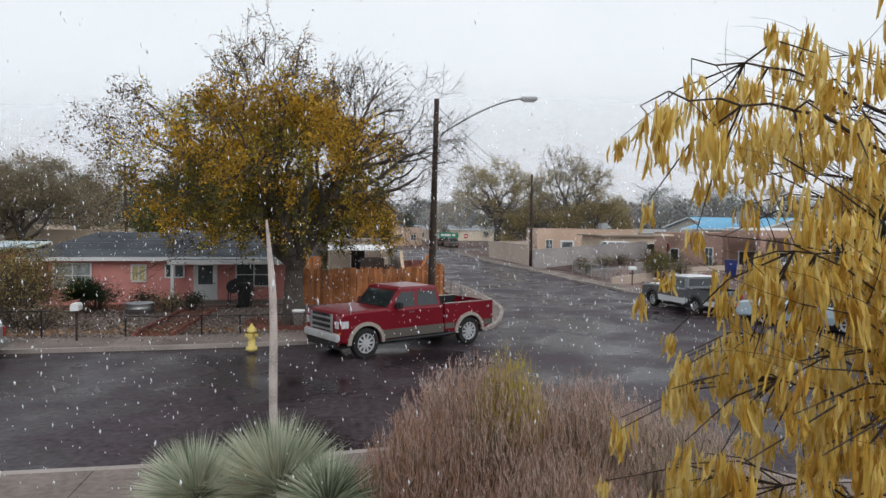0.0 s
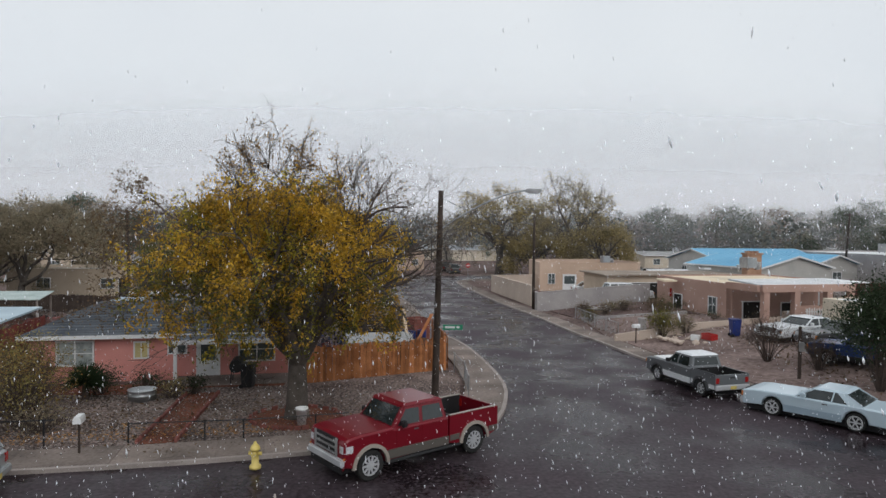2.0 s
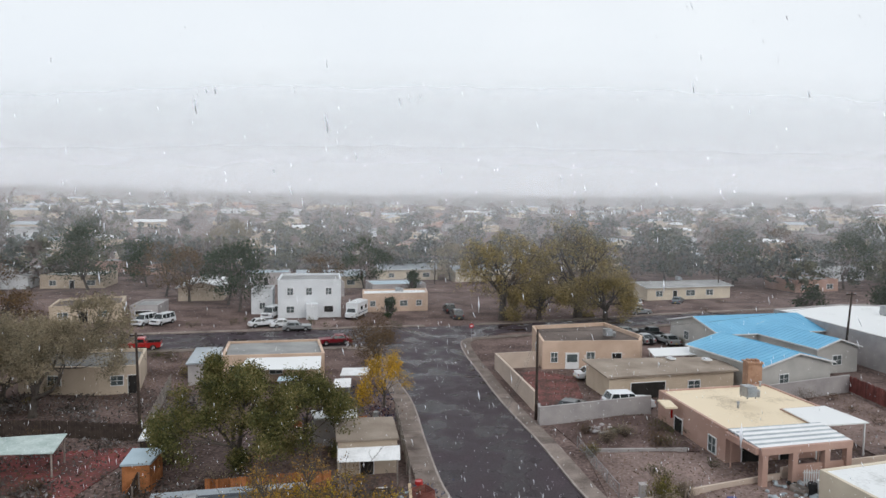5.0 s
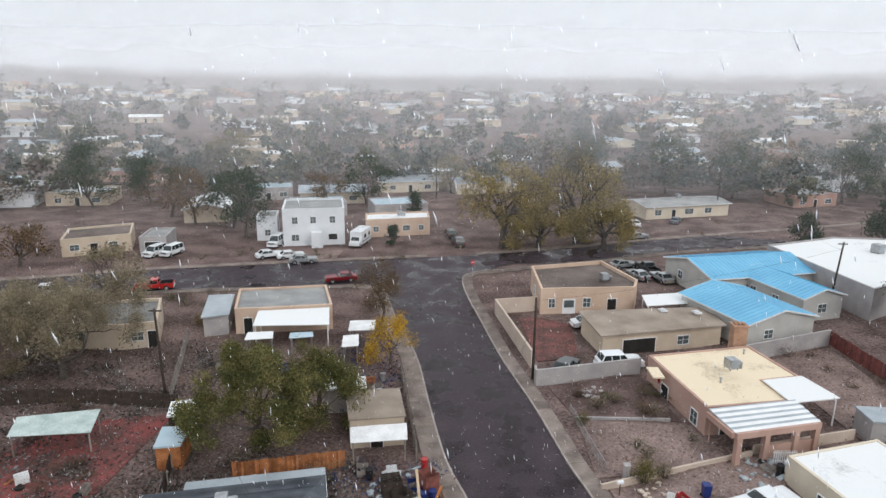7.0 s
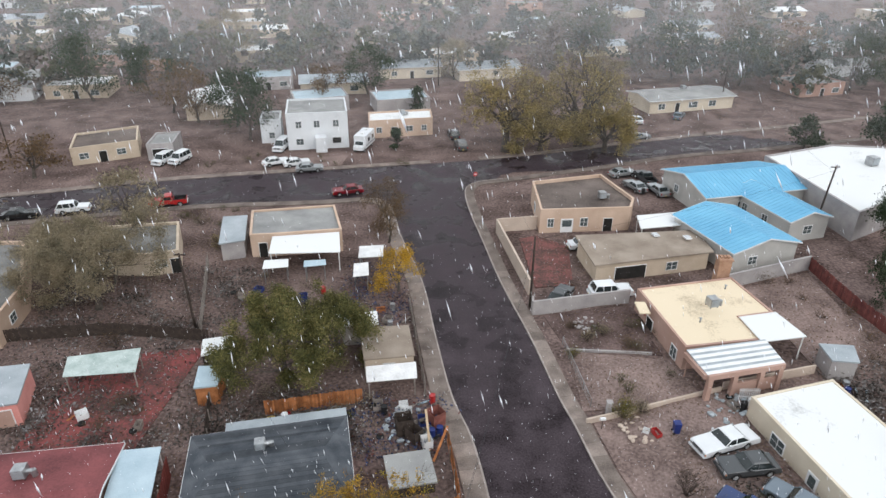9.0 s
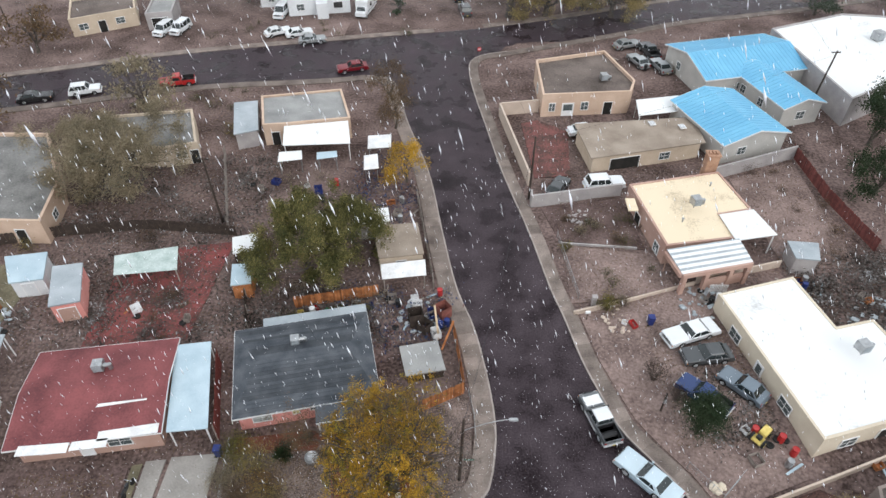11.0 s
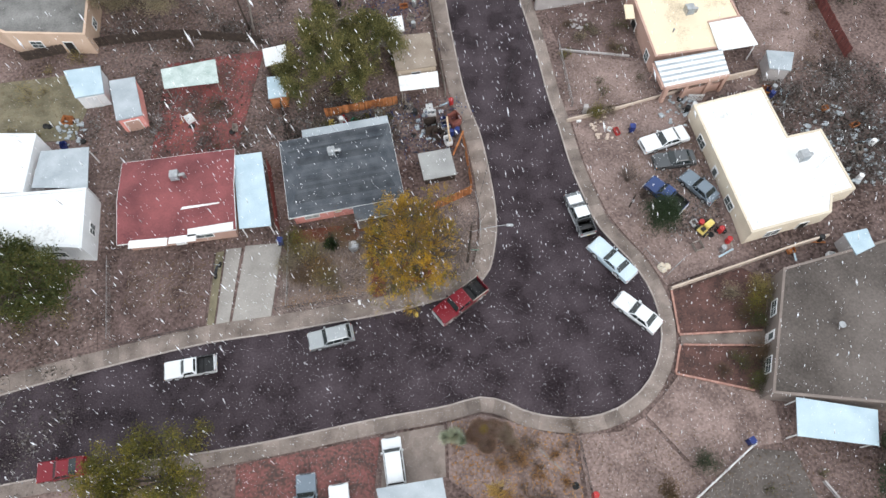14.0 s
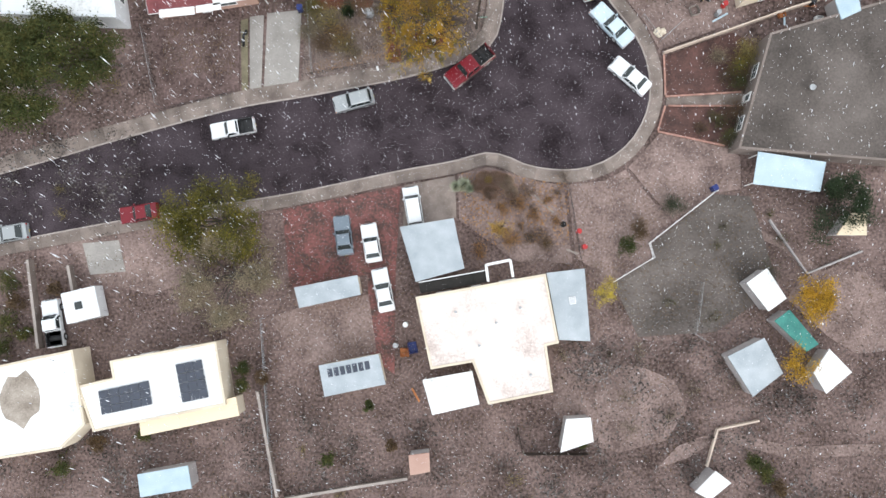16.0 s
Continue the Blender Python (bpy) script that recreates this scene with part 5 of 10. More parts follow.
def wheel(parent, x, y, r, w, rim=ALLOY, spokes=6, band=None):
    hub = new("wheel")
    hub.parent = parent
    hub.matrix_basis = pose(x, y, r)
    sg = 1 if y > 0 else -1
    bm = bmesh.new()
    lathe(bm, [(r * 0.66, -w / 2), (r * 0.93, -w / 2), (r, -w * 0.36), (r, w * 0.36), (r * 0.93, w / 2), (r * 0.66, w / 2)], 20, "Y", closed=True)
    part("tyre", bm, RUBBER, hub, smooth=False)
    if band:
        bm = bmesh.new()
        lathe(bm, [(r * 0.68, sg * w * 0.49), (r * 0.69, sg * w * 0.52), (r * 0.75, sg * w * 0.52), (r * 0.76, sg * w * 0.49)], 24, "Y", closed=True)
        part("white_band", bm, band, hub)
    bm = bmesh.new()
    lathe(bm, [(r * 0.64, sg * w * 0.1), (r * 0.64, sg * w * 0.22), (0.02, sg * w * 0.22)], 16, "Y")
    part("brake_dish", bm, BLACKPLASTIC, hub, smooth=False)
    bm = bmesh.new()
    lathe(bm, [(r * 0.655, sg * w * 0.2), (r * 0.655, sg * w * 0.47), (r * 0.6, sg * w * 0.47), (r * 0.58, sg * w * 0.25)], 20, "Y", closed=True)
    for k in range(spokes):
        a = k * math.tau / spokes
        d = Vector((math.cos(a), 0, math.sin(a)))
        t = Vector((-d.z, 0, d.x)) * r * 0.065
        y0, y1 = sg * w * 0.31, sg * w * 0.46
        P = [d * r * 0.1 - t, d * r * 0.6 - t, d * r * 0.6 + t, d * r * 0.1 + t]
        lo = [bm.verts.new((p.x, y0, p.z)) for p in P]
        hi = [bm.verts.new((p.x, y1, p.z)) for p in P]
        bm.faces.new(hi)
        for i in range(4):
            bm.faces.new((lo[i], lo[(i + 1) % 4], hi[(i + 1) % 4], hi[i]))
    lathe(bm, [(r * 0.16, sg * w * 0.3), (r * 0.16, sg * w * 0.5), (0.01, sg * w * 0.5)], 10, "Y")
    part("rim", bm, rim, hub)


def frustum(bm, b, t, z0, z1):
    """b and t: (x0, x1, half width) below and above."""
    lo = [bm.verts.new(p) for p in ((b[0], -b[2], z0), (b[1], -b[2], z0), (b[1], b[2], z0), (b[0], b[2], z0))]
    hi = [bm.verts.new(p) for p in ((t[0], -t[2], z1), (t[1], -t[2], z1), (t[1], t[2], z1), (t[0], t[2], z1))]
    for i in range(4):
        bm.faces.new((lo[i], lo[(i + 1) % 4], hi[(i + 1) % 4], hi[i]))
    bm.faces.new(hi)
    bm.faces.new(lo[::-1])
    return lo, hi


def strut(bm, p, q, s):
    tube(bm, p, q, s, n=4)


GRILLE = surf("dull_chrome", (0.26, 0.265, 0.27), (0.4, 0.41, 0.42), 2, 30, 0.3, 0.02, metal=0.4)


def cab_shell(root, cab, belt, H, wb_, wt_, pillars, body, glass):
    """A painted cab with rounded edges and a pane in each of its windows."""
    z0, z1 = belt - 0.02, H - 0.03
    bm = bmesh.new()
    frustum(bm, (cab[3], cab[0] - 0.02, wb_ + 0.02), (cab[2], cab[1], wt_ + 0.02), z0, z1)
    bmesh.ops.bevel(bm, geom=[e for e in bm.edges if abs(e.verts[0].co.z - z0) + abs(e.verts[1].co.z - z0) > 0.01], offset=0.05, segments=3, affect="EDGES")
    part("cab", bm, body, root)

    def side(t):
        return wb_ + 0.02 + (wt_ - wb_) * t

    def front(t):
        return cab[0] - 0.02 + (cab[1] - cab[0] + 0.02) * t

    def back(t):
        return cab[3] + (cab[2] - cab[3]) * t

    def pane(nm, quad, off):
        bm = bmesh.new()
        A, B = [bm.verts.new(Vector(p) - off) for p in quad], [bm.verts.new(Vector(p) + off) for p in quad]
        bm.faces.new(B)
        bm.faces.new(A[::-1])
        for k in range(4):
            bm.faces.new((A[k], A[(k + 1) % 4], B[(k + 1) % 4], B[k]))
        part(nm, bm, glass, root)

    def zz(t):
        return z0 + (z1 - z0) * t
    lo, hi = 0.1, 0.8
    pane("windscreen", [(front(lo), -side(lo) + 0.13, zz(lo)), (front(lo), side(lo) - 0.13, zz(lo)), (front(0.86), side(0.86) - 0.11, zz(0.86)), (front(0.86), -side(0.86) + 0.11, zz(0.86))], Vector((0.007, 0, 0.004)))
    pane("rear_window", [(back(0.2), side(0.2) - 0.16, zz(0.2)), (back(0.2), -side(0.2) + 0.16, zz(0.2)), (back(hi), -side(hi) + 0.16, zz(hi)), (back(hi), side(hi) - 0.16, zz(hi))], Vector((-0.007, 0, 0.001)))
    cuts = [None, *pillars, None]
    for s in (-1, 1):
        for f, r in zip(cuts, cuts[1:]):
            def ends(t):
                return (front(t) - 0.14 if f is None else f - 0.06 - 0.05 * t, back(t) + 0.15 if r is None else r + 0.06 - 0.05 * t)
            (x1, x0), (u1, u0) = ends(lo), ends(hi)
            pane("side_window", [(x0, s * side(lo), zz(lo)), (x1, s * side(lo), zz(lo)), (u1, s * side(hi), zz(hi)), (u0, s * side(hi), zz(hi))], Vector((0, s * 0.007, 0.002)))


def vehicle(name, label, category, x, y, rz, body, L=4.8, W=1.8, H=1.45, hood=0.92, belt=0.95, deck=0.95, wb=2.8, r=0.32, cab=(0.75, 0.1, -1.2, -1.75), lower=None, pickup=None,
            rim=ALLOY, roof=None, pillars=(), front=0.0, clear=0.24, spokes=6, glass=GLASS, group="parked vehicles", flare=None, face=False, dust=False, z=0.01, framed=False):
    """A road vehicle, facing +x. cab: where the glass begins at the bonnet, the roof's front and rear, and the rear glass's foot. pickup: where the bed begins."""
    root = thing(name, label, category, x, y, z, rz, group)
    xf, xr = wb / 2 + front, -wb / 2 + front
    ra = r * 1.2
    rear = -L / 2 if pickup is None else pickup
    mid = (clear + belt) / 2
    prof = []
    # anticlockwise from the rear bottom
    prof.append((rear + 0.02 if pickup is None else rear, clear + 0.08))
    if pickup is None:
        prof += arch(xr, r, ra)[::-1]
    prof += arch(xf, r, ra)[::-1]
    prof += [(L / 2 - 0.04, clear + 0.06), (L / 2, 0.45), (L / 2 - 0.01, hood - 0.18), (L / 2 - 0.05, hood - 0.08), (L / 2 - 0.16, hood - 0.025), (L / 2 - 0.5, hood + 0.015), (cab[0], hood + 0.04)]
    prof += [(cab[0] - 0.04, belt)]
    if pickup is None:
        prof += [(cab[3], belt), (cab[3] - 0.05, deck + 0.005), (rear + 0.5, deck - 0.005), (rear + 0.14, deck - 0.04), (rear + 0.03, deck - 0.1), (rear, deck - 0.2)]
    else:
        prof += [(rear, belt)]
    bm = bmesh.new()
    body_shell(bm, prof, W, 0.055)
    part("body", bm, body, root)
    # cabin: glass, roof and pillars
    wb_, wt_ = W / 2 - 0.06, W / 2 - 0.2
    if framed:
        cab_shell(root, cab, belt, H, wb_, wt_, pillars, body, glass)
    else:
        bm = bmesh.new()
        frustum(bm, (cab[3] + 0.02, cab[0] - 0.05, wb_), (cab[2] + 0.03, cab[1] - 0.03, wt_), belt + 0.002, H - 0.07)
        part("glazing", bm, glass, root, "dark tinted glass")
    bm = bmesh.new()
    frustum(bm, (cab[2] - 0.04, cab[1] + 0.05, wt_ + 0.025), (cab[2] + 0.08, cab[1] - 0.1, wt_ - 0.06), H - 0.068, H)
    part("roof", bm, roof or body, root)
    def lerp3(t_, s):
        return ((cab[3] + 0.02) + ((cab[2] + 0.03) - (cab[3] + 0.02)) * t_, s * (wb_ + (wt_ - wb_) * t_))
    for s in (-1, 1):
        for xb, xt in () if framed else ((cab[0] - 0.05, cab[1] - 0.02), (cab[3] + 0.02, cab[2] + 0.02), *[(p, p - 0.06) for p in pillars]):
            bm = bmesh.new()
            strut(bm, (xb, s * wb_, belt), (xt, s * wt_, H - 0.06), 0.03 if category == "coupe" else 0.045 if (xb, xt) not in ((cab[3] + 0.02, cab[2] + 0.02),) else 0.07)
            part("pillar", bm, body, root)
        if category == "coupe":
            bm = bmesh.new()
            out_ = [(cab[3] + 0.0, belt, wb_), (cab[3] + 0.52, belt, wb_), (cab[2] + 0.3, H - 0.06, wt_), (cab[2] + 0.0, H - 0.06, wt_)]
            A = [bm.verts.new((px, s * (yy + 0.004), pz)) for px, pz, yy in out_]
            B = [bm.verts.new((px, s * (yy + 0.016), pz)) for px, pz, yy in out_]
            bm.faces.new(A)
            bm.faces.new(B)
            for k in range(4):
                bm.faces.new((A[k], A[(k + 1) % 4], B[(k + 1) % 4], B[k]))
            part("quarter_panel", bm, body, root)
        bm = bmesh.new()
        box(bm, cab[0] - 0.45, cab[0] - 0.27, s * (W / 2 + 0.08) - 0.09, s * (W / 2 + 0.08) + 0.09, belt + 0.02, belt + 0.2, 0.03)
        part("mirror", bm, BLACKPLASTIC if category == "pickup" else body, root)
        edges = [cab[0] - 0.12, *pillars, (cab[3] + 0.12 if pickup is None else pickup + 0.06)]
        if category == "coupe":
            edges = edges[:2]
        for e0, e1 in zip(edges, edges[1:]):
            bm = bmesh.new()
            lo_x = max(e1 + 0.015, xr + ra * 0.75) if pickup is None else e1 + 0.015
            box(bm, lo_x, e0 - 0.015, s * W / 2 - 0.01, s * W / 2 + 0.008, clear + 0.36, belt - 0.05, 0.006)
            part("door", bm, body, root)
        for px in pillars:
            bm = bmesh.new()
            box(bm, px + 0.12, px + 0.3, s * (W / 2 + 0.005) - 0.015, s * (W / 2 + 0.005) + 0.015, belt - 0.14, belt - 0.1)
            part("handle", bm, CHROME, root)
        bm = bmesh.new()
        box(bm, xr + ra + 0.03 if pickup is None else pickup + 0.02, xf - ra - 0.03, s * (W / 2 + 0.004) - 0.02, s * (W / 2 + 0.004) + 0.02, clear + 0.06, clear + (0.2 if lower is None else 0.32))
        part("side_trim", bm, lower or BLACKPLASTIC, root)
        # lamps
        bm = bmesh.new()
        if face:
            box(bm, L / 2 - 0.36, L / 2 + 0.014, s * (W / 2 - 0.15) - 0.15, s * (W / 2 - 0.15) + 0.155, hood - 0.5, hood - 0.16, 0.07)
        else:
            box(bm, L / 2 - 0.12, L / 2 + 0.015, s * (W / 2 - 0.22) - 0.17, s * (W / 2 - 0.22) + 0.17, hood - 0.32, hood - 0.1, 0.02)
        part("headlamp", bm, LAMPGLASS, root)
        bm = bmesh.new()
        box(bm, L / 2 - (0.3 if face else 0.14), L / 2 + 0.005, s * (W / 2 - 0.035) - 0.03, s * (W / 2 - 0.035) + 0.03, *((hood - 0.6, hood - 0.54) if face else (hood - 0.3, hood - 0.14)))
        part("indicator", bm, AMBER, root)
        bm = bmesh.new()
        box(bm, -L / 2 - 0.012, -L / 2 + 0.1, s * (W / 2 - 0.14) - 0.1, s * (W / 2 - 0.14) + 0.1, deck - 0.38, deck - 0.12, 0.015)
        part("tail_lamp", bm, REDLENS, root)
        wheel(root, xf, s * (W / 2 - 0.12), r, 0.22, rim, spokes, WHITEPAINT if category == "coupe" else None)
        wheel(root, xr, s * (W / 2 - 0.12), r, 0.22, rim, spokes, WHITEPAINT if category == "coupe" else None)
        for xc in (xf, xr):
            if flare:
                bm = bmesh.new()
                rows_ = []
                for p, q in zip(arch(xc, r, ra - 0.005, 12), arch(xc, r, ra + 0.1, 12)):
                    rows_.append([bm.verts.new((v[0], s * (W / 2 + d), v[1])) for v, d in ((p, -0.05), (p, 0.045), (q, 0.035), (q, -0.05))])
                for A, B in zip(rows_, rows_[1:]):
                    for k in range(4):
                        bm.faces.new((A[k], A[(k + 1) % 4], B[(k + 1) % 4], B[k]))
                bm.faces.new(rows_[0])
                bm.faces.new(rows_[-1][::-1])
                part("wheel_flare", bm, flare, root)
    for xc in (xf, xr):
        bm = bmesh.new()
        pts = arch(xc, r - 0.05, ra + 0.035, 10)
        lo = [bm.verts.new((p[0], -W / 2 + 0.09, p[1])) for p in pts]
        hi = [bm.verts.new((p[0], W / 2 - 0.09, p[1])) for p in pts]
        for i in range(10):
            bm.faces.new((lo[i], lo[i + 1], hi[i + 1], hi[i]))
        part("wheel_well", bm, BLACKPLASTIC, root)
    # dark underside between the wheels
    bm = bmesh.new()
    box(bm, -L / 2 + 0.2, L / 2 - 0.12, -W / 2 + 0.24, W / 2 - 0.24, clear - 0.14, clear + 0.3)
    part("underbody", bm, BLACKPLASTIC, root)
    bm = bmesh.new()
    gz = 0.56 if face else 0.36
    box(bm, L / 2 - 0.05, L / 2 + 0.02, -W / 2 + 0.4, W / 2 - 0.4, hood - gz, hood - 0.06, 0.015)
    gr = part("grille", bm, DARKMETAL, root)
    for k in range(3):
        bm = bmesh.new()
        zz = hood - gz + 0.04 + k * (0.16 if face else 0.09)
        box(bm, L / 2 + 0.021, L / 2 + 0.04, -W / 2 + 0.44, W / 2 - 0.44, zz, zz + (0.055 if face else 0.03))
        part("bar", bm, GRILLE, gr)
    if face:
        for s in (-1, 1):
            bm = bmesh.new()
            box(bm, L / 2 + 0.0, L / 2 + 0.05, s * (W / 2 - 0.4) - 0.05, s * (W / 2 - 0.4) + 0.05, hood - gz - 0.02, hood - 0.05, 0.015)
            part("grille_surround", bm, GRILLE, gr)
            bm = bmesh.new()
            tube(bm, (xr + ra + 0.1, s * (W / 2 + 0.02), clear - 0.02), (xf - ra - 0.1, s * (W / 2 + 0.02), clear - 0.02), 0.05, n=8)
            part("running_board", bm, BLACKPLASTIC, root)
        bm = bmesh.new()
        box(bm, L / 2 - 0.04, L / 2 + 0.03, -W / 2 + 0.1, W / 2 - 0.1, clear - 0.12, clear + 0.12, 0.02)
        part("air_dam", bm, BLACKPLASTIC, root)
    for nm, x0, x1 in (("front_bumper", L / 2 - 0.06, L / 2 + 0.09), ("rear_bumper", -L / 2 - 0.09, -L / 2 + 0.06)):
        bm = bmesh.new()
        box(bm, x0, x1, -W / 2 + 0.02, W / 2 - 0.02, clear + 0.1, clear + 0.32, 0.035)
        part(nm, bm, ALLOY if (pickup is not None or category == "coupe") else body, root)
    bm = bmesh.new()
    box(bm, -L / 2 - 0.105, -L / 2 - 0.092, -0.15, 0.15, clear + 0.14, clear + 0.28)
    part("plate", bm, YELLOW, root, "plain yellow plate")
    for s in (-1, 1):
        bm = bmesh.new()
        tube(bm, (cab[0] + 0.02, s * 0.3 - 0.25, belt + 0.05), (cab[0] - 0.2, s * 0.3 + 0.2, belt + 0.16), 0.01, n=4)
        part("wiper", bm, BLACKPLASTIC, root)
    if pickup is not None:
        bx0, bx1 = -L / 2, pickup - 0.03
        for s in (-1, 1):
            bm = bmesh.new()
            pr = [(bx0, clear + 0.16)] + arch(xr, r, ra)[::-1] + [(bx1, clear + 0.08), (bx1, deck), (bx0, deck)]
            y0, y1 = s * (W / 2 - 0.12), s * (W / 2 - 0.01)
            A = [bm.verts.new((p[0], y0, p[1])) for p in pr]
            B = [bm.verts.new((p[0], y1, p[1])) for p in pr]
            n = len(pr)
            for i in range(n):
                bm.faces.new((A[i], A[(i + 1) % n], B[(i + 1) % n], B[i]))
            bm.faces.new(A)
            bm.faces.new(B[::-1])
            part("bed_side", bm, body, root)
            bm = bmesh.new()
            box(bm, bx0 + 0.08, bx1 - 0.06, s * (W / 2 - 0.128) - 0.007, s * (W / 2 - 0.128) + 0.007, 0.645, deck + 0.01)
            part("bed_liner", bm, BLACKPLASTIC, root)
            if lower:
                for x0, x1 in ((bx0 + 0.03, xr - ra - 0.1), (xr + ra + 0.1, bx1 - 0.02)):
                    if x1 - x0 > 0.1:
                        bm = bmesh.new()
                        box(bm, x0, x1, s * (W / 2 - 0.004) - 0.012, s * (W / 2 - 0.004) + 0.012, clear + 0.14, clear + 0.32)
                        part("bed_trim", bm, lower, root)
            bm = bmesh.new()
            box(bm, bx0 + 0.02, bx1 - 0.02, s * (W / 2 - 0.065) - 0.05, s * (W / 2 - 0.065) + 0.05, deck + 0.002, deck + 0.03, 0.01)
            part("bed_rail", bm, flare or BLACKPLASTIC, root)
        bm = bmesh.new()
        box(bm, bx0 + 0.05, bx1, -W / 2 + 0.121, W / 2 - 0.121, 0.58, 0.64)
        part("bed_floor", bm, BLACKPLASTIC, root)
        bm = bmesh.new()
        box(bm, bx0, bx0 + 0.07, -W / 2 + 0.122, W / 2 - 0.122, 0.645, deck, 0.012)
        tg = part("tailgate", bm, body, root)
        bm = bmesh.new()
        box(bm, bx0 - 0.02, bx0 - 0.001, -0.12, 0.12, deck - 0.16, deck - 0.1)
        part("latch", bm, BLACKPLASTIC, tg)
        bm = bmesh.new()
        box(bm, bx1 - 0.05, bx1, -W / 2 + 0.122, W / 2 - 0.122, 0.645, deck, 0.01)
        part("bed_front", bm, BLACKPLASTIC, root)
    if dust:
        bm = bmesh.new()
        box(bm, cab[0] + 0.12, L / 2 - 0.45, -W / 2 + 0.14, W / 2 - 0.14, hood + 0.03, hood + 0.052, 0.01)
        part("snow_dusting", bm, WHITEPAINT, root, "thin patch of settled snow")
    return root


WHITECAR = paint("white_car_paint", (0.74, 0.76, 0.78))
SILVER = paint("silver_car_paint", (0.36, 0.38, 0.39), 0.3, 0.5)
DULLSILVER = paint("dull_silver_car_paint", (0.15, 0.16, 0.17), 0.35, 0.2)
MAROON = paint("maroon_car_paint", (0.17, 0.0035, 0.012), 0.3, coat=0.2)
SILLTAN = paint("dark_tan_trim", (0.11, 0.097, 0.085), 0.45)
TANTRIM = paint("pale_tan_trim", (0.34, 0.3, 0.26), 0.45)
CHARCOAL = paint("charcoal_car_paint", (0.07, 0.075, 0.08), 0.3, 0.2)
# pale blue darkened for what the coupe's lower flank reflects
REFLECTBLUE = paint("weathered_blue_car_paint", (0.33, 0.42, 0.49), 0.4)
PALEBLUE = paint("pale_blue_car_paint", (0.52, 0.63, 0.7), 0.35)
BLUECAR = paint("blue_car_paint", (0.013, 0.04, 0.15), 0.35)
REDCAR = paint("red_car_paint", (0.42, 0.02, 0.02), 0.3)
BLACKCAR = paint("black_car_paint", (0.015, 0.016, 0.018), 0.25)
GREYBLUE = paint("grey_blue_car_paint", (0.16, 0.2, 0.24), 0.3, 0.3)

vehicle("pickup_truck", "dark red crew-cab pickup truck with pale tan lower trim", "pickup", -1.15, 20.28, -140.7, MAROON, L=5.85, W=2.0, H=1.98, hood=1.36, belt=1.36, deck=1.38, wb=3.93, r=0.44, cab=(1.3, 0.78, -0.66, -0.78), lower=SILLTAN,
        pickup=-0.83, pillars=(0.24,), front=0.07, clear=0.46, spokes=10, flare=TANTRIM, face=True, framed=True)
vehicle("pickup_truck", "grey extended-cab pickup with white lower panels, dusted with snow", "pickup", 11.72, 30.45, 107, DULLSILVER, L=5.05, W=1.8, H=1.68, hood=1.08, belt=1.1, deck=1.1, wb=3.2, r=0.36, cab=(1.0, 0.4, -0.75, -0.88), lower=WHITECAR,
        pickup=-0.9, pillars=(0.1,), clear=0.34, roof=WHITECAR, flare=CHARCOAL, dust=True, framed=True)
vehicle("coupe", "long pale blue vintage coupe with whitewall tyres", "coupe", 14.72, 25.12, 133, PALEBLUE, L=5.45, W=1.92, H=1.36, hood=0.92, belt=0.94, deck=0.92, wb=2.9, r=0.34, cab=(0.75, 0.1, -1.0, -1.6), lower=REFLECTBLUE, pillars=(-0.55,), clear=0.22, front=0.1)
vehicle("sedan", "white sedan parked by the bulb's kerb", "sedan", 16.7, 19.3, 139, WHITECAR, L=4.9, pillars=(-0.3,))
vehicle("pickup_truck", "small white pickup parked along the kerb", "pickup", -27.6, 13.2, 191, WHITECAR, L=4.9, W=1.75, H=1.55, hood=1.0, belt=1.02, deck=1.04, wb=2.9, r=0.33, cab=(0.85, 0.3, -0.5, -0.65), pickup=-0.7, clear=0.3, framed=True)
vehicle("suv", "silver estate car parked along the kerb", "car", -14.1, 16.4, 195, SILVER, L=4.4, W=1.8, H=1.62, hood=1.0, belt=1.02, deck=1.02, wb=2.6, cab=(0.75, 0.25, -1.75, -2.05), pillars=(-0.2, -1.1))
vehicle("sedan", "dark red car parked under a tree", "sedan", -37.9, 3.6, 190, MAROON, L=4.2, pillars=(-0.3,), cab=(0.6, 0.05, -1.0, -1.5))
vehicle("sedan", "silver car parked at the street's edge", "sedan", -52.6, 1.2, 190, SILVER, L=4.4, pillars=(-0.3,))
vehicle("pickup_truck", "white pickup beside a trailer", "pickup", -47.0, -8.7, 100, WHITECAR, L=5.2, W=1.85, H=1.8, hood=1.1, belt=1.12, deck=1.12, wb=3.3, r=0.36, cab=(1.0, 0.4, -0.7, -0.85), pickup=-0.9, clear=0.34, framed=True)
vehicle("sedan", "grey-blue car parked on red gravel", "sedan", -15.0, 1.3, 98, GREYBLUE, L=4.3, pillars=(-0.3,), cab=(0.6, 0.05, -1.1, -1.6))
vehicle("sedan", "white car parked on red gravel", "sedan", -11.9, 0.5, 100, WHITECAR, L=4.2, pillars=(-0.3,), cab=(0.6, 0.05, -1.2, -1.7))
vehicle("sedan", "white car with a blue boot lid", "sedan", -10.5, -4.7, 102, WHITECAR, L=4.7, pillars=(-0.3,))
vehicle("suv", "white van parked before the carport", "van", -7.3, 4.6, 100, WHITECAR, L=4.3, W=1.8, H=1.8, hood=1.05, belt=1.08, deck=1.08, wb=2.7, cab=(1.2, 0.7, -1.9, -2.05), pillars=(0.1, -0.9))
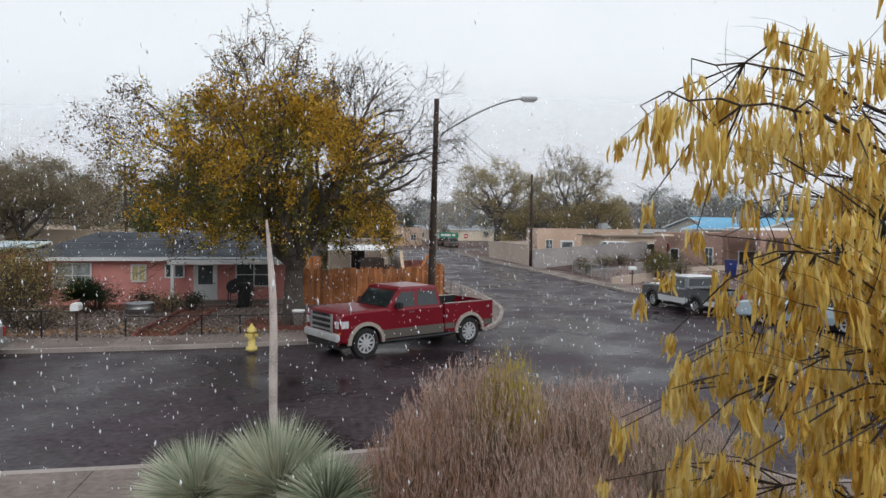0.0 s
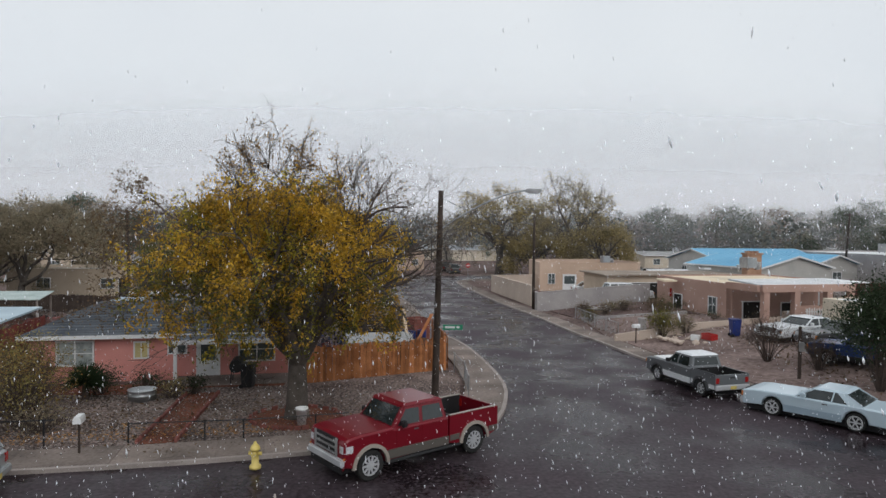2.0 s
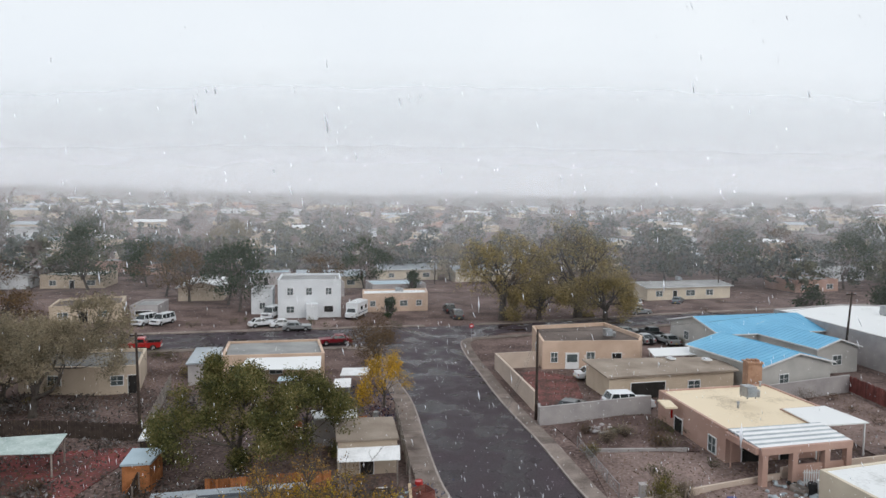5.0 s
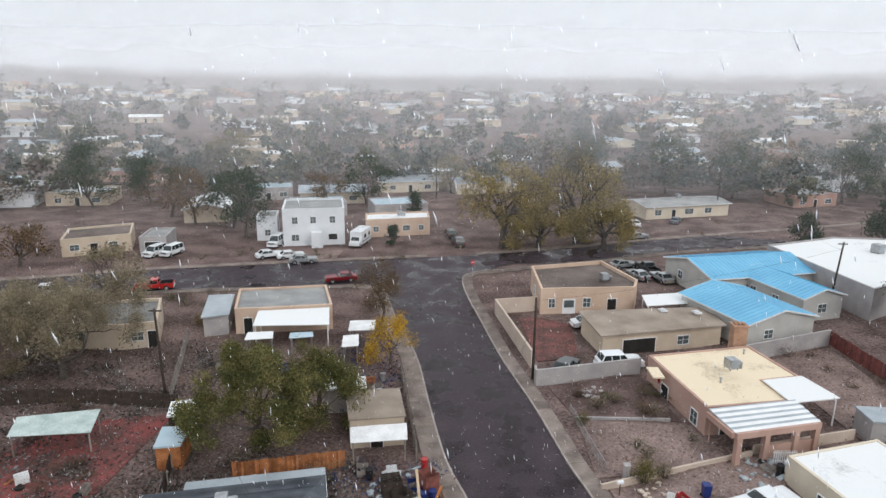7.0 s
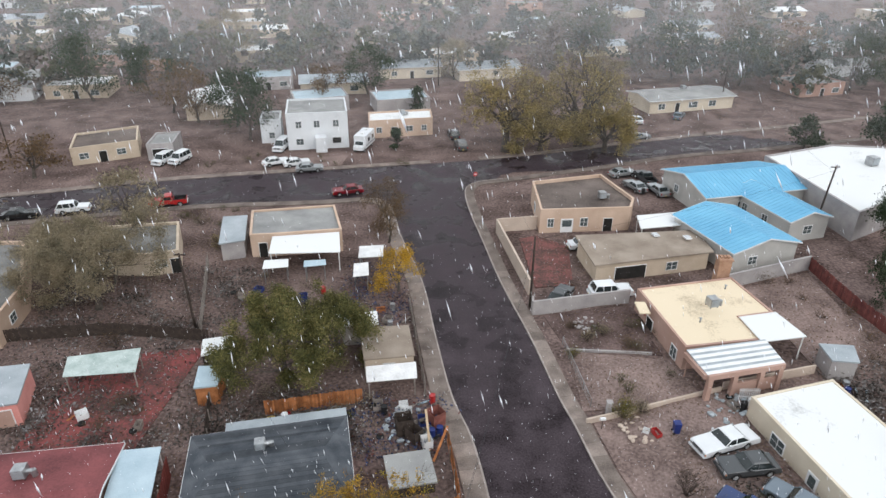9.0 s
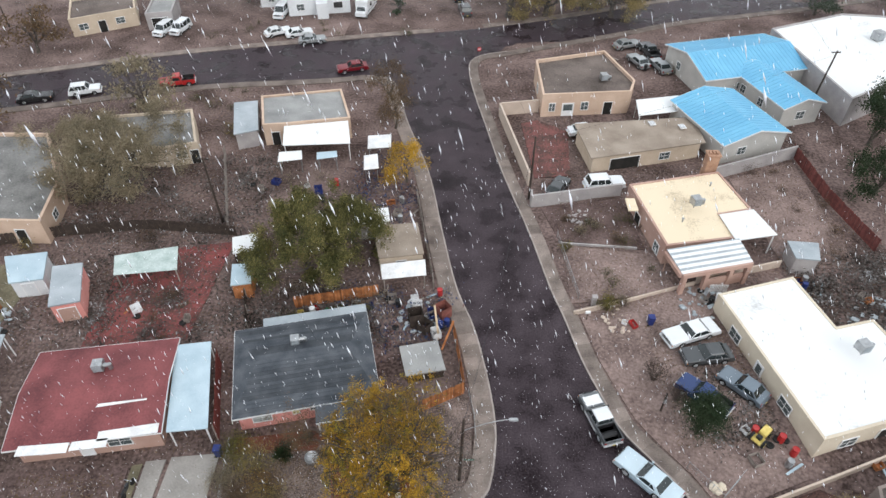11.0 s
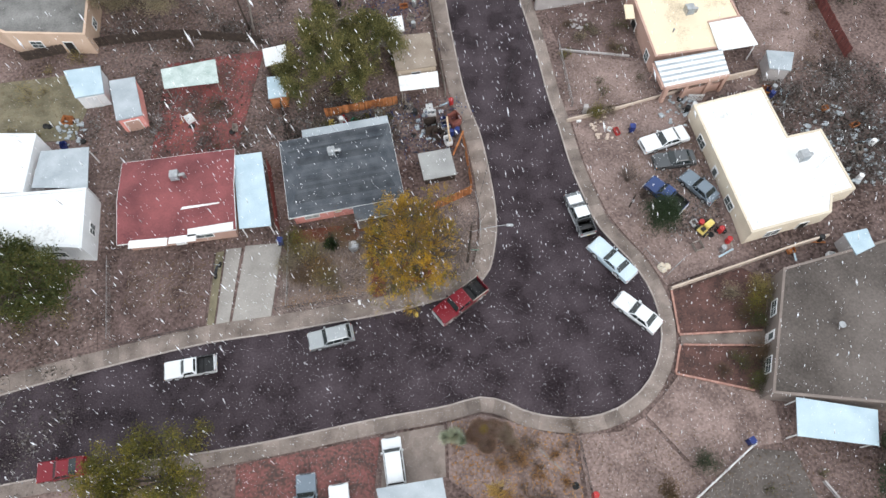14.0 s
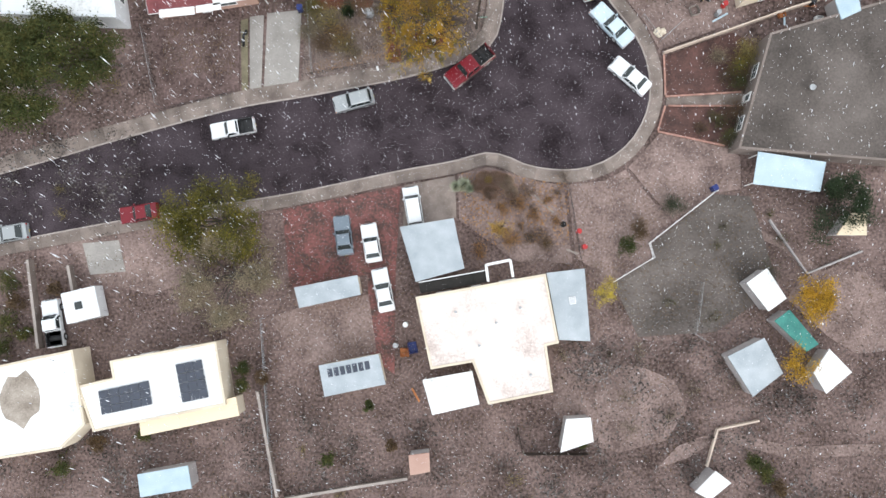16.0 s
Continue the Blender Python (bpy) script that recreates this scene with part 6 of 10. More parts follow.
vehicle("sedan", "large white vintage sedan in the dirt yard", "sedan", 22.1, 40.2, 200, WHITECAR, L=5.5, W=1.95, H=1.4, wb=3.0, pillars=(-0.3,), cab=(0.8, 0.15, -1.1, -1.6), group="cars in the dirt yard")
vehicle("sedan", "charcoal sedan in the dirt yard", "sedan", 22.9, 37.5, 188, CHARCOAL, L=4.6, pillars=(-0.3,), group="cars in the dirt yard")
vehicle("pickup_truck", "old blue pickup in the dirt yard", "pickup", 21.3, 32.9, 135, BLUECAR, L=4.8, W=1.8, H=1.65, hood=1.05, belt=1.08, deck=1.08, wb=2.9, r=0.34, cab=(0.9, 0.35, -0.5, -0.65), pickup=-0.7, clear=0.32, framed=True, group="cars in the dirt yard")
vehicle("sedan", "blue saloon beside the white-roofed house", "sedan", 25.1, 34.0, 132, GREYBLUE, L=4.3, pillars=(-0.3,), cab=(0.6, 0.05, -1.1, -1.6), group="cars in the dirt yard")
vehicle("pickup_truck", "bright red pickup on the cross street", "pickup", -43.4, 89.4, 197, REDCAR, L=5.4, W=1.9, H=1.75, hood=1.1, belt=1.12, deck=1.12, wb=3.4, r=0.36, cab=(1.0, 0.4, -0.6, -0.75), pickup=-0.8, clear=0.34, framed=True)
vehicle("suv", "white off-roader on the cross street", "car", -56.4, 86.6, 17, WHITECAR, L=4.5, W=1.8, H=1.7, hood=1.0, belt=1.05, deck=1.05, wb=2.6, cab=(0.75, 0.25, -1.75, -2.05), pillars=(-0.2, -1.1))
vehicle("sedan", "black car on the cross street", "sedan", -63.0, 84.4, 17, BLACKCAR, pillars=(-0.3,))
vehicle("sedan", "dark red car at the cross street's kerb", "sedan", -17.0, 94.6, 197, MAROON, pillars=(-0.3,))
for cx, cy, a, m_, lab in ((-31.5, 107.6, 30, WHITECAR, "white car parked before the white house"), (-27.7, 107.2, 22, WHITECAR, "white car parked before the white house"), (-25.0, 104.6, 12, SILVER, "silver car parked before the white house")):
    vehicle("sedan", lab, "sedan", cx, cy, a, m_, L=4.6, pillars=(-0.3,))
for cx, cy in ((-51.5, 108.0), (-48.8, 108.6)):
    vehicle("suv", "white van parked before the grey garage", "van", cx, cy, 255, WHITECAR, L=4.6, W=1.85, H=1.9, hood=1.05, belt=1.08, deck=1.08, wb=2.8, cab=(1.3, 0.8, -2.0, -2.15), pillars=(0.1, -0.9))
vehicle("suv", "white van beside the white house", "van", -32.4, 116.0, 262, WHITECAR, L=5.0, W=1.9, H=2.1, hood=1.1, belt=1.15, deck=1.15, wb=3.0, cab=(1.5, 0.9, -2.2, -2.3), pillars=(0.2, -0.9))
for cx, cy, m_ in ((-0.2, 124.0, BLACKCAR), (1.2, 117.6, CHARCOAL)):
    vehicle("suv", "dark off-roader parked in the lane", "car", cx, cy, 100, m_, L=4.7, W=1.85, H=1.75, hood=1.05, belt=1.08, deck=1.08, wb=2.8, cab=(0.8, 0.3, -1.8, -2.1), pillars=(-0.2, -1.1), z=0.02)
vehicle("sedan", "pale old saloon behind the tan house", "sedan", 17.4, 76.6, 10, WHITECAR, L=5.0, pillars=(-0.3,), z=0.0)
vehicle("suv", "white off-roader inside the block wall", "car", 17.8, 64.2, 8, WHITECAR, L=4.9, W=1.85, H=1.75, hood=1.05, belt=1.08, deck=1.08, wb=2.8, cab=(0.8, 0.3, -1.9, -2.2), pillars=(-0.2, -1.1), z=0.0)
vehicle("sedan", "dark car inside the block wall", "sedan", 12.0, 63.4, 60, CHARCOAL, L=4.2, pillars=(-0.3,), z=0.0)
for cx, cy, a, m_ in ((38.8, 136.2, 100, WHITECAR), (36.4, 124.2, 20, SILVER), (49.0, 139.4, 60, GREYBLUE)):
    vehicle("sedan", "car parked across the cross street", "sedan", cx, cy, a, m_, L=4.6, pillars=(-0.3,), z=0.0)
vehicle("pickup_truck", "dark green pickup beside the blue-roofed house", "pickup", 31.6, 101.0, 100, CHARCOAL, L=5.4, W=1.9, H=1.75, hood=1.1, belt=1.12, deck=1.12, wb=3.4, r=0.36, cab=(1.0, 0.4, -0.6, -0.75), pickup=-0.8, clear=0.34, z=0.0)
for cx, cy, a in ((29.0, 97.5, 110), (32.2, 95.8, 105), (28.4, 103.6, 20)):
    vehicle("sedan", "snow-dusted car beside the blue-roofed house", "sedan", cx, cy, a, SILVER, L=4.6, pillars=(-0.3,), z=0.0)


def motorhome(x, y, rz, label, L=6.5, name="motorhome"):
    """A boxy motorhome: coach body, cab nose, windows, door, roof boxes, wheels."""
    root = thing(name, label, "motorhome", x, y, 0.0, rz)
    bm = bmesh.new()
    box(bm, -L / 2, L / 2 - 1.1, -1.15, 1.15, 0.5, 2.95, 0.06)
    part("coach_body", bm, WHITECAR, root)
    bm = bmesh.new()
    prof = [(L / 2 - 1.09, 0.45), (L / 2, 0.5), (L / 2, 1.15), (L / 2 - 0.7, 1.3), (L / 2 - 1.0, 2.0), (L / 2 - 1.09, 2.0)]
    body_shell(bm, prof, 1.95, 0.05)
    part("cab", bm, WHITECAR, root)
    bm = bmesh.new()
    P = [(L / 2 - 0.68, 1.33), (L / 2 - 0.95, 1.95)]
    vs = [bm.verts.new((P[0][0], -0.8, P[0][1])), bm.verts.new((P[0][0], 0.8, P[0][1])), bm.verts.new((P[1][0], 0.7, P[1][1])), bm.verts.new((P[1][0], -0.7, P[1][1]))]
    up = [bm.verts.new(v.co + Vector((0.03, 0, 0.015))) for v in vs]
    bm.faces.new(up)
    for i in range(4):
        bm.faces.new((vs[i], vs[(i + 1) % 4], up[(i + 1) % 4], up[i]))
    part("windscreen", bm, GLASS, root)
    for s in (-1, 1):
        for wx in (-L / 2 + 1.2, 0.2):
            bm = bmesh.new()
            box(bm, wx - 0.5, wx + 0.5, s * 1.15 - 0.01, s * 1.15 + 0.012, 1.5, 2.2)
            part("window", bm, GLASS, root)
        bm = bmesh.new()
        box(bm, -L / 2 + 0.1, L / 2 - 1.2, s * 1.15 - 0.008, s * 1.15 + 0.01, 0.95, 1.15)
        part("stripe", bm, GREYBLUE, root)
        wheel(root, L / 2 - 0.9, s * 0.9, 0.36, 0.22)
        wheel(root, -L / 2 + 1.6, s * 0.98, 0.36, 0.22)
    for bx in (-L / 2 + 1.2, 0.6):
        bm = bmesh.new()
        box(bm, bx - 0.35, bx + 0.35, -0.35, 0.35, 2.952, 3.15, 0.05)
        part("roof_unit", bm, WHITEPAINT, root)
    return root


motorhome(-17.2, 117.4, 258, "white motorhome beside the white house")
trailer = thing("box_trailer", "white box trailer with a roof hatch", "trailer", -43.2, -6.6, 0, 14)
bm = bmesh.new()
box(bm, -1.9, 1.9, -1.7, 1.7, 0.55, 2.3, 0.05)
part("body", bm, WHITECAR, trailer)
bm = bmesh.new()
box(bm, -0.6, 0.2, -0.4, 0.4, 2.302, 2.42, 0.03)
part("hatch", bm, GLASS, trailer)
bm = bmesh.new()
for s in (-1, 1):
    tube(bm, (1.9, s * 1.2, 0.5), (2.4, s * 1.2, 2.3), 0.04)
    tube(bm, (-1.9, s * 1.2, 0.5), (-2.7, 0, 0.5), 0.05)
part("ladder_rack", bm, GALV, trailer)
for s in (-1, 1):
    wheel(trailer, -0.3, s * 1.5, 0.36, 0.22)

# ---------------- plants ----------------
def tubes_mesh(segs, name, material, n_of):
    """Many tapered limbs in one mesh: segs are (p0, p1, r0, r1)."""
    V, F = [], []
    for p0, p1, r0, r1 in segs:
        d = p1 - p0
        if d.length < 1e-5:
            continue
        d.normalize()
        a = d.orthogonal().normalized()
        b = d.cross(a)
        n = n_of(r0)
        k0 = len(V)
        for p, r in ((p0, r0), (p1, r1)):
            for k in range(n):
                t = k * math.tau / n
                V.append(p + (a * math.cos(t) + b * math.sin(t)) * r)
        for k in range(n):
            F.append((k0 + k, k0 + (k + 1) % n, k0 + n + (k + 1) % n, k0 + n + k))
    me = mesh_of(name, V, F, material)
    for p in me.polygons:
        p.use_smooth = True
    return me


def grow(rng, height, spread, trunk_r, trunk_h, levels=4, kids=4, lean=0.15, droop=0.0, first=5, out=0.9, wiggle=0.22):
    """A branching skeleton: limbs and twig ends. Limbs leave the trunk's head, bend and fork."""
    segs, tips = [], []

    def limb(p, d, length, r, level):
        steps = 4 if level < 2 else 3
        q = p
        pts = []
        for i in range(steps):
            d = (d + Vector(rng.normal(0, wiggle, 3)) + Vector((0, 0, 0.10 if level < 2 else -droop * (level - 1) * 0.3))).normalized()
            e = q + d * length / steps
            r1 = r * (1 - 0.16)
            segs.append((q, e, r, r1))
            pts.append((e, d, r1))
            q, r = e, r1
        if level >= levels:
            tips.append(q)
            tips.append(pts[len(pts) // 2][0])
            return
        n = kids if level > 0 else kids + 1
        for k in range(n):
            e, dd, rr = pts[-1] if k == 0 else pts[rng.integers(1, len(pts))]
            side = Vector(rng.normal(0, 1, 3))
            side -= side.dot(dd) * dd
            side.normalize()
            nd = (dd * (0.75 if k else 1.0) + side * rng.uniform(0.55, 1.0) * (1 if k else 0.35)).normalized()
            limb(e, nd, length * rng.uniform(0.58, 0.8), rr * (0.62 if k else 0.8), level + 1)

    base = Vector((0, 0, -0.1))
    q = base
    d = Vector((rng.normal(0, lean), rng.normal(0, lean), 1)).normalized()
    r = trunk_r * 1.25
    for i in range(4):
        e = q + d * trunk_h / 4
        segs.append((q, e, r, r * 0.9 if i else trunk_r))
        r = r * 0.9 if i else trunk_r
        q = e
    crown = height - trunk_h
    for k in range(first):
        a = k * math.tau / first + rng.uniform(-0.4, 0.4)
        up = rng.uniform(0.45, 1.2) if k else 2.5
        nd = Vector((math.cos(a) * out * spread / crown, math.sin(a) * out * spread / crown, up)).normalized()
        limb(q - Vector((0, 0, rng.uniform(0, trunk_h * 0.25))), nd, crown * 0.42, trunk_r * rng.uniform(0.5, 0.7), 1)
    # fit the skeleton to its height and spread
    P = np.array([t[:] for t in tips])
    top = P[:, 2].max()
    wide = np.percentile(np.hypot(P[:, 0], P[:, 1]), 95)
    sz, sx = (height - trunk_h) / max(top - trunk_h, 0.1), spread / max(wide, 0.1)

    def fit(v):
        z = trunk_h + (v.z - trunk_h) * sz if v.z > trunk_h else v.z
        k = min(1.0, max(0.0, v.z / trunk_h)) ** 2
        s = 1 + (sx - 1) * k
        return Vector((v.x * s, v.y * s, z))
    segs = [(fit(a), fit(b), r0, r1) for a, b, r0, r1 in segs]
    return segs, [fit(t) for t in tips]


def lumps(p):
    """A slow wave through the crown that gathers its leaves into bunches."""
    return math.sin(p.x * 1.7 + 0.6 * p.z) + math.sin(p.y * 1.9 - 0.8 * p.z + 1.0) + math.sin(p.z * 2.3 + p.x * 0.9 + 2.0)


def leaves_at(tips, rng, per, cluster, keep=None, droop=0.0, reach=0.0):
    out = []
    for t in tips:
        w = lumps(t * (6.0 / reach)) if reach else 1.0
        n = int(per * (1 if keep is None else keep(t)) * (1.35 if w > 0.3 else 0.9 if w > -0.7 else 0.3))
        if n <= 0:
            continue
        o = rng.normal(0, cluster, (n, 3))
        if droop:
            o[:, 2] -= np.abs(rng.normal(0, droop, n))
        out.append(np.array(t[:]) + o)
    C = np.concatenate(out) if out else np.zeros((1, 3))
    C[:, 2] = np.maximum(C[:, 2], 0.4)
    return C


def tree(name, label, x, y, seed, height, spread, trunk_r, trunk_h, leaf, per, size, cluster, levels=4, kids=3, keep=None, droop=0.0, group="trees", first=5, wood=BARK, twig_droop=0.0, z=0.0, lean=0.15):
    rng = np.random.default_rng(seed)
    segs, tips = grow(rng, height, spread, trunk_r, trunk_h, levels, kids, lean, droop=twig_droop, first=first)
    root = thing(name, label, "tree", x, y, z, 0, group)
    thin = 0.0016 * height
    segs = [(a, b, max(r0, thin), max(r1, thin * 0.8)) for a, b, r0, r1 in segs]
    t = new("trunk", tubes_mesh(segs, "trunk", wood, lambda r: 8 if r > 0.12 else 5 if r > 0.03 else 3))
    t.parent = root
    cr = new("crown", leaf_quads(leaves_at(tips, rng, per, cluster * 0.8, keep, droop, spread), size, rng, "crown", leaf))
    cr.parent = root
    return root, tips, rng


WEEDLEAF = leafy("straw_olive_leaves", [(0.13, 0.11, 0.04), (0.27, 0.22, 0.075), (0.42, 0.33, 0.13)])
RUSTLEAF = leafy("rust_leaves", [(0.07, 0.045, 0.026), (0.17, 0.1, 0.042), (0.32, 0.19, 0.06), (0.46, 0.29, 0.08)])
SMOKEGREEN = leafy("smoky_olive_leaves", [(0.026, 0.033, 0.012), (0.06, 0.068, 0.025), (0.12, 0.118, 0.042), (0.22, 0.19, 0.075), (0.34, 0.275, 0.13)], light=0.2)
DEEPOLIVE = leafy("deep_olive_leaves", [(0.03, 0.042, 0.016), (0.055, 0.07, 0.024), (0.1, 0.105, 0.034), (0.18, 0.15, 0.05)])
# the big corner tree: bare twigs above and at its sides, gold in the middle, olive green skirts below
LIMEGOLD = leafy("yellow_green_leaves", [(0.09, 0.09, 0.02), (0.26, 0.22, 0.03), (0.48, 0.37, 0.045), (0.7, 0.52, 0.09)], light=0.45)
def corner_tree():
    rng = np.random.default_rng(11)
    root = thing("corner_tree", "large spreading elm turning gold with bare outer twigs", "tree", -5.6, 24.2, 0, 0, "trees")
    segs, tips = grow(rng, 11.5, 6.2, 0.42, 2.7, 6, 3, 0.02, first=11, wiggle=0.24)
    def sway(v):
        return v + Vector((1.5 * max(0.0, (v.z - 3.2) / 8.3) ** 1.5, 0, 0))
    segs = [(sway(a), sway(b), max(r0, 0.009), max(r1, 0.007)) for a, b, r0, r1 in segs]
    tips = [sway(t) for t in tips]
    piles = {"gold": [], "lime": [], "olive": [], "deep": [], "rust": []}
    ends = [(a, b) for a, b, r0, r1 in segs if r1 < 0.028 and b.z > 3.0]
    for a, b in ends:
        m = (a + b) / 2
        far = math.hypot(m.x + 0.5, m.y)
        full = 1.0
        if m.z > 9.6:
            full = 0.34
        elif m.z > 8.3:
            full = 0.6
        if m.x > 4.1:
            full *= 0.06
        elif m.x > 1.6 and m.z > 7.8:
            full *= 0.2
        elif m.x > 2.6:
            full *= 0.6
        if m.x < -5.0:
            full *= 0.35
        w = lumps(m)
        full *= 1.25 if w > 0.4 else 0.7 if w > -0.7 else 0.25
        k = int(full * 8 * rng.uniform(0.6, 1.4))
        if m.z > 9.2 or m.x < -5.0:
            kind = "rust"
        # leaves inside the crown get a darker olive for the shade there
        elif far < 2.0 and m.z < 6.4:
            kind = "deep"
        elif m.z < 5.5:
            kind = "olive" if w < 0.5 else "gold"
        else:
            kind = "gold" if w > -0.2 else "lime"
        u = rng.uniform(-0.2, 1.5, (k, 1))
        P = np.array(a[:])[None] * (1 - u) + np.array(b[:])[None] * u + rng.normal(0, 0.085, (k, 3))
        P[:, 2] -= np.abs(rng.normal(0, 0.07, k))
        piles[kind].append(P)
    # side twigs that fill the crown's outline
    knots = np.array([b[:] for a, b, r0, r1 in segs if r1 > 0.014 and b.z > 3.2])
    for i in range(640):
        v = rng.normal(0, 1, 3)
        v *= rng.uniform(0.25, 1) ** 0.45 / np.linalg.norm(v)
        if i < 520:
            T = np.array([-0.55, 0.0, 5.9]) + v * np.array([4.9, 4.9, 3.0])
        else:
            T = np.array([-0.3, 0.0, 8.6]) + v * np.array([3.6, 3.4, 2.4])
        if T[2] < 3.3 or (T[0] < -2 and T[2] < 4.4):
            continue
        j = int(np.argmin(((knots - T) ** 2).sum(1) + 3.0 * np.maximum(0, knots[:, 2] - T[2])))
        p, e = Vector(knots[j]), Vector(T)
        if (e - p).length > 2.6:
            p = e + (p - e).normalized() * 2.6
        m = p.lerp(e, 0.55) + Vector((0, 0, 0.18 * (e - p).length)) + Vector(rng.normal(0, 0.1, 3))
        segs += [(p, m, 0.02, 0.015), (m, e, 0.015, 0.008)]
        w = lumps(e)
        if w < -1.1 and rng.uniform() < 0.6:
            continue
        if e.z > 9.0:
            kind, n = "rust", 34
        elif e.z > 8.0:
            kind, n = "gold" if w > 0.2 else "rust", 42
        elif e.z < 5.5:
            kind, n = "olive" if w < 0.5 else "gold", 48
        else:
            kind, n = "gold" if w > -0.3 else "lime", 48
        if e.x > 1.8 and e.z > 7.2:
            n = n // 3
        for j in range(4):
            a = m.lerp(e, rng.uniform(0.1, 1.0))
            q = a + Vector(rng.normal(0, 0.3, 3)) + Vector((0, 0, -0.05 if kind != "rust" else 0.2))
            segs.append((a, q, 0.009, 0.006))
            u = rng.uniform(0, 1.2, (n // 4, 1))
            piles[kind].append(np.array(a[:])[None] * (1 - u) + np.array(q[:])[None] * u + rng.normal(0, 0.09, (n // 4, 3)))
    # drooping strands under the crown
    low = [t for t in tips if 3.4 < t.z < 6.2 and math.hypot(t.x + 0.5, t.y) < 5.0 and t.x < 3.3]
    for i in range(150):
        t = low[rng.integers(len(low))] if low else Vector((0, 0, 5))
        if t.x < -1.6 and t.z < 4.9:
            continue
        ln = min(rng.uniform(0.7, 2.3), t.z - 2.6)
        p, d = t.copy(), Vector((rng.normal(0, 0.25), rng.normal(0, 0.25), -1)).normalized()
        for j in range(3):
            q = p + d * ln / 3
            segs.append((p, q, 0.009, 0.007))
            P = np.array(p[:])[None] + np.array((q - p)[:])[None] * rng.uniform(0, 1, (26, 1)) + rng.normal(0, 0.1, (26, 3))
            piles["olive" if rng.uniform() < 0.62 else "gold" if rng.uniform() < 0.5 else "lime"].append(P)
            p, d = q, (d + Vector(rng.normal(0, 0.18, 3))).normalized()
    t = new("trunk", tubes_mesh(segs, "trunk", BARK, lambda r: 9 if r > 0.12 else 5 if r > 0.03 else 3))
    t.parent = root
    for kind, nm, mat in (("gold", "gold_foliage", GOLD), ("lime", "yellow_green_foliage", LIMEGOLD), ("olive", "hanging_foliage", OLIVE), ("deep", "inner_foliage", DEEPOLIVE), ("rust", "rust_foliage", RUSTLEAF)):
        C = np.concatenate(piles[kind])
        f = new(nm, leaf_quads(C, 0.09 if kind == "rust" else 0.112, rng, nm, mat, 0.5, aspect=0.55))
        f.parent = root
    return root, rng


main, rng = corner_tree()
# a dead limb reaching toward the street
dead_rng = np.random.default_rng(5)
dsegs = []
def deadlimb(p, d, ln, r, lv):
    q = p
    for i in range(4):
        d = (d + Vector(dead_rng.normal(0, 0.16, 3)) + Vector((0, 0, -0.07 if lv > 1 else 0.03))).normalized()
        e = q + d * ln / 4
        dsegs.append((q, e, r * 1.15, r * 0.94))
        r *= 0.82
        q = e
        if lv < 4 and i:
            s = Vector(dead_rng.normal(0, 1, 3))
            s.y *= 0.5
            deadlimb(e, (d + s * 0.5).normalized(), ln * 0.55, r * 0.6, lv + 1)
deadlimb(Vector((1.2, -0.5, 5.6)), Vector((0.9, -0.1, 0.4)), 3.0, 0.1, 1)
deadlimb(Vector((1.6, -0.4, 4.8)), Vector((1.0, 0.0, 0.15)), 3.2, 0.09, 1)
deadlimb(Vector((2.2, -0.4, 6.8)), Vector((0.35, 0.0, 1.0)), 2.4, 0.06, 2)
deadlimb(Vector((2.0, 0.2, 7.2)), Vector((0.7, 0.0, 0.6)), 2.6, 0.06, 2)
deadlimb(Vector((2.4, -0.6, 6.0)), Vector((1.0, 0.0, -0.1)), 2.4, 0.06, 2)
live = len(dsegs)
deadlimb(Vector((-1.4, 0, 5.0)), Vector((-1.0, 0.0, 0.2)), 4.6, 0.1, 1)
deadlimb(Vector((-1.4, -0.6, 4.5)), Vector((-1.0, -0.1, 0.1)), 4.4, 0.09, 1)
deadlimb(Vector((-1.8, 0.2, 5.8)), Vector((-1.0, 0.1, 0.16)), 4.2, 0.08, 1)
deadlimb(Vector((-2.4, -0.4, 6.4)), Vector((-0.9, 0.0, 0.2)), 3.4, 0.06, 1)
sc = []
for q, e, r0, r1 in dsegs[live:]:
    if r1 < 0.03 and e.x < -3.6:
        sc += [e + Vector(rng.normal(0, 0.16, 3)) for _ in range(rng.integers(0, 16))]
for q, e, r0, r1 in dsegs[:live]:
    if r1 < 0.02:
        sc += [e + Vector(rng.normal(0, 0.12, 3)) for _ in range(rng.integers(0, 3))]
bl = new("sparse_foliage", leaf_quads(sc, 0.1, rng, "sparse_foliage", BROWNLEAF, 0.3))
bl.parent = main
dl = new("dead_limb", tubes_mesh(dsegs, "dead_limb", TWIG, lambda r: 5 if r > 0.03 else 3))
dl.parent = main

# other trees of the neighbourhood
tree("yard_tree", "dense olive green tree in a back yard", -16.6, 49.0, 21, 8.8, 6.8, 0.3, 1.8, SMOKEGREEN, 210, 0.2, 0.42, kids=3, droop=0.3, lean=0.05)
tree("yard_tree", "dense olive green tree in a back yard", -11.6, 52.4, 22, 6.8, 4.2, 0.22, 1.6, SMOKEGREEN, 150, 0.18, 0.42, kids=3, droop=0.3)
tree("yard_tree", "sparse brown-green tree losing its leaves", -40.0, 60.4, 23, 10.2, 8.4, 0.36, 2.4, GREYGREEN, 58, 0.2, 0.5, kids=3, levels=5)
tree("yard_tree", "sparse brown-green tree losing its leaves", -46.0, 64.6, 24, 8.6, 6.6, 0.3, 2.2, GREYGREEN, 44, 0.2, 0.5, kids=3, levels=5)
tree("yard_tree", "small golden tree beside the street", -6.8, 65.0, 25, 5.4, 2.6, 0.16, 1.4, GOLD, 24, 0.18, 0.4, kids=3)
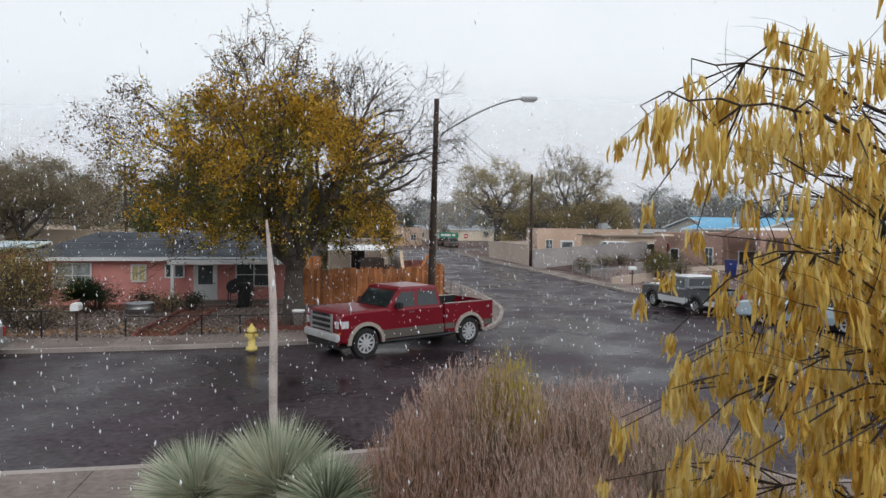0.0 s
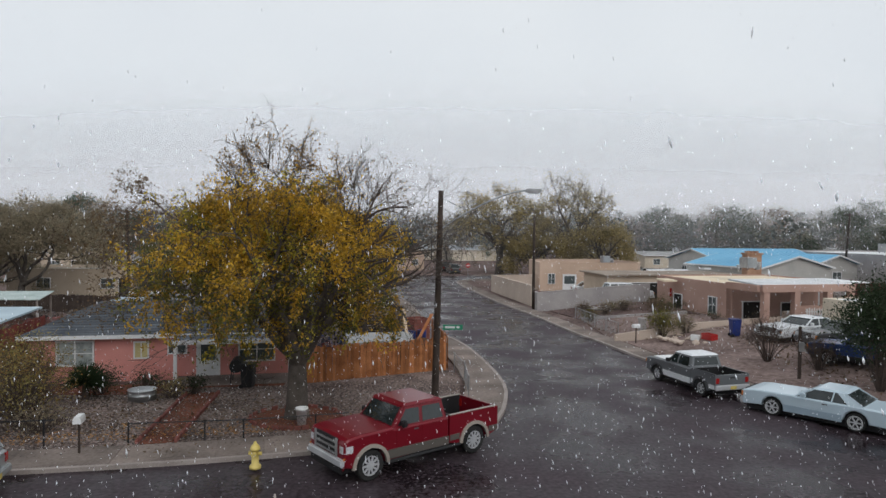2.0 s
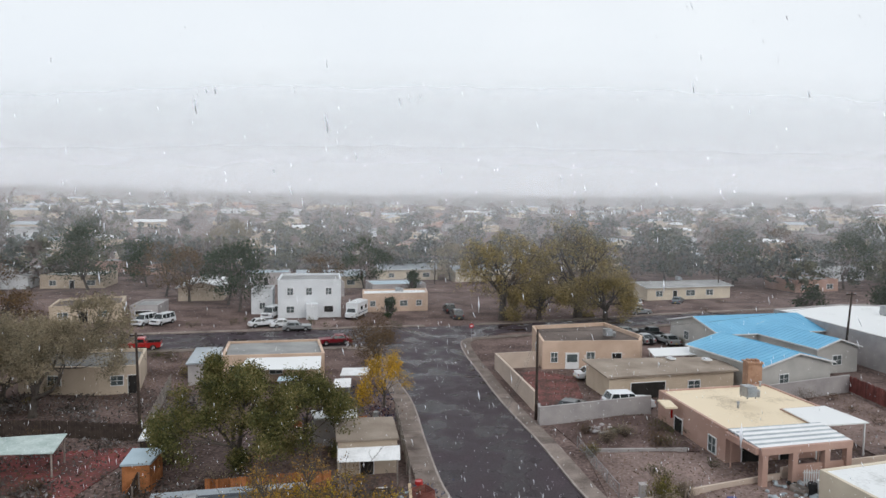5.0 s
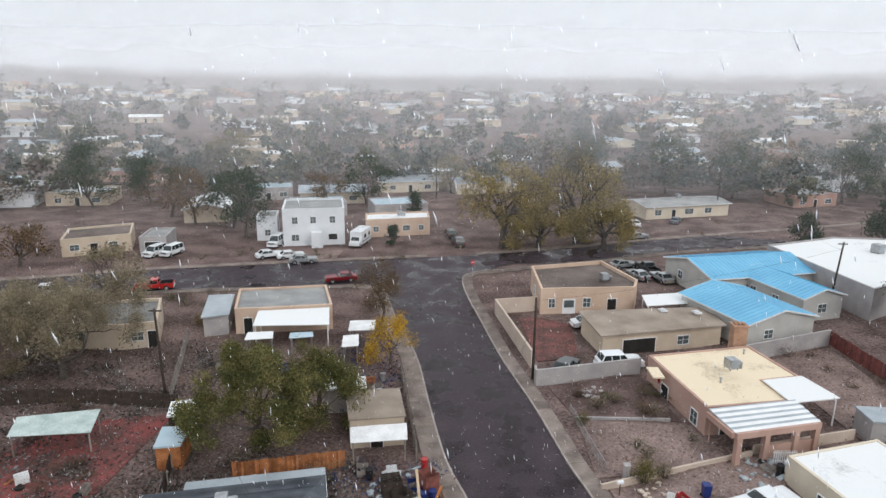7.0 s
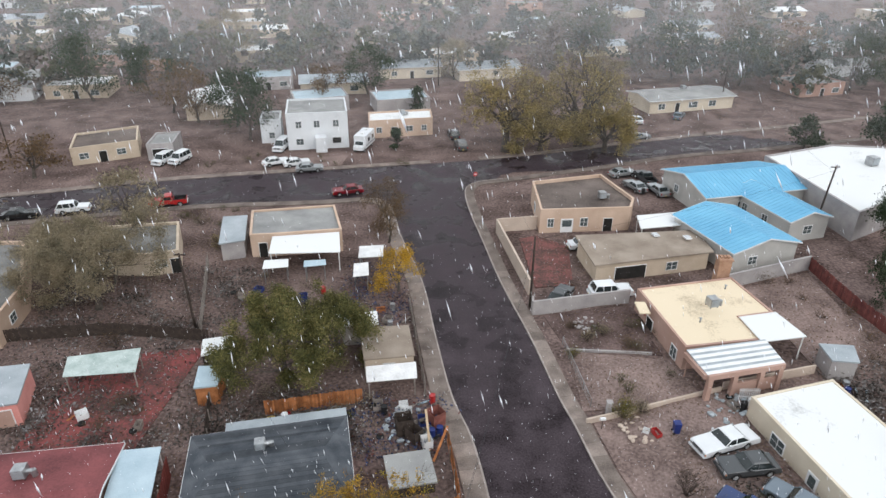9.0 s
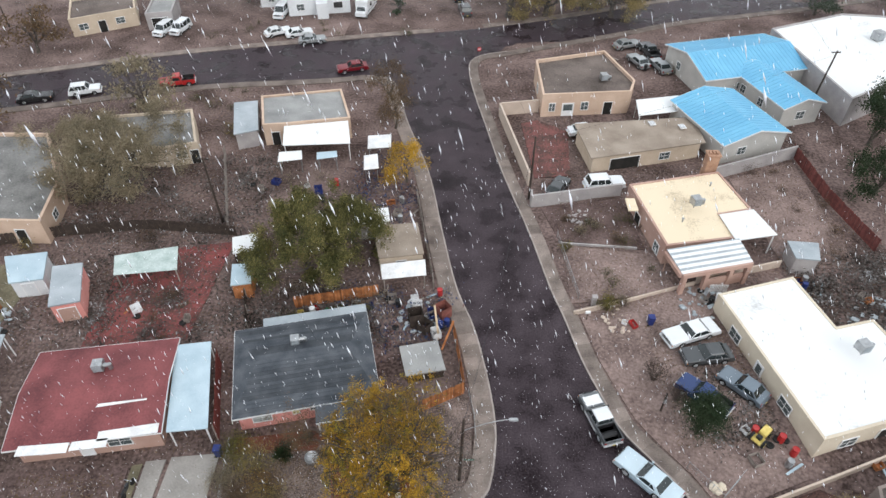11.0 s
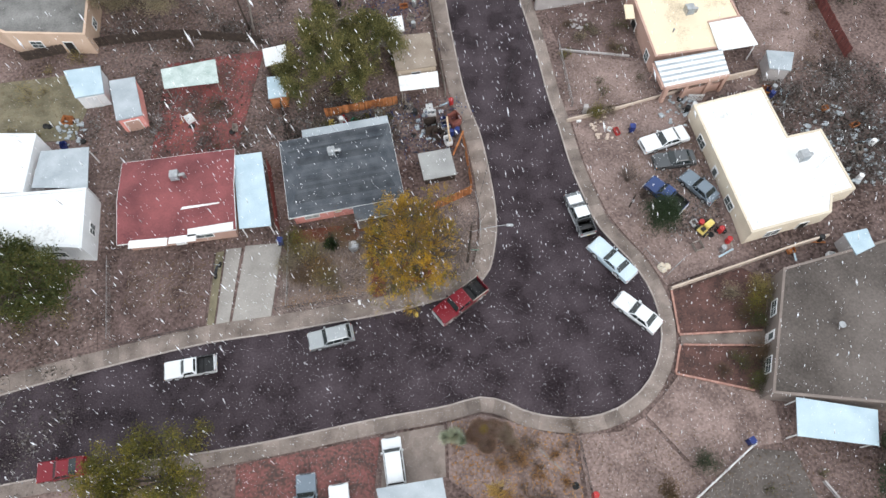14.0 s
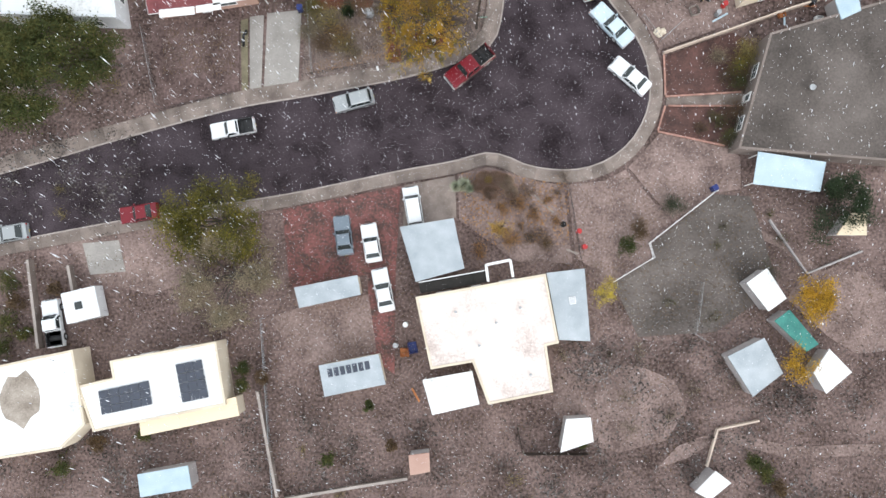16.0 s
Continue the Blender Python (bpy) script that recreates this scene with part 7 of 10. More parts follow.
tree("yard_tree", "bare brownish tree beside the salmon house", -9.8, 85.4, 26, 6.6, 3.4, 0.2, 1.8, BROWNLEAF, 14, 0.2, 0.5)
tree("yard_tree", "bare brownish tree beside the salmon house", -9.0, 77.6, 27, 5.8, 2.8, 0.18, 1.6, BROWNLEAF, 14, 0.2, 0.5)
tree("yard_tree", "broad dark green tree in a front yard", -46.6, 19.2, 28, 8.6, 7.6, 0.34, 2.0, DEEPOLIVE, 130, 0.26, 0.6, kids=3, lean=0.05, first=8)
tree("yard_tree", "tall olive and gold tree at the kerb", -27.6, 2.6, 29, 9.0, 5.4, 0.28, 2.4, OLIVE, 46, 0.2, 0.5, first=8)
tree("yard_tree", "tall olive tree in a side yard", -27.0, -3.4, 30, 8.2, 5.2, 0.26, 2.2, GREYGREEN, 40, 0.2, 0.5, first=8)
tree("yard_tree", "olive tree in a side yard", -31.4, 2.6, 31, 6.6, 2.8, 0.2, 2.0, OLIVE, 28, 0.2, 0.45)
tree("street_elm", "very large spreading elm at the cross street", 9.4, 116.0, 33, 16.5, 8.6, 0.75, 4.0, ELM, 11, 0.34, 0.5, levels=5, kids=3, lean=0.04, first=7)
tree("street_elm", "very large spreading elm with thinning crown", 23.6, 119.6, 34, 19.0, 8.6, 0.8, 4.4, ELM, 10, 0.34, 0.5, levels=5, kids=3, lean=0.04, first=7, keep=lambda t: 0.3 if t.z > 14.5 else 1)
tree("street_elm", "broad golden elm lower than its neighbours", 28.0, 116.2, 41, 11.0, 7.0, 0.5, 2.4, ELM, 40, 0.36, 0.6, levels=4, kids=3, lean=0.04, first=7, droop=0.5)
tree("street_elm", "broad golden elm lower than its neighbours", 16.0, 116.4, 42, 10.0, 7.4, 0.5, 2.4, ELM, 40, 0.36, 0.6, levels=4, kids=3, lean=0.04, first=7, droop=0.5)
tree("yard_tree", "gold tree beside the rose bushes", 13.6, -5.2, 35, 3.8, 1.8, 0.1, 0.9, YELLOWBLOOM, 26, 0.12, 0.3, levels=3)
tree("yard_tree", "gold tree behind sheds", 35.6, -4.6, 36, 5.0, 2.6, 0.15, 1.2, GOLD, 30, 0.18, 0.4)
tree("yard_tree", "gold tree behind sheds", 33.6, -11.8, 37, 4.2, 2.0, 0.12, 1.0, GOLD, 30, 0.18, 0.4, levels=3)
tree("yard_tree", "dark green tree beside the carport", 38.4, 4.6, 38, 5.0, 3.4, 0.2, 1.2, DARKGREEN, 40, 0.2, 0.45)
tree("yard_tree", "pale-leaved pine by the white warehouse", 54.5, 73.0, 39, 10.5, 4.0, 0.3, 2.0, DARKGREEN, 40, 0.26, 0.55)
tree("yard_tree", "dark green tree behind the boundary", 50.5, 62.5, 40, 8.0, 4.0, 0.25, 2.0, DARKGREEN, 34, 0.24, 0.5)

def shrub(name, label, x, y, seed, h, r, leaf, n, size, category="shrub", group="shrubs", wood=TWIG, stems=14, z=0.0, twiggy=1.0):
    """Many stems from one root with leaves on their outer half."""
    rng = np.random.default_rng(seed)
    root = thing(name, label, category, x, y, z, 0, group)
    segs, tips = [], []
    for k in range(stems):
        a = rng.uniform(0, math.tau)
        o = rng.uniform(0.15, 1)
        end = Vector((math.cos(a) * r * o, math.sin(a) * r * o, h * (1 - 0.45 * o * o) * rng.uniform(0.75, 1.05)))
        p = Vector((math.cos(a) * 0.08, math.sin(a) * 0.08, -0.03))
        mid = p.lerp(end, 0.5) + Vector((0, 0, h * 0.12))
        segs += [(p, mid, 0.02, 0.013), (mid, end, 0.013, 0.005)]
        for j in range(int(5 * twiggy)):
            b = mid.lerp(end, rng.uniform(0, 1))
            e = b + Vector(rng.normal(0, r * 0.22, 3)) + Vector((0, 0, h * 0.1))
            segs.append((b, e, 0.007, 0.003))
            tips.append(e)
        tips.append(end)
    st = new("branchwork", tubes_mesh(segs, "branchwork", wood, lambda q: 4 if q > 0.01 else 3))
    st.parent = root
    if n:
        C = []
        for k in range(n):
            t = tips[rng.integers(len(tips))]
            C.append(np.array(t[:]) + rng.normal(0, r * 0.16, 3))
        C = np.array(C)
        C[:, 2] = np.maximum(C[:, 2], 0.05)
        lf = new("foliage", leaf_quads(C, size, rng, "foliage", leaf))
        lf.parent = root
    return root


juniper = shrub("juniper", "tall dense dark green juniper beside the dirt yard", 19.8, 29.4, 50, 4.7, 1.9, DARKGREEN, 16000, 0.13, stems=60, group="evergreens")
shrub("bare_shrub", "bare purple-brown shrub in the dirt yard", 17.4, 35.0, 51, 2.4, 1.5, BROWNLEAF, 500, 0.07, stems=40, twiggy=3)
shrub("bare_shrub", "bare purple-brown shrub in the dirt yard", 18.9, 32.8, 52, 1.8, 1.1, BROWNLEAF, 300, 0.07, stems=30, twiggy=3)
for k, (x, y, h, r, lf, lab) in enumerate(((14.6, 43.6, 1.7, 1.2, OLIVE, "olive green shrub beside the street"), (16.4, 44.2, 1.1, 0.8, GREYGREEN, "low grey-green shrub behind a low wall"), (-16.6, 25.4, 2.5, 1.9, WEEDLEAF, "yellow-olive shrub before the pink house"), (-14.9, 22.6, 2.1, 1.7, WEEDLEAF, "rangy yellow-olive shrub in the front yard"), (-15.8, 23.6, 2.4, 1.8, RUSTLEAF, "rust-brown twiggy shrub in the front yard"), (-13.9, 21.9, 0.9, 0.9, GREYGREEN, "low grey-green weeds in the front yard"), (-11.4, 26.9, 0.8, 0.7, ELM, "rust and yellow plant beside the porch"), (-18.4, 26.8, 2.0, 1.5, OLIVE, "olive shrub before the pink house"),
                                           (-14.8, 27.4, 1.1, 1.0, DARKGREEN, "dark green shrub under the window"), (-13.2, 28.6, 0.7, 0.8, DARKGREEN, "low dark shrub under the window"), (-17.6, 22.6, 1.6, 1.5, BROWNLEAF, "brown shrub behind the fence"), (-19.0, 24.0, 1.9, 1.4, GREYGREEN, "grey-green shrub behind the fence"),
                                           (13.6, 55.5, 1.0, 0.9, GREYGREEN, "grey-green weed clump in the gravel yard"), (12.2, 57.5, 0.8, 0.8, BROWNLEAF, "dry weed clump in the gravel yard"), (15.4, 56.2, 0.9, 0.9, GREYGREEN, "grey-green weed clump in the gravel yard"), (11.7, 52.4, 0.9, 0.8, OLIVE, "weed clump along the pavement"), (17.6, 54.0, 0.8, 1.1, BROWNLEAF, "dry weed clump in the gravel yard"),
                                           (28.8, 20.4, 1.9, 1.5, OLIVE, "olive shrub beside the gravel-roofed house"), (29.6, 22.2, 1.7, 1.4, WEEDLEAF, "straw-coloured shrub beside the gravel-roofed house"), (28.6, 18.6, 1.5, 1.2, DEEPOLIVE, "dark olive shrub beside the gravel-roofed house"), (28.0, 15.4, 1.8, 1.4, BROWNLEAF, "brown shrub beside the gravel-roofed house"), (27.4, 12.6, 1.6, 1.3, DEEPOLIVE, "dark olive shrub beside the gravel-roofed house"), (29.0, 13.4, 1.6, 1.3, DARKGREEN, "dark shrub beside the gravel-roofed house"), (21.4, 5.0, 1.6, 1.5, DARKGREEN, "dark green shrub beside the white fence"), (0.2, -0.2, 1.0, 1.0, ORANGEGRASS, "orange dried shrub in the front yard"), (3.6, 1.0, 1.0, 1.1, ORANGEGRASS, "orange dried shrub in the front yard"), (2.6, 4.6, 0.8, 0.9, ORANGEGRASS, "orange dried shrub in the front yard"), (6.0, 3.6, 1.0, 0.8, ORANGEGRASS, "orange dried shrub in the front yard"), (4.6, 5.0, 0.9, 0.9, ORANGEGRASS, "orange dried shrub in the front yard"), (7.6, 5.4, 0.8, 0.7, ORANGEGRASS, "orange dried shrub in the front yard"), (5.6, 1.2, 0.9, 0.8, BROWNLEAF, "brown shrub in the front yard"), (8.6, 3.0, 0.8, 0.7, ORANGEGRASS, "orange dried shrub in the front yard"),
                                           (7.4, 0.6, 1.3, 1.0, BROWNLEAF, "brown shrub in the front yard"), (-10.8, 27.6, 0.8, 0.6, DARKGREEN, "dark plant beside the porch"), (26.4, 21.6, 1.3, 1.2, GREYGREEN, "grey-green shrub in a mulch bed"), (27.4, 19.4, 1.0, 1.0, BROWNLEAF, "brown shrub in a mulch bed"), (26.2, 14.4, 1.1, 1.2, DEEPOLIVE, "dark shrub in a mulch bed"), (24.6, 13.6, 0.8, 0.9, BROWNLEAF, "brown shrub in a mulch bed"), (-3.4, 78.4, 0.0, 0, GOLD, ""))):
    if h:
        shrub("shrub", lab, x, y, 60 + k, h, r, lf, int((900 if r < 1.6 else 330) * r * r * h) + 200, 0.09, stems=26 if r < 1.6 else 40, twiggy=2 if r < 1.6 else 3)
ZONES = [(-36, 39, -26, 54), (-20, 40, -8, 46), (-60, 40, -44, 52), (9.6, 45, 22, 60), (34, 48, 44, 68), (8, -20, 30, -9), (-34, -30, 6, -20), (-58, 78, -30, 88), (0, 0, 10, 8), (-24, 56, -12, 68), (-60, 58, -30, 84), (-46, 104, -6, 112), (26, 126, 62, 140), (33, 82, 36, 98), (-58, 2, -40, 22), (14, -9, 34, 4)]
for k in range(128):
    rr = np.random.default_rng(300 + k)
    zone = ZONES[k % len(ZONES)]
    big = rr.uniform(0.5, 1.5)
    shrub("weed_clump", ["dry brown weed clump on bare ground", "grey-green weed clump on bare ground", "straw-coloured weed clump on bare ground", "dark olive brush clump on bare ground"][k % 4], rr.uniform(zone[0], zone[2]), rr.uniform(zone[1], zone[3]), 400 + k, 0.75 * big, big, [BROWNLEAF, GREYGREEN, WEEDLEAF, DEEPOLIVE][k % 4], int(300 * big), 0.1, stems=12, group="weeds")


def blades(name, label, x, y, seed, n, length, w, leaf, category, up=0.0, z=0.0, r0=0.05, low=-0.2):
    """A rosette of stiff tapering blades."""
    rng = np.random.default_rng(seed)
    root = thing(name, label, category, x, y, z)
    V, F = [], []
    for k in range(n):
        a = rng.uniform(0, math.tau)
        s = rng.uniform(low, 1.0)
        d = Vector((math.cos(a) * math.sqrt(max(0, 1 - s * s)), math.sin(a) * math.sqrt(max(0, 1 - s * s)), s + up)).normalized()
        t = d.orthogonal().normalized()
        ln = length * rng.uniform(0.75, 1.1)
        c0 = Vector((0, 0, 0.75)) + d * r0
        e = c0 + d * ln + Vector((0, 0, -0.06 * ln))
        m = c0.lerp(e, 0.55) + Vector((0, 0, 0.03))
        k0 = len(V)
        V += [c0 - t * w * 0.6, c0 + t * w * 0.6, m + t * w * 0.5, e, m - t * w * 0.5]
        F.append((k0, k0 + 1, k0 + 2, k0 + 3, k0 + 4))
    b = new("rosette", mesh_of("rosette", V, F, leaf))
    b.parent = root
    st = bmesh.new()
    tube(st, (0, 0, -0.05), (0, 0, 0.8), 0.14, 0.1, 8)
    part("stem", st, TWIG, root)
    return root


blades("yucca", "large blue-green yucca with stiff narrow blades", -1.75, 7.0, 70, 2200, 0.92, 0.013, YUCCALEAF, "yucca", up=0.12)
blades("yucca", "smaller blue-green yucca beside the larger one", -2.6, 6.8, 71, 1400, 0.74, 0.012, YUCCALEAF, "yucca", up=0.12)
blades("yucca", "blue-green yucca half hidden by its neighbour", -1.1, 6.6, 74, 1000, 0.66, 0.012, YUCCALEAF, "yucca", up=0.12)
blades("yucca", "dark green yucca below the pink house's window", -14.9, 26.5, 72, 520, 1.0, 0.03, DARKGREEN, "yucca")


def grass_clump(label, x, y, seed, n, h, r, leaf, name="grass_clump"):
    """Dense upright feathery stems."""
    rng = np.random.default_rng(seed)
    root = thing(name, label, "grass clump", x, y, 0.05, 0, "grass clumps")
    V, F, V2, F2 = [], [], [], []
    for k in range(n):
        a, o = rng.uniform(0, math.tau), math.sqrt(rng.uniform(0, 1))
        b = Vector((math.cos(a) * o * r * 0.6, math.sin(a) * o * r * 0.6, 0))
        e = Vector((math.cos(a) * o * r * 1.15, math.sin(a) * o * r * 1.15, h * (1 - 0.35 * o ** 2) * rng.uniform(0.5, 1.12)))
        m = b.lerp(e, 0.6) + Vector((0, 0, 0.05 * h))
        t = Vector((-math.sin(a + rng.uniform(-1, 1)), math.cos(a + rng.uniform(-1, 1)), 0)).normalized()
        w = 0.004
        k0 = len(V)
        V += [b - t * w, b + t * w, m + t * w, m - t * w, e]
        F += [(k0, k0 + 1, k0 + 2, k0 + 3), (k0 + 3, k0 + 2, k0 + 4)]
        for j in range(5):
            u = m.lerp(e, rng.uniform(0.1, 1))
            dd = Vector(rng.normal(0, 1, 3))
            dd.z = abs(dd.z) + 2.4
            dd.normalize()
            ss = dd.orthogonal().normalized() * 0.0042
            k1 = len(V2)
            ln = rng.uniform(0.05, 0.16)
            V2 += [u - ss, u + ss, u + dd * ln]
            F2.append((k1, k1 + 1, k1 + 2))
    b = new("stem", mesh_of("stem", V, F, STALK))
    b.parent = root
    b = new("plume", mesh_of("plume", V2, F2, leaf))
    b.parent = root
    return root


STALK = leafy("dry_stalks", [(0.07, 0.06, 0.035), (0.18, 0.14, 0.09), (0.36, 0.28, 0.21), (0.16, 0.18, 0.07)], light=0.25)
grass_clump("tall pinkish feathery shrub clump with fading bloom", 0.55, 7.6, 80, 4200, 2.05, 0.95, STRAW)
grass_clump("tall pinkish feathery shrub clump with fading bloom", 1.9, 7.6, 81, 3600, 1.85, 0.95, STRAW)
grass_clump("pinkish feathery shrub clump behind the yellow tree", 2.9, 7.4, 82, 2600, 1.6, 0.9, STRAW)
grass_clump("grey feathery clump at the yard's edge", -0.1, 6.9, 83, 2200, 1.55, 0.7, STRAW)
grass_clump("patch of yellow bloom among dry stems", 0.95, 7.5, 84, 1500, 2.2, 0.42, YELLOWBLOOM)
grass_clump("pinkish feathery shrub clump in the front yard", 1.3, 6.2, 85, 2600, 1.35, 0.9, STRAW)
grass_clump("pinkish feathery shrub clump in the front yard", 3.6, 6.2, 86, 1800, 1.2, 0.8, STRAW)

# the small yellow tree beside the rising camera: long leaflets hanging in bunches
yrng = np.random.default_rng(91)
yroot = thing("yellow_tree", "small tree with long yellow leaves hanging in bunches", "tree", 2.3, 2.0, 0)
ysegs, ybunch = [], []
trunk_pts = [Vector((0, 0, -0.1)), Vector((0.06, 0, 0.9)), Vector((0.0, 0.06, 1.7)), Vector((-0.08, 0.04, 2.5)), Vector((-0.04, 0.08, 3.3)), Vector((0.05, 0.08, 4.5))]
for k, (p, q) in enumerate(zip(trunk_pts, trunk_pts[1:])):
    ysegs.append((p, q, 0.06 - 0.01 * k, 0.05 - 0.01 * k))


def ybranch(p, d, ln, r, lv):
    q = p
    for i in range(5):
        d = (d + Vector(yrng.normal(0, 0.13, 3)) + Vector((0, 0, 0.1 - 0.08 * i))).normalized()
        e = q + d * ln / 5
        if e.x < -1.6 or e.y < -1.0 or e.z > 4.15 + 1.3 * (e.x + 1.55):
            return
        ysegs.append((q, e, r, r * 0.8))
        r *= 0.8
        q = e
        if lv < 2 and i > 0:
            s = Vector(yrng.normal(0, 1, 3))
            s.z = abs(s.z) * 0.5
            ybranch(q, (d * 0.6 + s * 0.6).normalized(), ln * yrng.uniform(0.35, 0.6), r * 0.6, lv + 1)
        if i > 1 or lv == 2:
            ybunch.append(q + Vector(yrng.normal(0, 0.02, 3)))


for k in range(62):
    a = k * 2.4 + 0.3
    h = 1.5 + 3.3 * ((k * 0.618) % 1.0)
    lean_ = Vector((math.cos(a) - 0.2, math.sin(a) * 0.85, 0.2 + 0.22 * (h - 1.5)))
    ybranch(Vector((0, 0.05, h)), lean_.normalized(), yrng.uniform(0.8, 1.4), 0.0085, 1)
def ytop(x):
    """The crown's upper edge, set to its outline in the camera's view."""
    return 4.44 + 0.4 * (x + 1.4) if x < -0.9 else 4.64 + 2.2 * (x + 0.9)


reach = []
for end, start, n in (((-1.5, -0.1, 4.3), (-0.05, 0.06, 3.8), 15), ((-1.2, 0.25, 4.5), (-0.05, 0.06, 3.9), 12), ((-1.1, -0.1, 3.75), (-0.05, 0.06, 3.3), 13), ((-1.0, 0.2, 2.85), (-0.08, 0.04, 2.4), 11), ((-1.05, -0.2, 2.75), (0, 0.06, 2.2), 10), ((-0.7, -0.3, 2.95), (0, 0.06, 2.4), 10), ((-0.95, 0.3, 3.25), (0, 0.05, 2.7), 12), ((-0.9, 0.5, 3.4), (0, 0.05, 2.8), 11), ((-0.5, -0.35, 3.3), (0, 0.05, 2.7), 10), ((-0.2, -0.45, 3.0), (0, 0.05, 2.5), 9), ((0.25, -0.5, 3.3), (0, 0.05, 2.7), 9), ((-0.7, 0.2, 3.6), (0, 0.05, 3.0), 10), ((0.3, -0.4, 3.8), (0, 0.05, 3.2), 9)):
    a, b = Vector(start), Vector(end)
    p = a
    for k in range(1, n + 1):
        q = a.lerp(b, k / n) + Vector((0, 0, 0.16 * math.sin(math.pi * k / n))) + Vector(yrng.normal(0, 0.011, 3))
        ysegs.append((p, q, 0.01 - 0.007 * (k - 1) / n, 0.01 - 0.007 * k / n))
        if k > 2:
            o = q + Vector((yrng.normal(0, 0.045), yrng.normal(0, 0.06), -0.02 - abs(yrng.normal(0, 0.035))))
            ysegs.append((q, o, 0.0022, 0.0015))
            reach.append(o)
        p = q
# twigs that fill the crown's camera side, within the outline seen from there
joints = [q for p, q, r0, r1 in ysegs if 0.004 < r1 < 0.03 and q.z > 2.0]
for k in range(300):
    e = Vector((yrng.uniform(-1.42, 0.3), yrng.uniform(-0.45, 0.65), yrng.uniform(2.5, 4.4)))
    edge = -1.4 + 0.16 * math.sin(e.z * 4.1 + 0.6) + (0.22 if 3.55 < e.z < 3.95 else 0)
    if e.x < edge or (e.x < -0.7 and 3.62 < e.z < 3.9 and yrng.uniform() < 0.6) or e.z > ytop(e.x) or (e.z > 3.5 and yrng.uniform() < 0.45):
        continue
    p = min(joints, key=lambda j: (j - e).length + (0.5 if j.z < e.z else 0))
    m = p.lerp(e, 0.5) + Vector((0, 0, 0.1 * (p - e).length))
    ysegs += [(p, m, 0.0042, 0.0034), (m, e, 0.0034, 0.002)]
    reach.append(e)
    if (p - e).length > 0.3:
        reach.append(m + Vector(yrng.normal(0, 0.02, 3)))
ysegs = [g for g in ysegs if g[2] > 0.02 or g[1].z < ytop(g[1].x) + 0.04]
yt = new("trunk", tubes_mesh(ysegs, "trunk", DARKBARK, lambda r: 6 if r > 0.03 else 4))
yt.parent = yroot
V, F = [], []
for i_, b in enumerate(reach + ybunch):
    x, y, z = b.x + 2.3, b.y + 2.0, b.z
    if z > ytop(b.x):
        continue
    if i_ < len(reach):
        if 3.5 < z < 4.0 and yrng.uniform() < 0.25:
            continue
    elif x < 0.8 or y < 1.0 or z > 4.15 + 1.45 * (x - 0.75) or z > 5.15 or yrng.uniform() < (0.9 if x < 1.2 else 0.82 if z > 3.9 else 0.55 if z > 3.3 else 0.25):
        continue
    size = yrng.uniform(0.7, 1.15)
    tilt = Vector((yrng.normal(0, 0.07), yrng.normal(0, 0.07), -1))
    for j in range(yrng.integers(11, 20)):
        c0 = b + Vector((yrng.normal(0, 0.024), yrng.normal(0, 0.024), yrng.uniform(-0.05, 0.02))) * size
        ln = yrng.uniform(0.075, 0.135) * size
        d = (tilt + Vector((yrng.normal(0, 0.12), yrng.normal(0, 0.12), 0))).normalized()
        s = Vector((yrng.normal(), yrng.normal(), 0))
        s = (s - s.dot(d) * d).normalized() * yrng.uniform(0.005, 0.0092)
        nn = d.cross(s).normalized() * yrng.uniform(0.004, 0.012)
        k0 = len(V)
        V += [c0, c0 + d * ln * 0.2 + s * 0.7, c0 + d * ln * 0.55 + s, c0 + d * ln * 0.88 + s * 0.75 + nn, c0 + d * ln + nn * 2, c0 + d * ln * 0.9 - s * 0.6 + nn, c0 + d * ln * 0.55 - s, c0 + d * ln * 0.2 - s * 0.7, c0 + d * ln * 0.5 - nn]
        F += [(k0 + i, k0 + (i + 1) % 8, k0 + 8) for i in range(8)]
yl = new("crown", mesh_of("crown", V, F, YELLOWLEAF))
yl.parent = yroot

# low growth along the fences of the back lots
for k, (x, y, r) in enumerate(((-52.5, -4.2, 1.3), (-51.4, -6.3, 1.1), (-52.0, -8.7, 1.4), (-50.2, -9.9, 0.9), (-46.9, -4.9, 0.8), (-52.6, -11.4, 1.2), (16.4, 0.6, 1.1), (17.6, 2.0, 1.3), (-25.6, -15.2, 0.8), (-26.0, -13.4, 0.9), (-23.6, -14.4, 0.8), (29.6, -22.6, 0.9), (31.0, -24.0, 1.0), (32.4, -25.4, 0.9), (11.0, -20.8, 0.7), (-12.0, -17.4, 0.6), (-9.4, -21.6, 0.6), (-16.2, -23.0, 0.8), (-36.6, -20.6, 0.9), (-41.5, -21.6, 1.0), (-45.4, -24.2, 1.2))):
    shrub("shrub", ("dark green shrub beside a back lot", "straggling brown-green bush beside a fence")[k % 3 == 1], x, y, 600 + k, 1.1 + 0.3 * (k % 3), r, BROWNLEAF if k % 3 == 1 else DEEPOLIVE, 1100, 0.2)

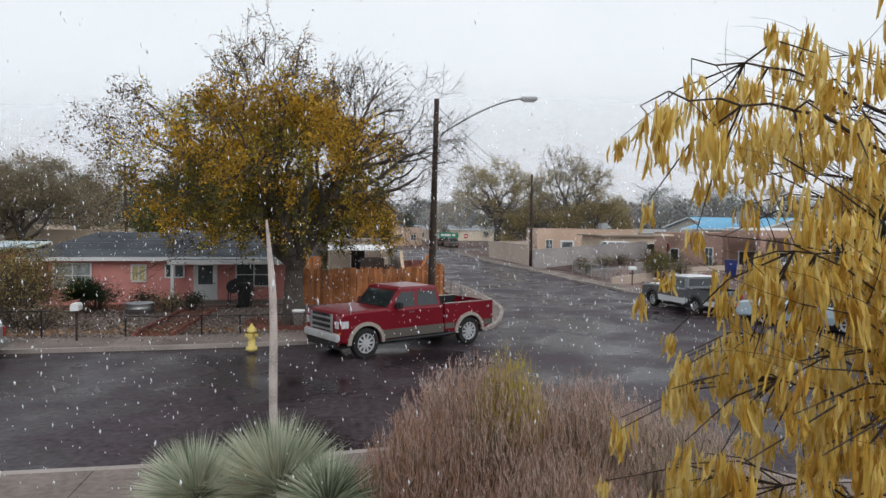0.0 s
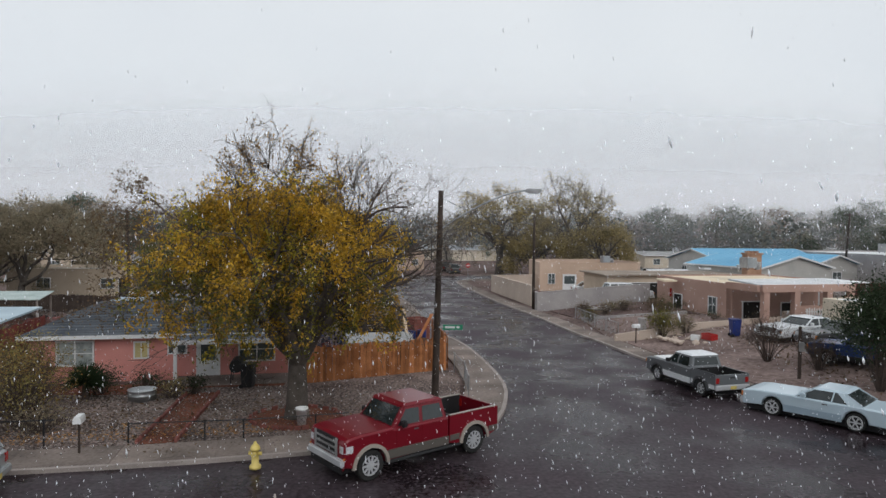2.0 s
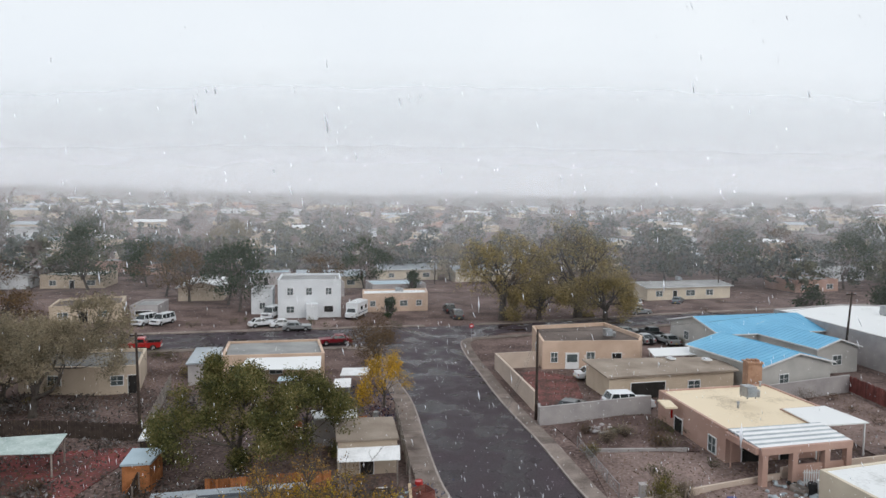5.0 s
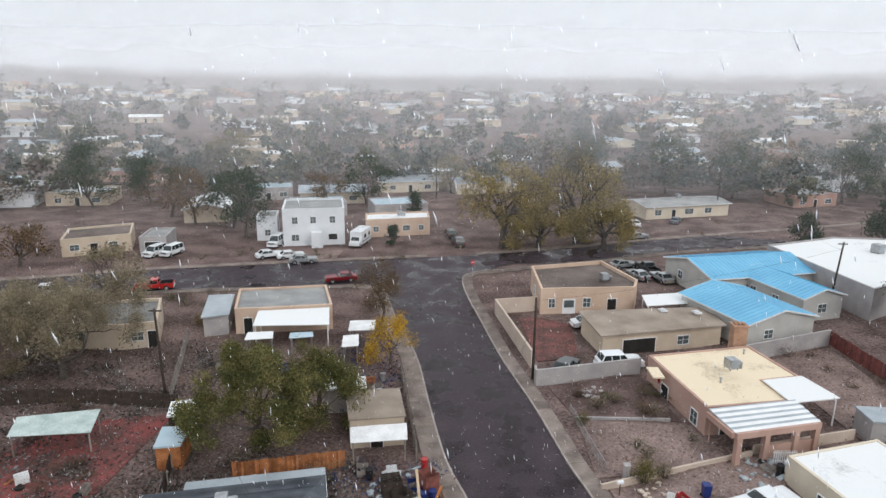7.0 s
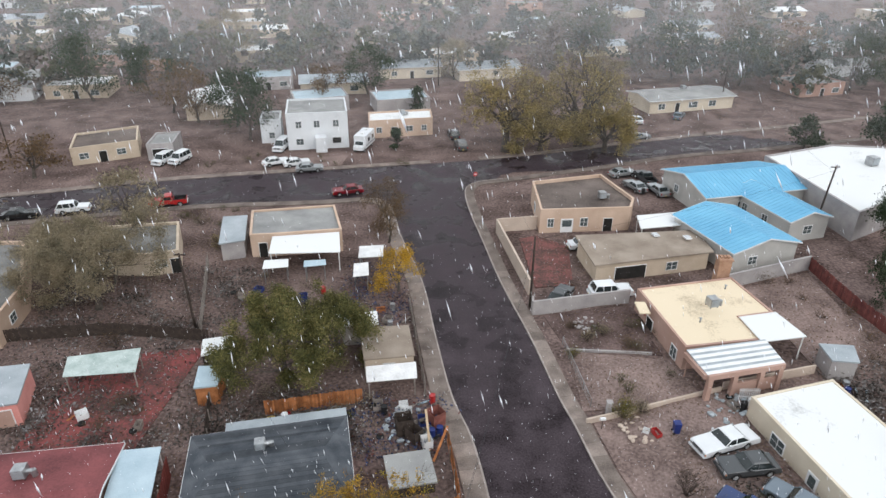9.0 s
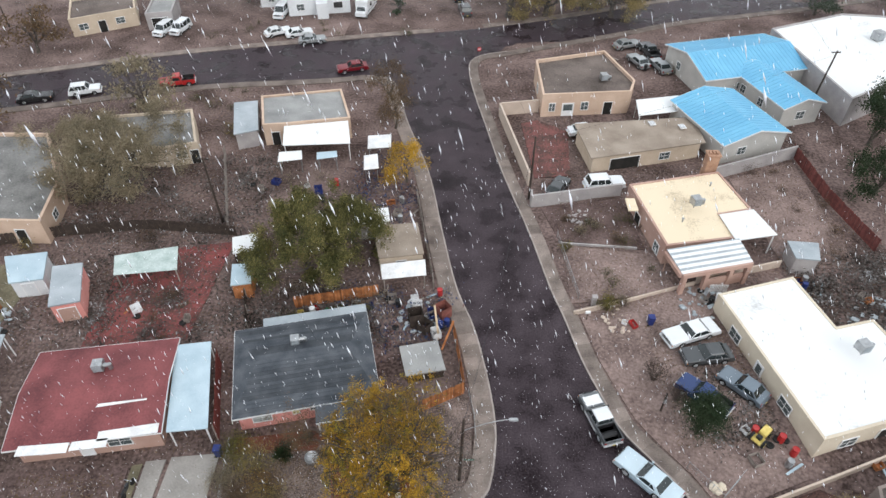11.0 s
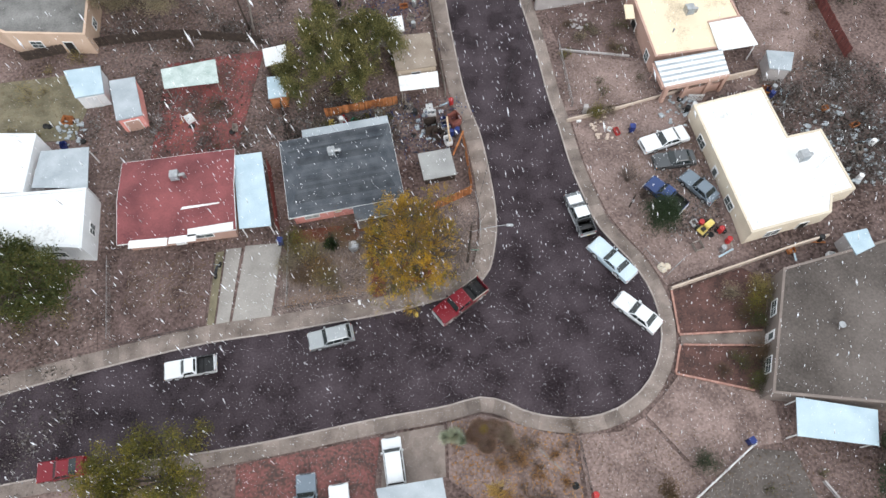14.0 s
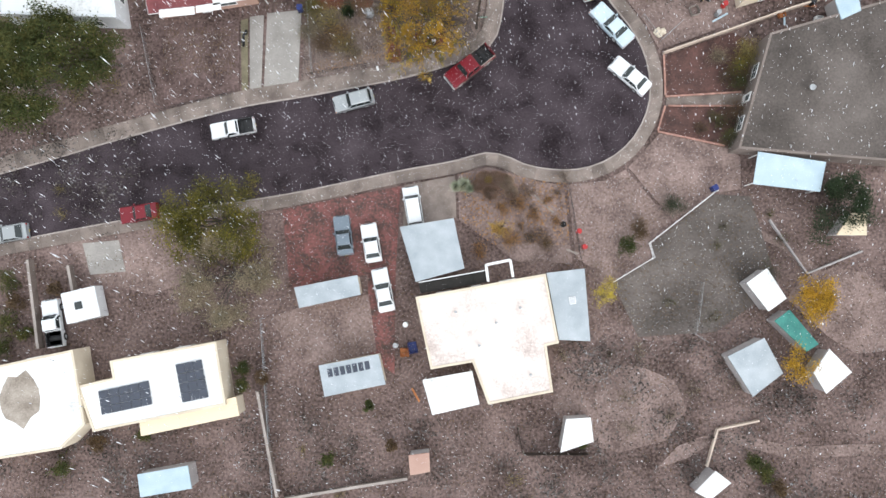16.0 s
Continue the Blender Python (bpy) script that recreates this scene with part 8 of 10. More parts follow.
# ---------------- poles and street furniture ----------------
def pole(x, y, h, label, arms=1, lean=(0, 0), r=0.15):
    root = thing("utility_pole", label, "pole", x, y, 0, 0, "utility poles")
    bm = bmesh.new()
    chain(bm, [(lean[0] * k / 6, lean[1] * k / 6, -0.1 + (h + 0.1) * k / 6) for k in range(7)], [r * (1 - 0.06 * k) for k in range(7)], 10)
    part("post", bm, OLDWOOD, root, smooth=True)
    for k in range(arms):
        bm = bmesh.new()
        z = h - 0.35 - 0.8 * k
        box(bm, lean[0] - 0.6, lean[0] + 0.6, lean[1] + r * 0.66, lean[1] + r * 0.66 + 0.1, z, z + 0.12)
        part("crossarm", bm, OLDWOOD, root)
        for s in (-0.5, 0.5):
            bm = bmesh.new()
            lathe(bm, [(0.03, z + 0.121), (0.05, z + 0.16), (0.03, z + 0.2), (0.045, z + 0.24), (0.01, z + 0.27)], 8, "Z", (lean[0] + s, lean[1] + r * 0.66 + 0.05, 0))
            part("insulator", bm, GALV, root)
    return root


lamp_pole = pole(-0.42, 24.95, 8.75, "dark wooden pole carrying a street lamp arm", 0, (0.17, 0.0), 0.155)
bm = bmesh.new()
chain(bm, [(0.14 + 3.3 * k / 8, 0.0, 7.25 + 1.55 * (1 - (1 - k / 8) ** 1.5)) for k in range(9)], [0.035] * 9, 6)
part("lamp_arm", bm, GALV, lamp_pole, "curved metal arm")
bm = bmesh.new()
box(bm, 3.4, 4.05, -0.14, 0.14, 8.72, 8.86, 0.04)
head = part("lamp_head", bm, GALV, lamp_pole)
bm = bmesh.new()
box(bm, 3.5, 3.95, -0.1, 0.1, 8.67, 8.719, 0.015)
part("lens", bm, LAMPGLASS, head)
sign = thing("street_sign", "green street name sign on a wooden pole", "sign", -0.28, 24.78, 3.5)
bm = bmesh.new()
box(bm, 0.16, 0.92, -0.012, 0.012, -0.1, 0.1)
part("blade", bm, GREENSIGN, sign)
for k, (x0, x1) in enumerate(((0.24, 0.62), (0.68, 0.8))):
    bm = bmesh.new()
    box(bm, x0, x1, -0.018, -0.0125, -0.04, 0.045)
    part("text_bar", bm, WHITEPAINT, sign)
bm = bmesh.new()
box(bm, 0.0, 0.18, -0.02, 0.02, -0.03, 0.03)
part("bracket", bm, GALV, sign)
pole(8.3, 61.8, 8.9, "dark wooden utility pole beside the pavement", 0, (0.0, 0.0), 0.16)
pole(-27.9, 56.8, 9.1, "dark wooden utility pole in a back yard", 1, (-0.2, 0), 0.15)
pole(50.4, 82.6, 9.4, "dark wooden utility pole behind the blue roof", 1, (0.6, 0), 0.16)
pole(-4.0, 168.0, 11.5, "distant wooden utility pole", 1)
pole(62.0, 150.0, 10.0, "distant wooden utility pole", 1)
pole(-80.0, 110.0, 9.5, "distant wooden utility pole", 1)


def wire(a, b, sag, label="thin overhead wire"):
    bm = bmesh.new()
    a, b = Vector(a), Vector(b)
    pts = [a.lerp(b, k / 12) - Vector((0, 0, sag * 4 * (k / 12) * (1 - k / 12))) for k in range(13)]
    chain(bm, pts, [0.012] * 13, 3)
    single("overhead_wire", bm, DARKMETAL, label, "wire", "overhead wires")


wire((-0.25, 24.95, 8.5), (8.3, 61.8, 8.6), 0.7, "thin overhead wire between two poles")
wire((-0.25, 24.95, 8.1), (8.3, 61.8, 8.2), 0.8, "thin overhead wire between two poles")
wire((8.3, 61.8, 8.6), (-4.0, 168, 11.2), 1.6, "thin overhead wire along the street")
wire((51.0, 82.6, 9.1), (8.3, 61.8, 8.6), 0.8, "thin overhead wire over the blue roofs")
wire((51.0, 82.6, 8.8), (62.0, 150, 9.7), 1.2, "thin overhead wire over the warehouse")
wire((-28.1, 56.8, 8.8), (-80, 110, 9.2), 1.2, "thin overhead wire over the back yards")
wire((-28.1, 56.8, 8.6), (-13, 36, 3.6), 0.5, "thin service wire to the pink house")

stop = thing("stop_sign", "red octagonal stop sign on a thin post", "sign", 3.2, 97.6, 0.1, 20)
bm = bmesh.new()
tube(bm, (0, 0, -0.1), (0, 0, 2.6), 0.03)
part("post", bm, GALV, stop)
bm = bmesh.new()
lathe(bm, [(0.01, -0.032), (0.38, -0.032), (0.38, -0.05), (0.01, -0.05)], 8, "Y", (0, 0, 2.3))
part("plate", bm, REDCAR, stop)
bm = bmesh.new()
box(bm, -0.24, 0.24, -0.062, -0.052, 2.22, 2.38)
part("lettering", bm, WHITEPAINT, stop)

hydrant = thing("fire_hydrant", "pale yellow fire hydrant beside the kerb", "hydrant", -5.62, 18.95, 0.12)
bm = bmesh.new()
lathe(bm, [(0.17, -0.05), (0.17, 0.05), (0.11, 0.06), (0.105, 0.5), (0.15, 0.51), (0.15, 0.55), (0.12, 0.62), (0.05, 0.7), (0.03, 0.76)], 14)
part("barrel", bm, YELLOW, hydrant, smooth=True)
for a, rr, ln in ((-90, 0.075, 0.2), (0, 0.055, 0.19), (180, 0.055, 0.19)):
    bm = bmesh.new()
    d = Vector((math.cos(radians(a)), math.sin(radians(a)), 0))
    tube(bm, Vector((0, 0, 0.4)) + d * 0.1, Vector((0, 0, 0.4)) + d * ln, rr, n=10)
    part("nozzle", bm, YELLOW, hydrant)
mail = thing("mailbox", "white mailbox on a dark post", "mailbox", -11.4, 19.9, 0.1, 14)
bm = bmesh.new()
box(bm, -0.03, 0.03, -0.03, 0.03, -0.1, 1.0)
part("post", bm, OLDWOOD, mail)
bm = bmesh.new()
prof = [(-0.12, 0), (0.12, 0), (0.12, 0.14), (0.08, 0.22), (-0.08, 0.22), (-0.12, 0.14)]
A = [bm.verts.new((p[0], -0.24, 1.0 + p[1])) for p in prof]
B = [bm.verts.new((p[0], 0.24, 1.0 + p[1])) for p in prof]
for i in range(6):
    bm.faces.new((A[i], A[(i + 1) % 6], B[(i + 1) % 6], B[i]))
bm.faces.new(A)
bm.faces.new(B[::-1])
part("box", bm, WHITEPAINT, mail)
mail2 = copy_thing(mail, pose(12.4, 42.2, 0.1, 0, 0, 100))
tagged(mail2, "white mailbox beside the dirt yard")
pale = thing("garden_post", "tall pale weathered post beside the yucca", "post", -1.94, 7.65, 0.05)
bm = bmesh.new()
chain(bm, [(-0.1 * (k / 12) ** 2 + 0.02 * math.sin(k * 0.9), 0.015 * math.sin(k * 1.3), -0.1 + 3.95 * k / 12) for k in range(13)], [0.057, 0.056, 0.055, 0.057, 0.054, 0.052, 0.054, 0.051, 0.048, 0.047, 0.041, 0.028, 0.012], 9)
part("shaft", bm, surf("weathered_pole", (0.22, 0.185, 0.165), (0.58, 0.51, 0.48), 3, 40, 0.85, 0.5, spread=(0.3, 0.55)), pale)
stub = thing("yard_post", "dark wooden post with a grey meter box", "post", 17.3, 31.6, 0.05)
bm = bmesh.new()
tube(bm, (0, 0, -0.1), (0, 0, 2.7), 0.09, 0.08, 8)
part("shaft", bm, OLDWOOD, stub)
bm = bmesh.new()
box(bm, -0.12, 0.12, -0.22, -0.091, 1.5, 1.95, 0.02)
part("meter_box", bm, GALV, stub)
wb = thing("grey_pillar", "grey block gate pillar beside the mailbox", "pillar", 13.4, 44.2, 0)
bm = bmesh.new()
box(bm, -0.22, 0.22, -0.22, 0.22, -0.05, 1.3, 0.02)
part("shaft", bm, GREYWALL, wb)
bm = bmesh.new()
box(bm, -0.27, 0.27, -0.27, 0.27, 1.302, 1.4, 0.02)
part("cap", bm, GREYWALL, wb)

# ---------------- fences and edgings ----------------
def board_fence(name, label, pts, h, material, w=0.14, gap=0.012, rng_seed=1, thick=0.022):
    """Upright boards nailed to two rails between posts; each board its own piece."""
    root = thing(name, label, "fence")
    rr = random.Random(rng_seed)
    shared = {}
    for a, b in zip(pts, pts[1:]):
        a, b = Vector(a), Vector(b)
        d = (b - a).normalized()
        ln = (b - a).length
        ang = math.degrees(math.atan2(d.y, d.x))
        n = int(ln / (w + gap))
        for k in range(n):
            hh = h + rr.choice((-0.06, -0.03, 0, 0, 0.03, 0.05))
            if hh not in shared:
                bm = bmesh.new()
                V = [(-w / 2, 0), (w / 2, 0), (w / 2, hh - 0.04), (w / 2 - 0.03, hh), (-w / 2 + 0.03, hh), (-w / 2, hh - 0.04)]
                A = [bm.verts.new((p[0], -thick, p[1])) for p in V]
                B = [bm.verts.new((p[0], 0, p[1])) for p in V]
                for i in range(6):
                    bm.faces.new((A[i], A[(i + 1) % 6], B[(i + 1) % 6], B[i]))
                bm.faces.new(A)
                bm.faces.new(B[::-1])
                shared[hh] = finish(bm, "board", material)
            ob = new("board", shared[hh])
            ob.parent = root
            p = a + d * ((k + 0.5) * (w + gap))
            ob.matrix_basis = pose(p.x, p.y, 0.06, rr.uniform(-1, 1), rr.uniform(-0.8, 0.8), ang)
        side = Vector((-d.y, d.x))
        for z in (0.35, h - 0.35):
            bm = bmesh.new()
            obox(bm, a + side * 0.03, b + side * 0.03, 0.045, z, z + 0.09)
            part("rail", bm, material, root)
        for k in range(int(ln / 2.4) + 1):
            p = a + d * min(ln - 0.05, k * 2.4 + 0.05) + side * 0.1
            bm = bmesh.new()
            box(bm, p.x - 0.045, p.x + 0.045, p.y - 0.045, p.y + 0.045, -0.05, h + 0.02)
            part("post", bm, GREYWOOD, root)
    return root


board_fence("wooden_fence", "orange-brown wooden board fence beside the pink house", [(-6.7, 29.7), (0.1, 33.3)], 1.72, FENCEWOOD, rng_seed=3)
board_fence("wooden_fence", "wooden board fence along the pavement", [(0.1, 33.4), (-0.9, 40.4)], 1.7, FENCEWOOD, rng_seed=4, w=0.15)
board_fence("wooden_fence", "orange wooden fence in the back yard", [(-17.0, 43.4), (-8.6, 45.3)], 1.6, FENCEWOOD, rng_seed=5, w=0.16)
board_fence("wooden_fence", "dark red wooden boundary fence", [(44.0, 71.6), (44.4, 62), (46.0, 52.6)], 1.7, surf("dark_red_wood", (0.1, 0.03, 0.028), (0.2, 0.065, 0.055), 1.6, 30, 0.8, 0.4, vary=0.2), rng_seed=6, w=0.2)
board_fence("wooden_fence", "dark weathered boundary fence behind the yards", [(-55, 51.6), (-45, 54.2), (-36, 55.4), (-25.6, 54.4)], 1.5, OLDWOOD, rng_seed=7, w=0.22)
board_fence("board_wall", "dark red board wall beside the carport", [(-20.7, 28.3), (-22.7, 36.5)], 2.2, surf("oxblood_boards", (0.11, 0.022, 0.018), (0.2, 0.045, 0.035), 1.6, 30, 0.8, 0.4, vary=0.2), rng_seed=18, w=0.2)
board_fence("wooden_fence", "dark weathered side fence", [(-24.9, 54.0), (-20.6, 38.6)], 1.5, OLDWOOD, rng_seed=8, w=0.22)
board_fence("wooden_fence", "grey weathered fence between yards", [(-27.0, 56.0), (-31.2, 71.0)], 1.5, GREYWOOD, rng_seed=9, w=0.22)
board_fence("wooden_fence", "weathered fence along the pavement", [(-2.9, 46.2), (-5.4, 62.5)], 1.4, GREYWOOD, rng_seed=10, w=0.2)


def wire_fence(name, label, pts, h, material=GALV, step=2.4, mesh=0.16):
    """Metal posts, a top rail and crossing wires."""
    root = thing(name, label, "fence")
    for a, b in zip(pts, pts[1:]):
        a, b = Vector((*a, 0)), Vector((*b, 0))
        d = (b - a).normalized()
        ln = (b - a).length
        for k in range(int(ln / step) + 1):
            p = a + d * k * step
            bm = bmesh.new()
            tube(bm, p + Vector((0, 0, -0.05)), p + Vector((0, 0, h + 0.04)), 0.03, n=6)
            part("post", bm, material, root)
        bm = bmesh.new()
        tube(bm, a + Vector((0, 0, h)), b + Vector((0, 0, h)), 0.02, n=5)
        part("top_rail", bm, material, root)
        bm = bmesh.new()
        n = int(ln / mesh)
        for k in range(n):
            p = a + d * k * mesh
            for s in (-1, 1):
                e = p + d * s * h * 0.8
                if 0 <= (e - a).dot(d) <= ln:
                    tube(bm, p + Vector((0, 0, 0.08)), e + Vector((0, 0, h)), 0.004, n=3, caps=False)
        tagged(part("wire_mesh", bm, material, root), kind="stuff")
    return root


wire_fence("wire_fence", "low dark wire fence along the front yard", [(-20.0, 19.3), (-12.6, 20.6)], 0.95, DARKMETAL)
wire_fence("wire_fence", "low dark wire fence along the front yard", [(-10.4, 21.0), (-6.8, 21.6), (-3.4, 22.6)], 0.75, DARKMETAL)
wire_fence("wire_fence", "low wire fence before the red-roofed house", [(-36.0, 15.3), (-27.4, 17.4)], 0.95, DARKMETAL)
wire_fence("wire_fence", "wire fence beside the pavement corner", [(1.0, 27.6), (0.9, 30.6), (0.4, 33.2)], 1.0)
wire_fence("wire_fence", "wire fence along the dirt yard", [(18.2, 26.2), (20.2, 23.4), (22.6, 25.6)], 1.1)
wire_fence("wire_fence", "wire fence along the gravel yard", [(10.9, 54.6), (12.0, 45.0)], 1.0)
wire_fence("wire_fence", "wire fence dividing two yards", [(-36.4, 16), (-38.4, 25)], 1.0)


def lot_wall(label, pts, h, body):
    """A low block wall along a lot's edge, with a coping slab on each straight run."""
    root = thing("lot_wall", label, "wall")
    for a, b in zip(pts, pts[1:]):
        bm = bmesh.new()
        obox(bm, a, b, 0.2, -0.1, h)
        part("blockwork", bm, body, root)
        bm = bmesh.new()
        obox(bm, a, b, 0.3, h + 0.004, h + 0.07)
        part("coping", bm, KERB, root)


lot_wall("low grey block wall beside parked vans", [(-50.1, -1.7), (-48.5, -11.5)], 1.0, CONCRETE)
lot_wall("short pale wall beside a white van", [(-45.6, -2.3), (-44.9, -5.4)], 0.9, CONCRETE)
lot_wall("low grey block wall between back lots", [(-24.1, -15.9), (-22.7, -22.6), (-21.7, -27.2)], 1.0, CONCRETE)
lot_wall("pale low wall along the back lots", [(-21.0, -27.5), (-14.5, -26.3), (-7.6, -25.1)], 0.8, CONCRETE)
board_fence("wooden_fence", "dark weathered fence round a back lot", [(4.3, -19.6), (4.9, -22.3), (12.0, -22.2)], 1.2, OLDWOOD, rng_seed=34, w=0.4)
wire_fence("wire_fence", "wire fence along the grey dirt yard", [(24.5, -3.6), (24.0, -7.3), (23.6, -9.2), (25.0, -10.1)], 1.0)
wire_fence("wire_fence", "wire fence beside the drive", [(-18.9, 19.6), (-19.6, 28)], 1.0)
wire_fence("wire_fence", "wire fence across a back yard", [(-24, -8.0), (-22.2, -28)], 1.0, GREYMETAL)
wire_fence("wire_fence", "wire fence at the yard's side", [(9.9, 7.2), (11.3, -1.6)], 1.0, DARKMETAL)

wf = thing("white_fence", "low white board fence with a kink", "fence")
zz = [(26.1, 6.5), (18.75, 0.7), (19.2, -0.9), (14.8, -3.6)]
for a, b in zip(zz, zz[1:]):
    for z in (0.25, 0.55, 0.85):
        bm = bmesh.new()
        obox(bm, a, b, 0.03, z, z + 0.13)
        part("rail", bm, WHITEPAINT, wf)
    a, b = Vector(a), Vector(b)
    for k in range(int((b - a).length / 1.8) + 1):
        p = a + (b - a).normalized() * min(k * 1.8, (b - a).length)
        bm = bmesh.new()
        box(bm, p.x - 0.05, p.x + 0.05, p.y - 0.05, p.y + 0.05, -0.05, 1.08)
        part("post", bm, WHITEPAINT, wf)
for nm, pts, m_, h_, lab in (("wall_7", [(11.2, 42.9), (17.7, 44.9), (24.4, 47.2)], YARDWALL, 0.55, "low buff boundary wall"), ("wall_8", [(20.5, 22.0), (28.3, 24.8), (34.8, 27.2), (38, 28.2)], YARDWALL, 0.8, "low buff boundary wall"), ("wall_9", [(24.6, 47.4), (34.5, 50.2)], YARDWALL, 0.9, "low buff boundary wall"),
                             ("wall_10", [(19.6, 52.8), (11.2, 53.6)], GREYWALL, 0.25, "low concrete edging across the yard"), ("wall_11", [(30.5, -18.5), (26.0, -19.5), (24.8, -23.5)], YARDWALL, 0.5, "low curved earth wall"), ("wall_12", [(42, 0), (36, -2.5), (32, 3.4)], GREYWALL, 0.4, "low kerb between yards")):
    bm = bmesh.new()
    for a, b in zip(pts, pts[1:]):
        obox(bm, a, b, 0.18, -0.05, h_)
    single(nm, bm, m_, lab, "wall", kind="structure")


def brick_row(root, pts, w=0.1, l=0.21, h=0.16, material=BRICKRED, jitter=3):
    rr = random.Random(len(pts) * 7 + int(pts[0][0] * 10))
    me = None
    for a, b in zip(pts, pts[1:]):
        a, b = Vector(a), Vector(b)
        d = (b - a).normalized()
        ang = math.degrees(math.atan2(d.y, d.x))
        for k in range(int((b - a).length / (l + 0.02))):
            if me is None:
                bm = bmesh.new()
                box(bm, -l / 2, l / 2, -w / 2, w / 2, 0, h, 0.012)
                me = finish(bm, "brick", material)
            ob = new("brick", me)
            ob.parent = root
            p = a + d * ((k + 0.5) * (l + 0.02))
            ob.matrix_basis = pose(p.x, p.y, 0.08 + rr.uniform(-0.02, 0.015), rr.uniform(-jitter, jitter), rr.uniform(-jitter, jitter), ang + rr.uniform(-jitter, jitter))


edge = thing("garden_path", "dirt path edged with dark red bricks", "path", kind="structure")
bm = bmesh.new()
prism(bm, [(-10.0, 20.9), (-9.0, 21.1), (-9.9, 27.9), (-11.0, 27.7)], 0.09, 0.116)
part("surface", bm, REDSOIL, edge)
brick_row(edge, [(-10.1, 20.9), (-11.1, 27.6)])
brick_row(edge, [(-8.9, 21.1), (-9.8, 27.8)])
bm = bmesh.new()
prism(bm, [(-5.6 + 1.65 * math.cos(a * math.tau / 20), 24.1 + 1.45 * math.sin(a * math.tau / 20)) for a in range(20)], 0.02, 0.125)
single("tree_bed", bm, REDSOIL, "dark red soil inside the brick ring", "garden bed", kind="structure")
ringb = thing("tree_ring", "ring of dark red bricks round the corner tree", "edging")
brick_row(ringb, [(-5.6 + 1.7 * math.cos(a * math.tau / 20), 24.1 + 1.5 * math.sin(a * math.tau / 20)) for a in range(21)], l=0.24)
bedge = thing("bed_edging", "pinkish brick edging round the mulch beds", "edging")
PINKBRICK = surf("pink_brick", (0.3, 0.16, 0.13), (0.45, 0.26, 0.21), 2, 30, 0.9, 0.4, vary=0.2)
brick_row(bedge, [(20.6, 21.9), (20.75, 17.15), (29.3, 17.7)], w=0.2, l=0.4, h=0.2, material=PINKBRICK)
brick_row(bedge, [(29.0, 16.1), (20.7, 16.1), (19.85, 13.2), (27.4, 11.6)], w=0.2, l=0.4, h=0.2, material=PINKBRICK)

# ---------------- loose things in the yards ----------------
def bin_(x, y, material, label, h=1.05, rz=0):
    root = thing("wheelie_bin", label, "bin", x, y, 0.06, rz)
    bm = bmesh.new()
    frustum(bm, (-0.22, 0.22, 0.24), (-0.29, 0.29, 0.3), 0.06, h)
    part("body", bm, material, root)
    bm = bmesh.new()
    box(bm, -0.32, 0.31, -0.32, 0.32, h + 0.002, h + 0.07, 0.025)
    part("lid", bm, material, root)
    for s in (-1, 1):
        bm = bmesh.new()
        lathe(bm, [(0.1, s * 0.25), (0.1, s * 0.3)], 10, "Y", (-0.24, 0, 0.1))
        part("wheel", bm, RUBBER, root)
    return root


bin_(18.6, 41.7, BLUEPLASTIC, "blue wheeled bin beside the low wall")
bin_(-20.3, 26.9, BLUEPLASTIC, "blue wheeled bin beside the drive")
bin_(25.8, 6.8, BLUEPLASTIC, "blue wheeled bin beside the white fence", rz=30)
bin_(-8.9, 29.0, BLACKPLASTIC, "black bin beside the porch")
bucket = thing("plant_pot", "white plastic pot under the corner tree", "pot", -5.2, 23.25, 0.1)
bm = bmesh.new()
lathe(bm, [(0.15, 0), (0.21, 0.57), (0.235, 0.57), (0.235, 0.64), (0.2, 0.64), (0.18, 0.52), (0.02, 0.52)], 14)
part("pot", bm, WHITEPAINT, bucket, smooth=True)
trough = thing("metal_planter", "round galvanised metal planter before the pink house", "planter", -12.55, 26.55, 0.1)
bm = bmesh.new()
lathe(bm, [(0.55, -0.05), (0.55, 0.2), (0.57, 0.22), (0.55, 0.24), (0.55, 0.4), (0.585, 0.43), (0.53, 0.43), (0.53, 0.3), (0.05, 0.3)], 22)
part("tank", bm, GALV, trough, smooth=True)
grill = thing("barbecue", "black covered barbecue on the porch", "barbecue", -9.6, 29.6, 0.14, 12)
bm = bmesh.new()
lathe(bm, [(0.05, -0.55), (0.3, -0.55), (0.3, 0.55), (0.05, 0.55)], 14, "Y", (0, 0, 0.85))
part("drum", bm, BLACKPLASTIC, grill)
for a in (-0.25, 0.25):
    for b in (-0.45, 0.45):
        bm = bmesh.new()
        tube(bm, (a, b, -0.02), (a * 0.8, b, 0.7), 0.025)
        part("leg", bm, DARKMETAL, grill)
bm = bmesh.new()
box(bm, 0.3, 0.6, -0.5, 0.5, 0.78, 0.82)
part("shelf", bm, OLDWOOD, grill)
moto = thing("motorbike", "dark motorbike standing beside the drive", "motorbike", -26.6, 23.6, 0.1, 80)
for wx in (-0.68, 0.68):
    wheel(moto, wx, 0.001, 0.31, 0.12, DARKMETAL)
bm = bmesh.new()
tube(bm, (-0.68, 0, 0.32), (0.1, 0, 0.5), 0.05)
tube(bm, (0.68, 0, 0.32), (0.42, 0, 0.95), 0.035)
tube(bm, (0.1, 0, 0.5), (0.45, 0, 0.85), 0.05)
part("frame", bm, DARKMETAL, moto)
bm = bmesh.new()
box(bm, -0.15, 0.32, -0.13, 0.13, 0.7, 0.92, 0.05)
part("tank", bm, BLACKCAR, moto)
bm = bmesh.new()
box(bm, -0.75, -0.16, -0.12, 0.12, 0.72, 0.82, 0.04)
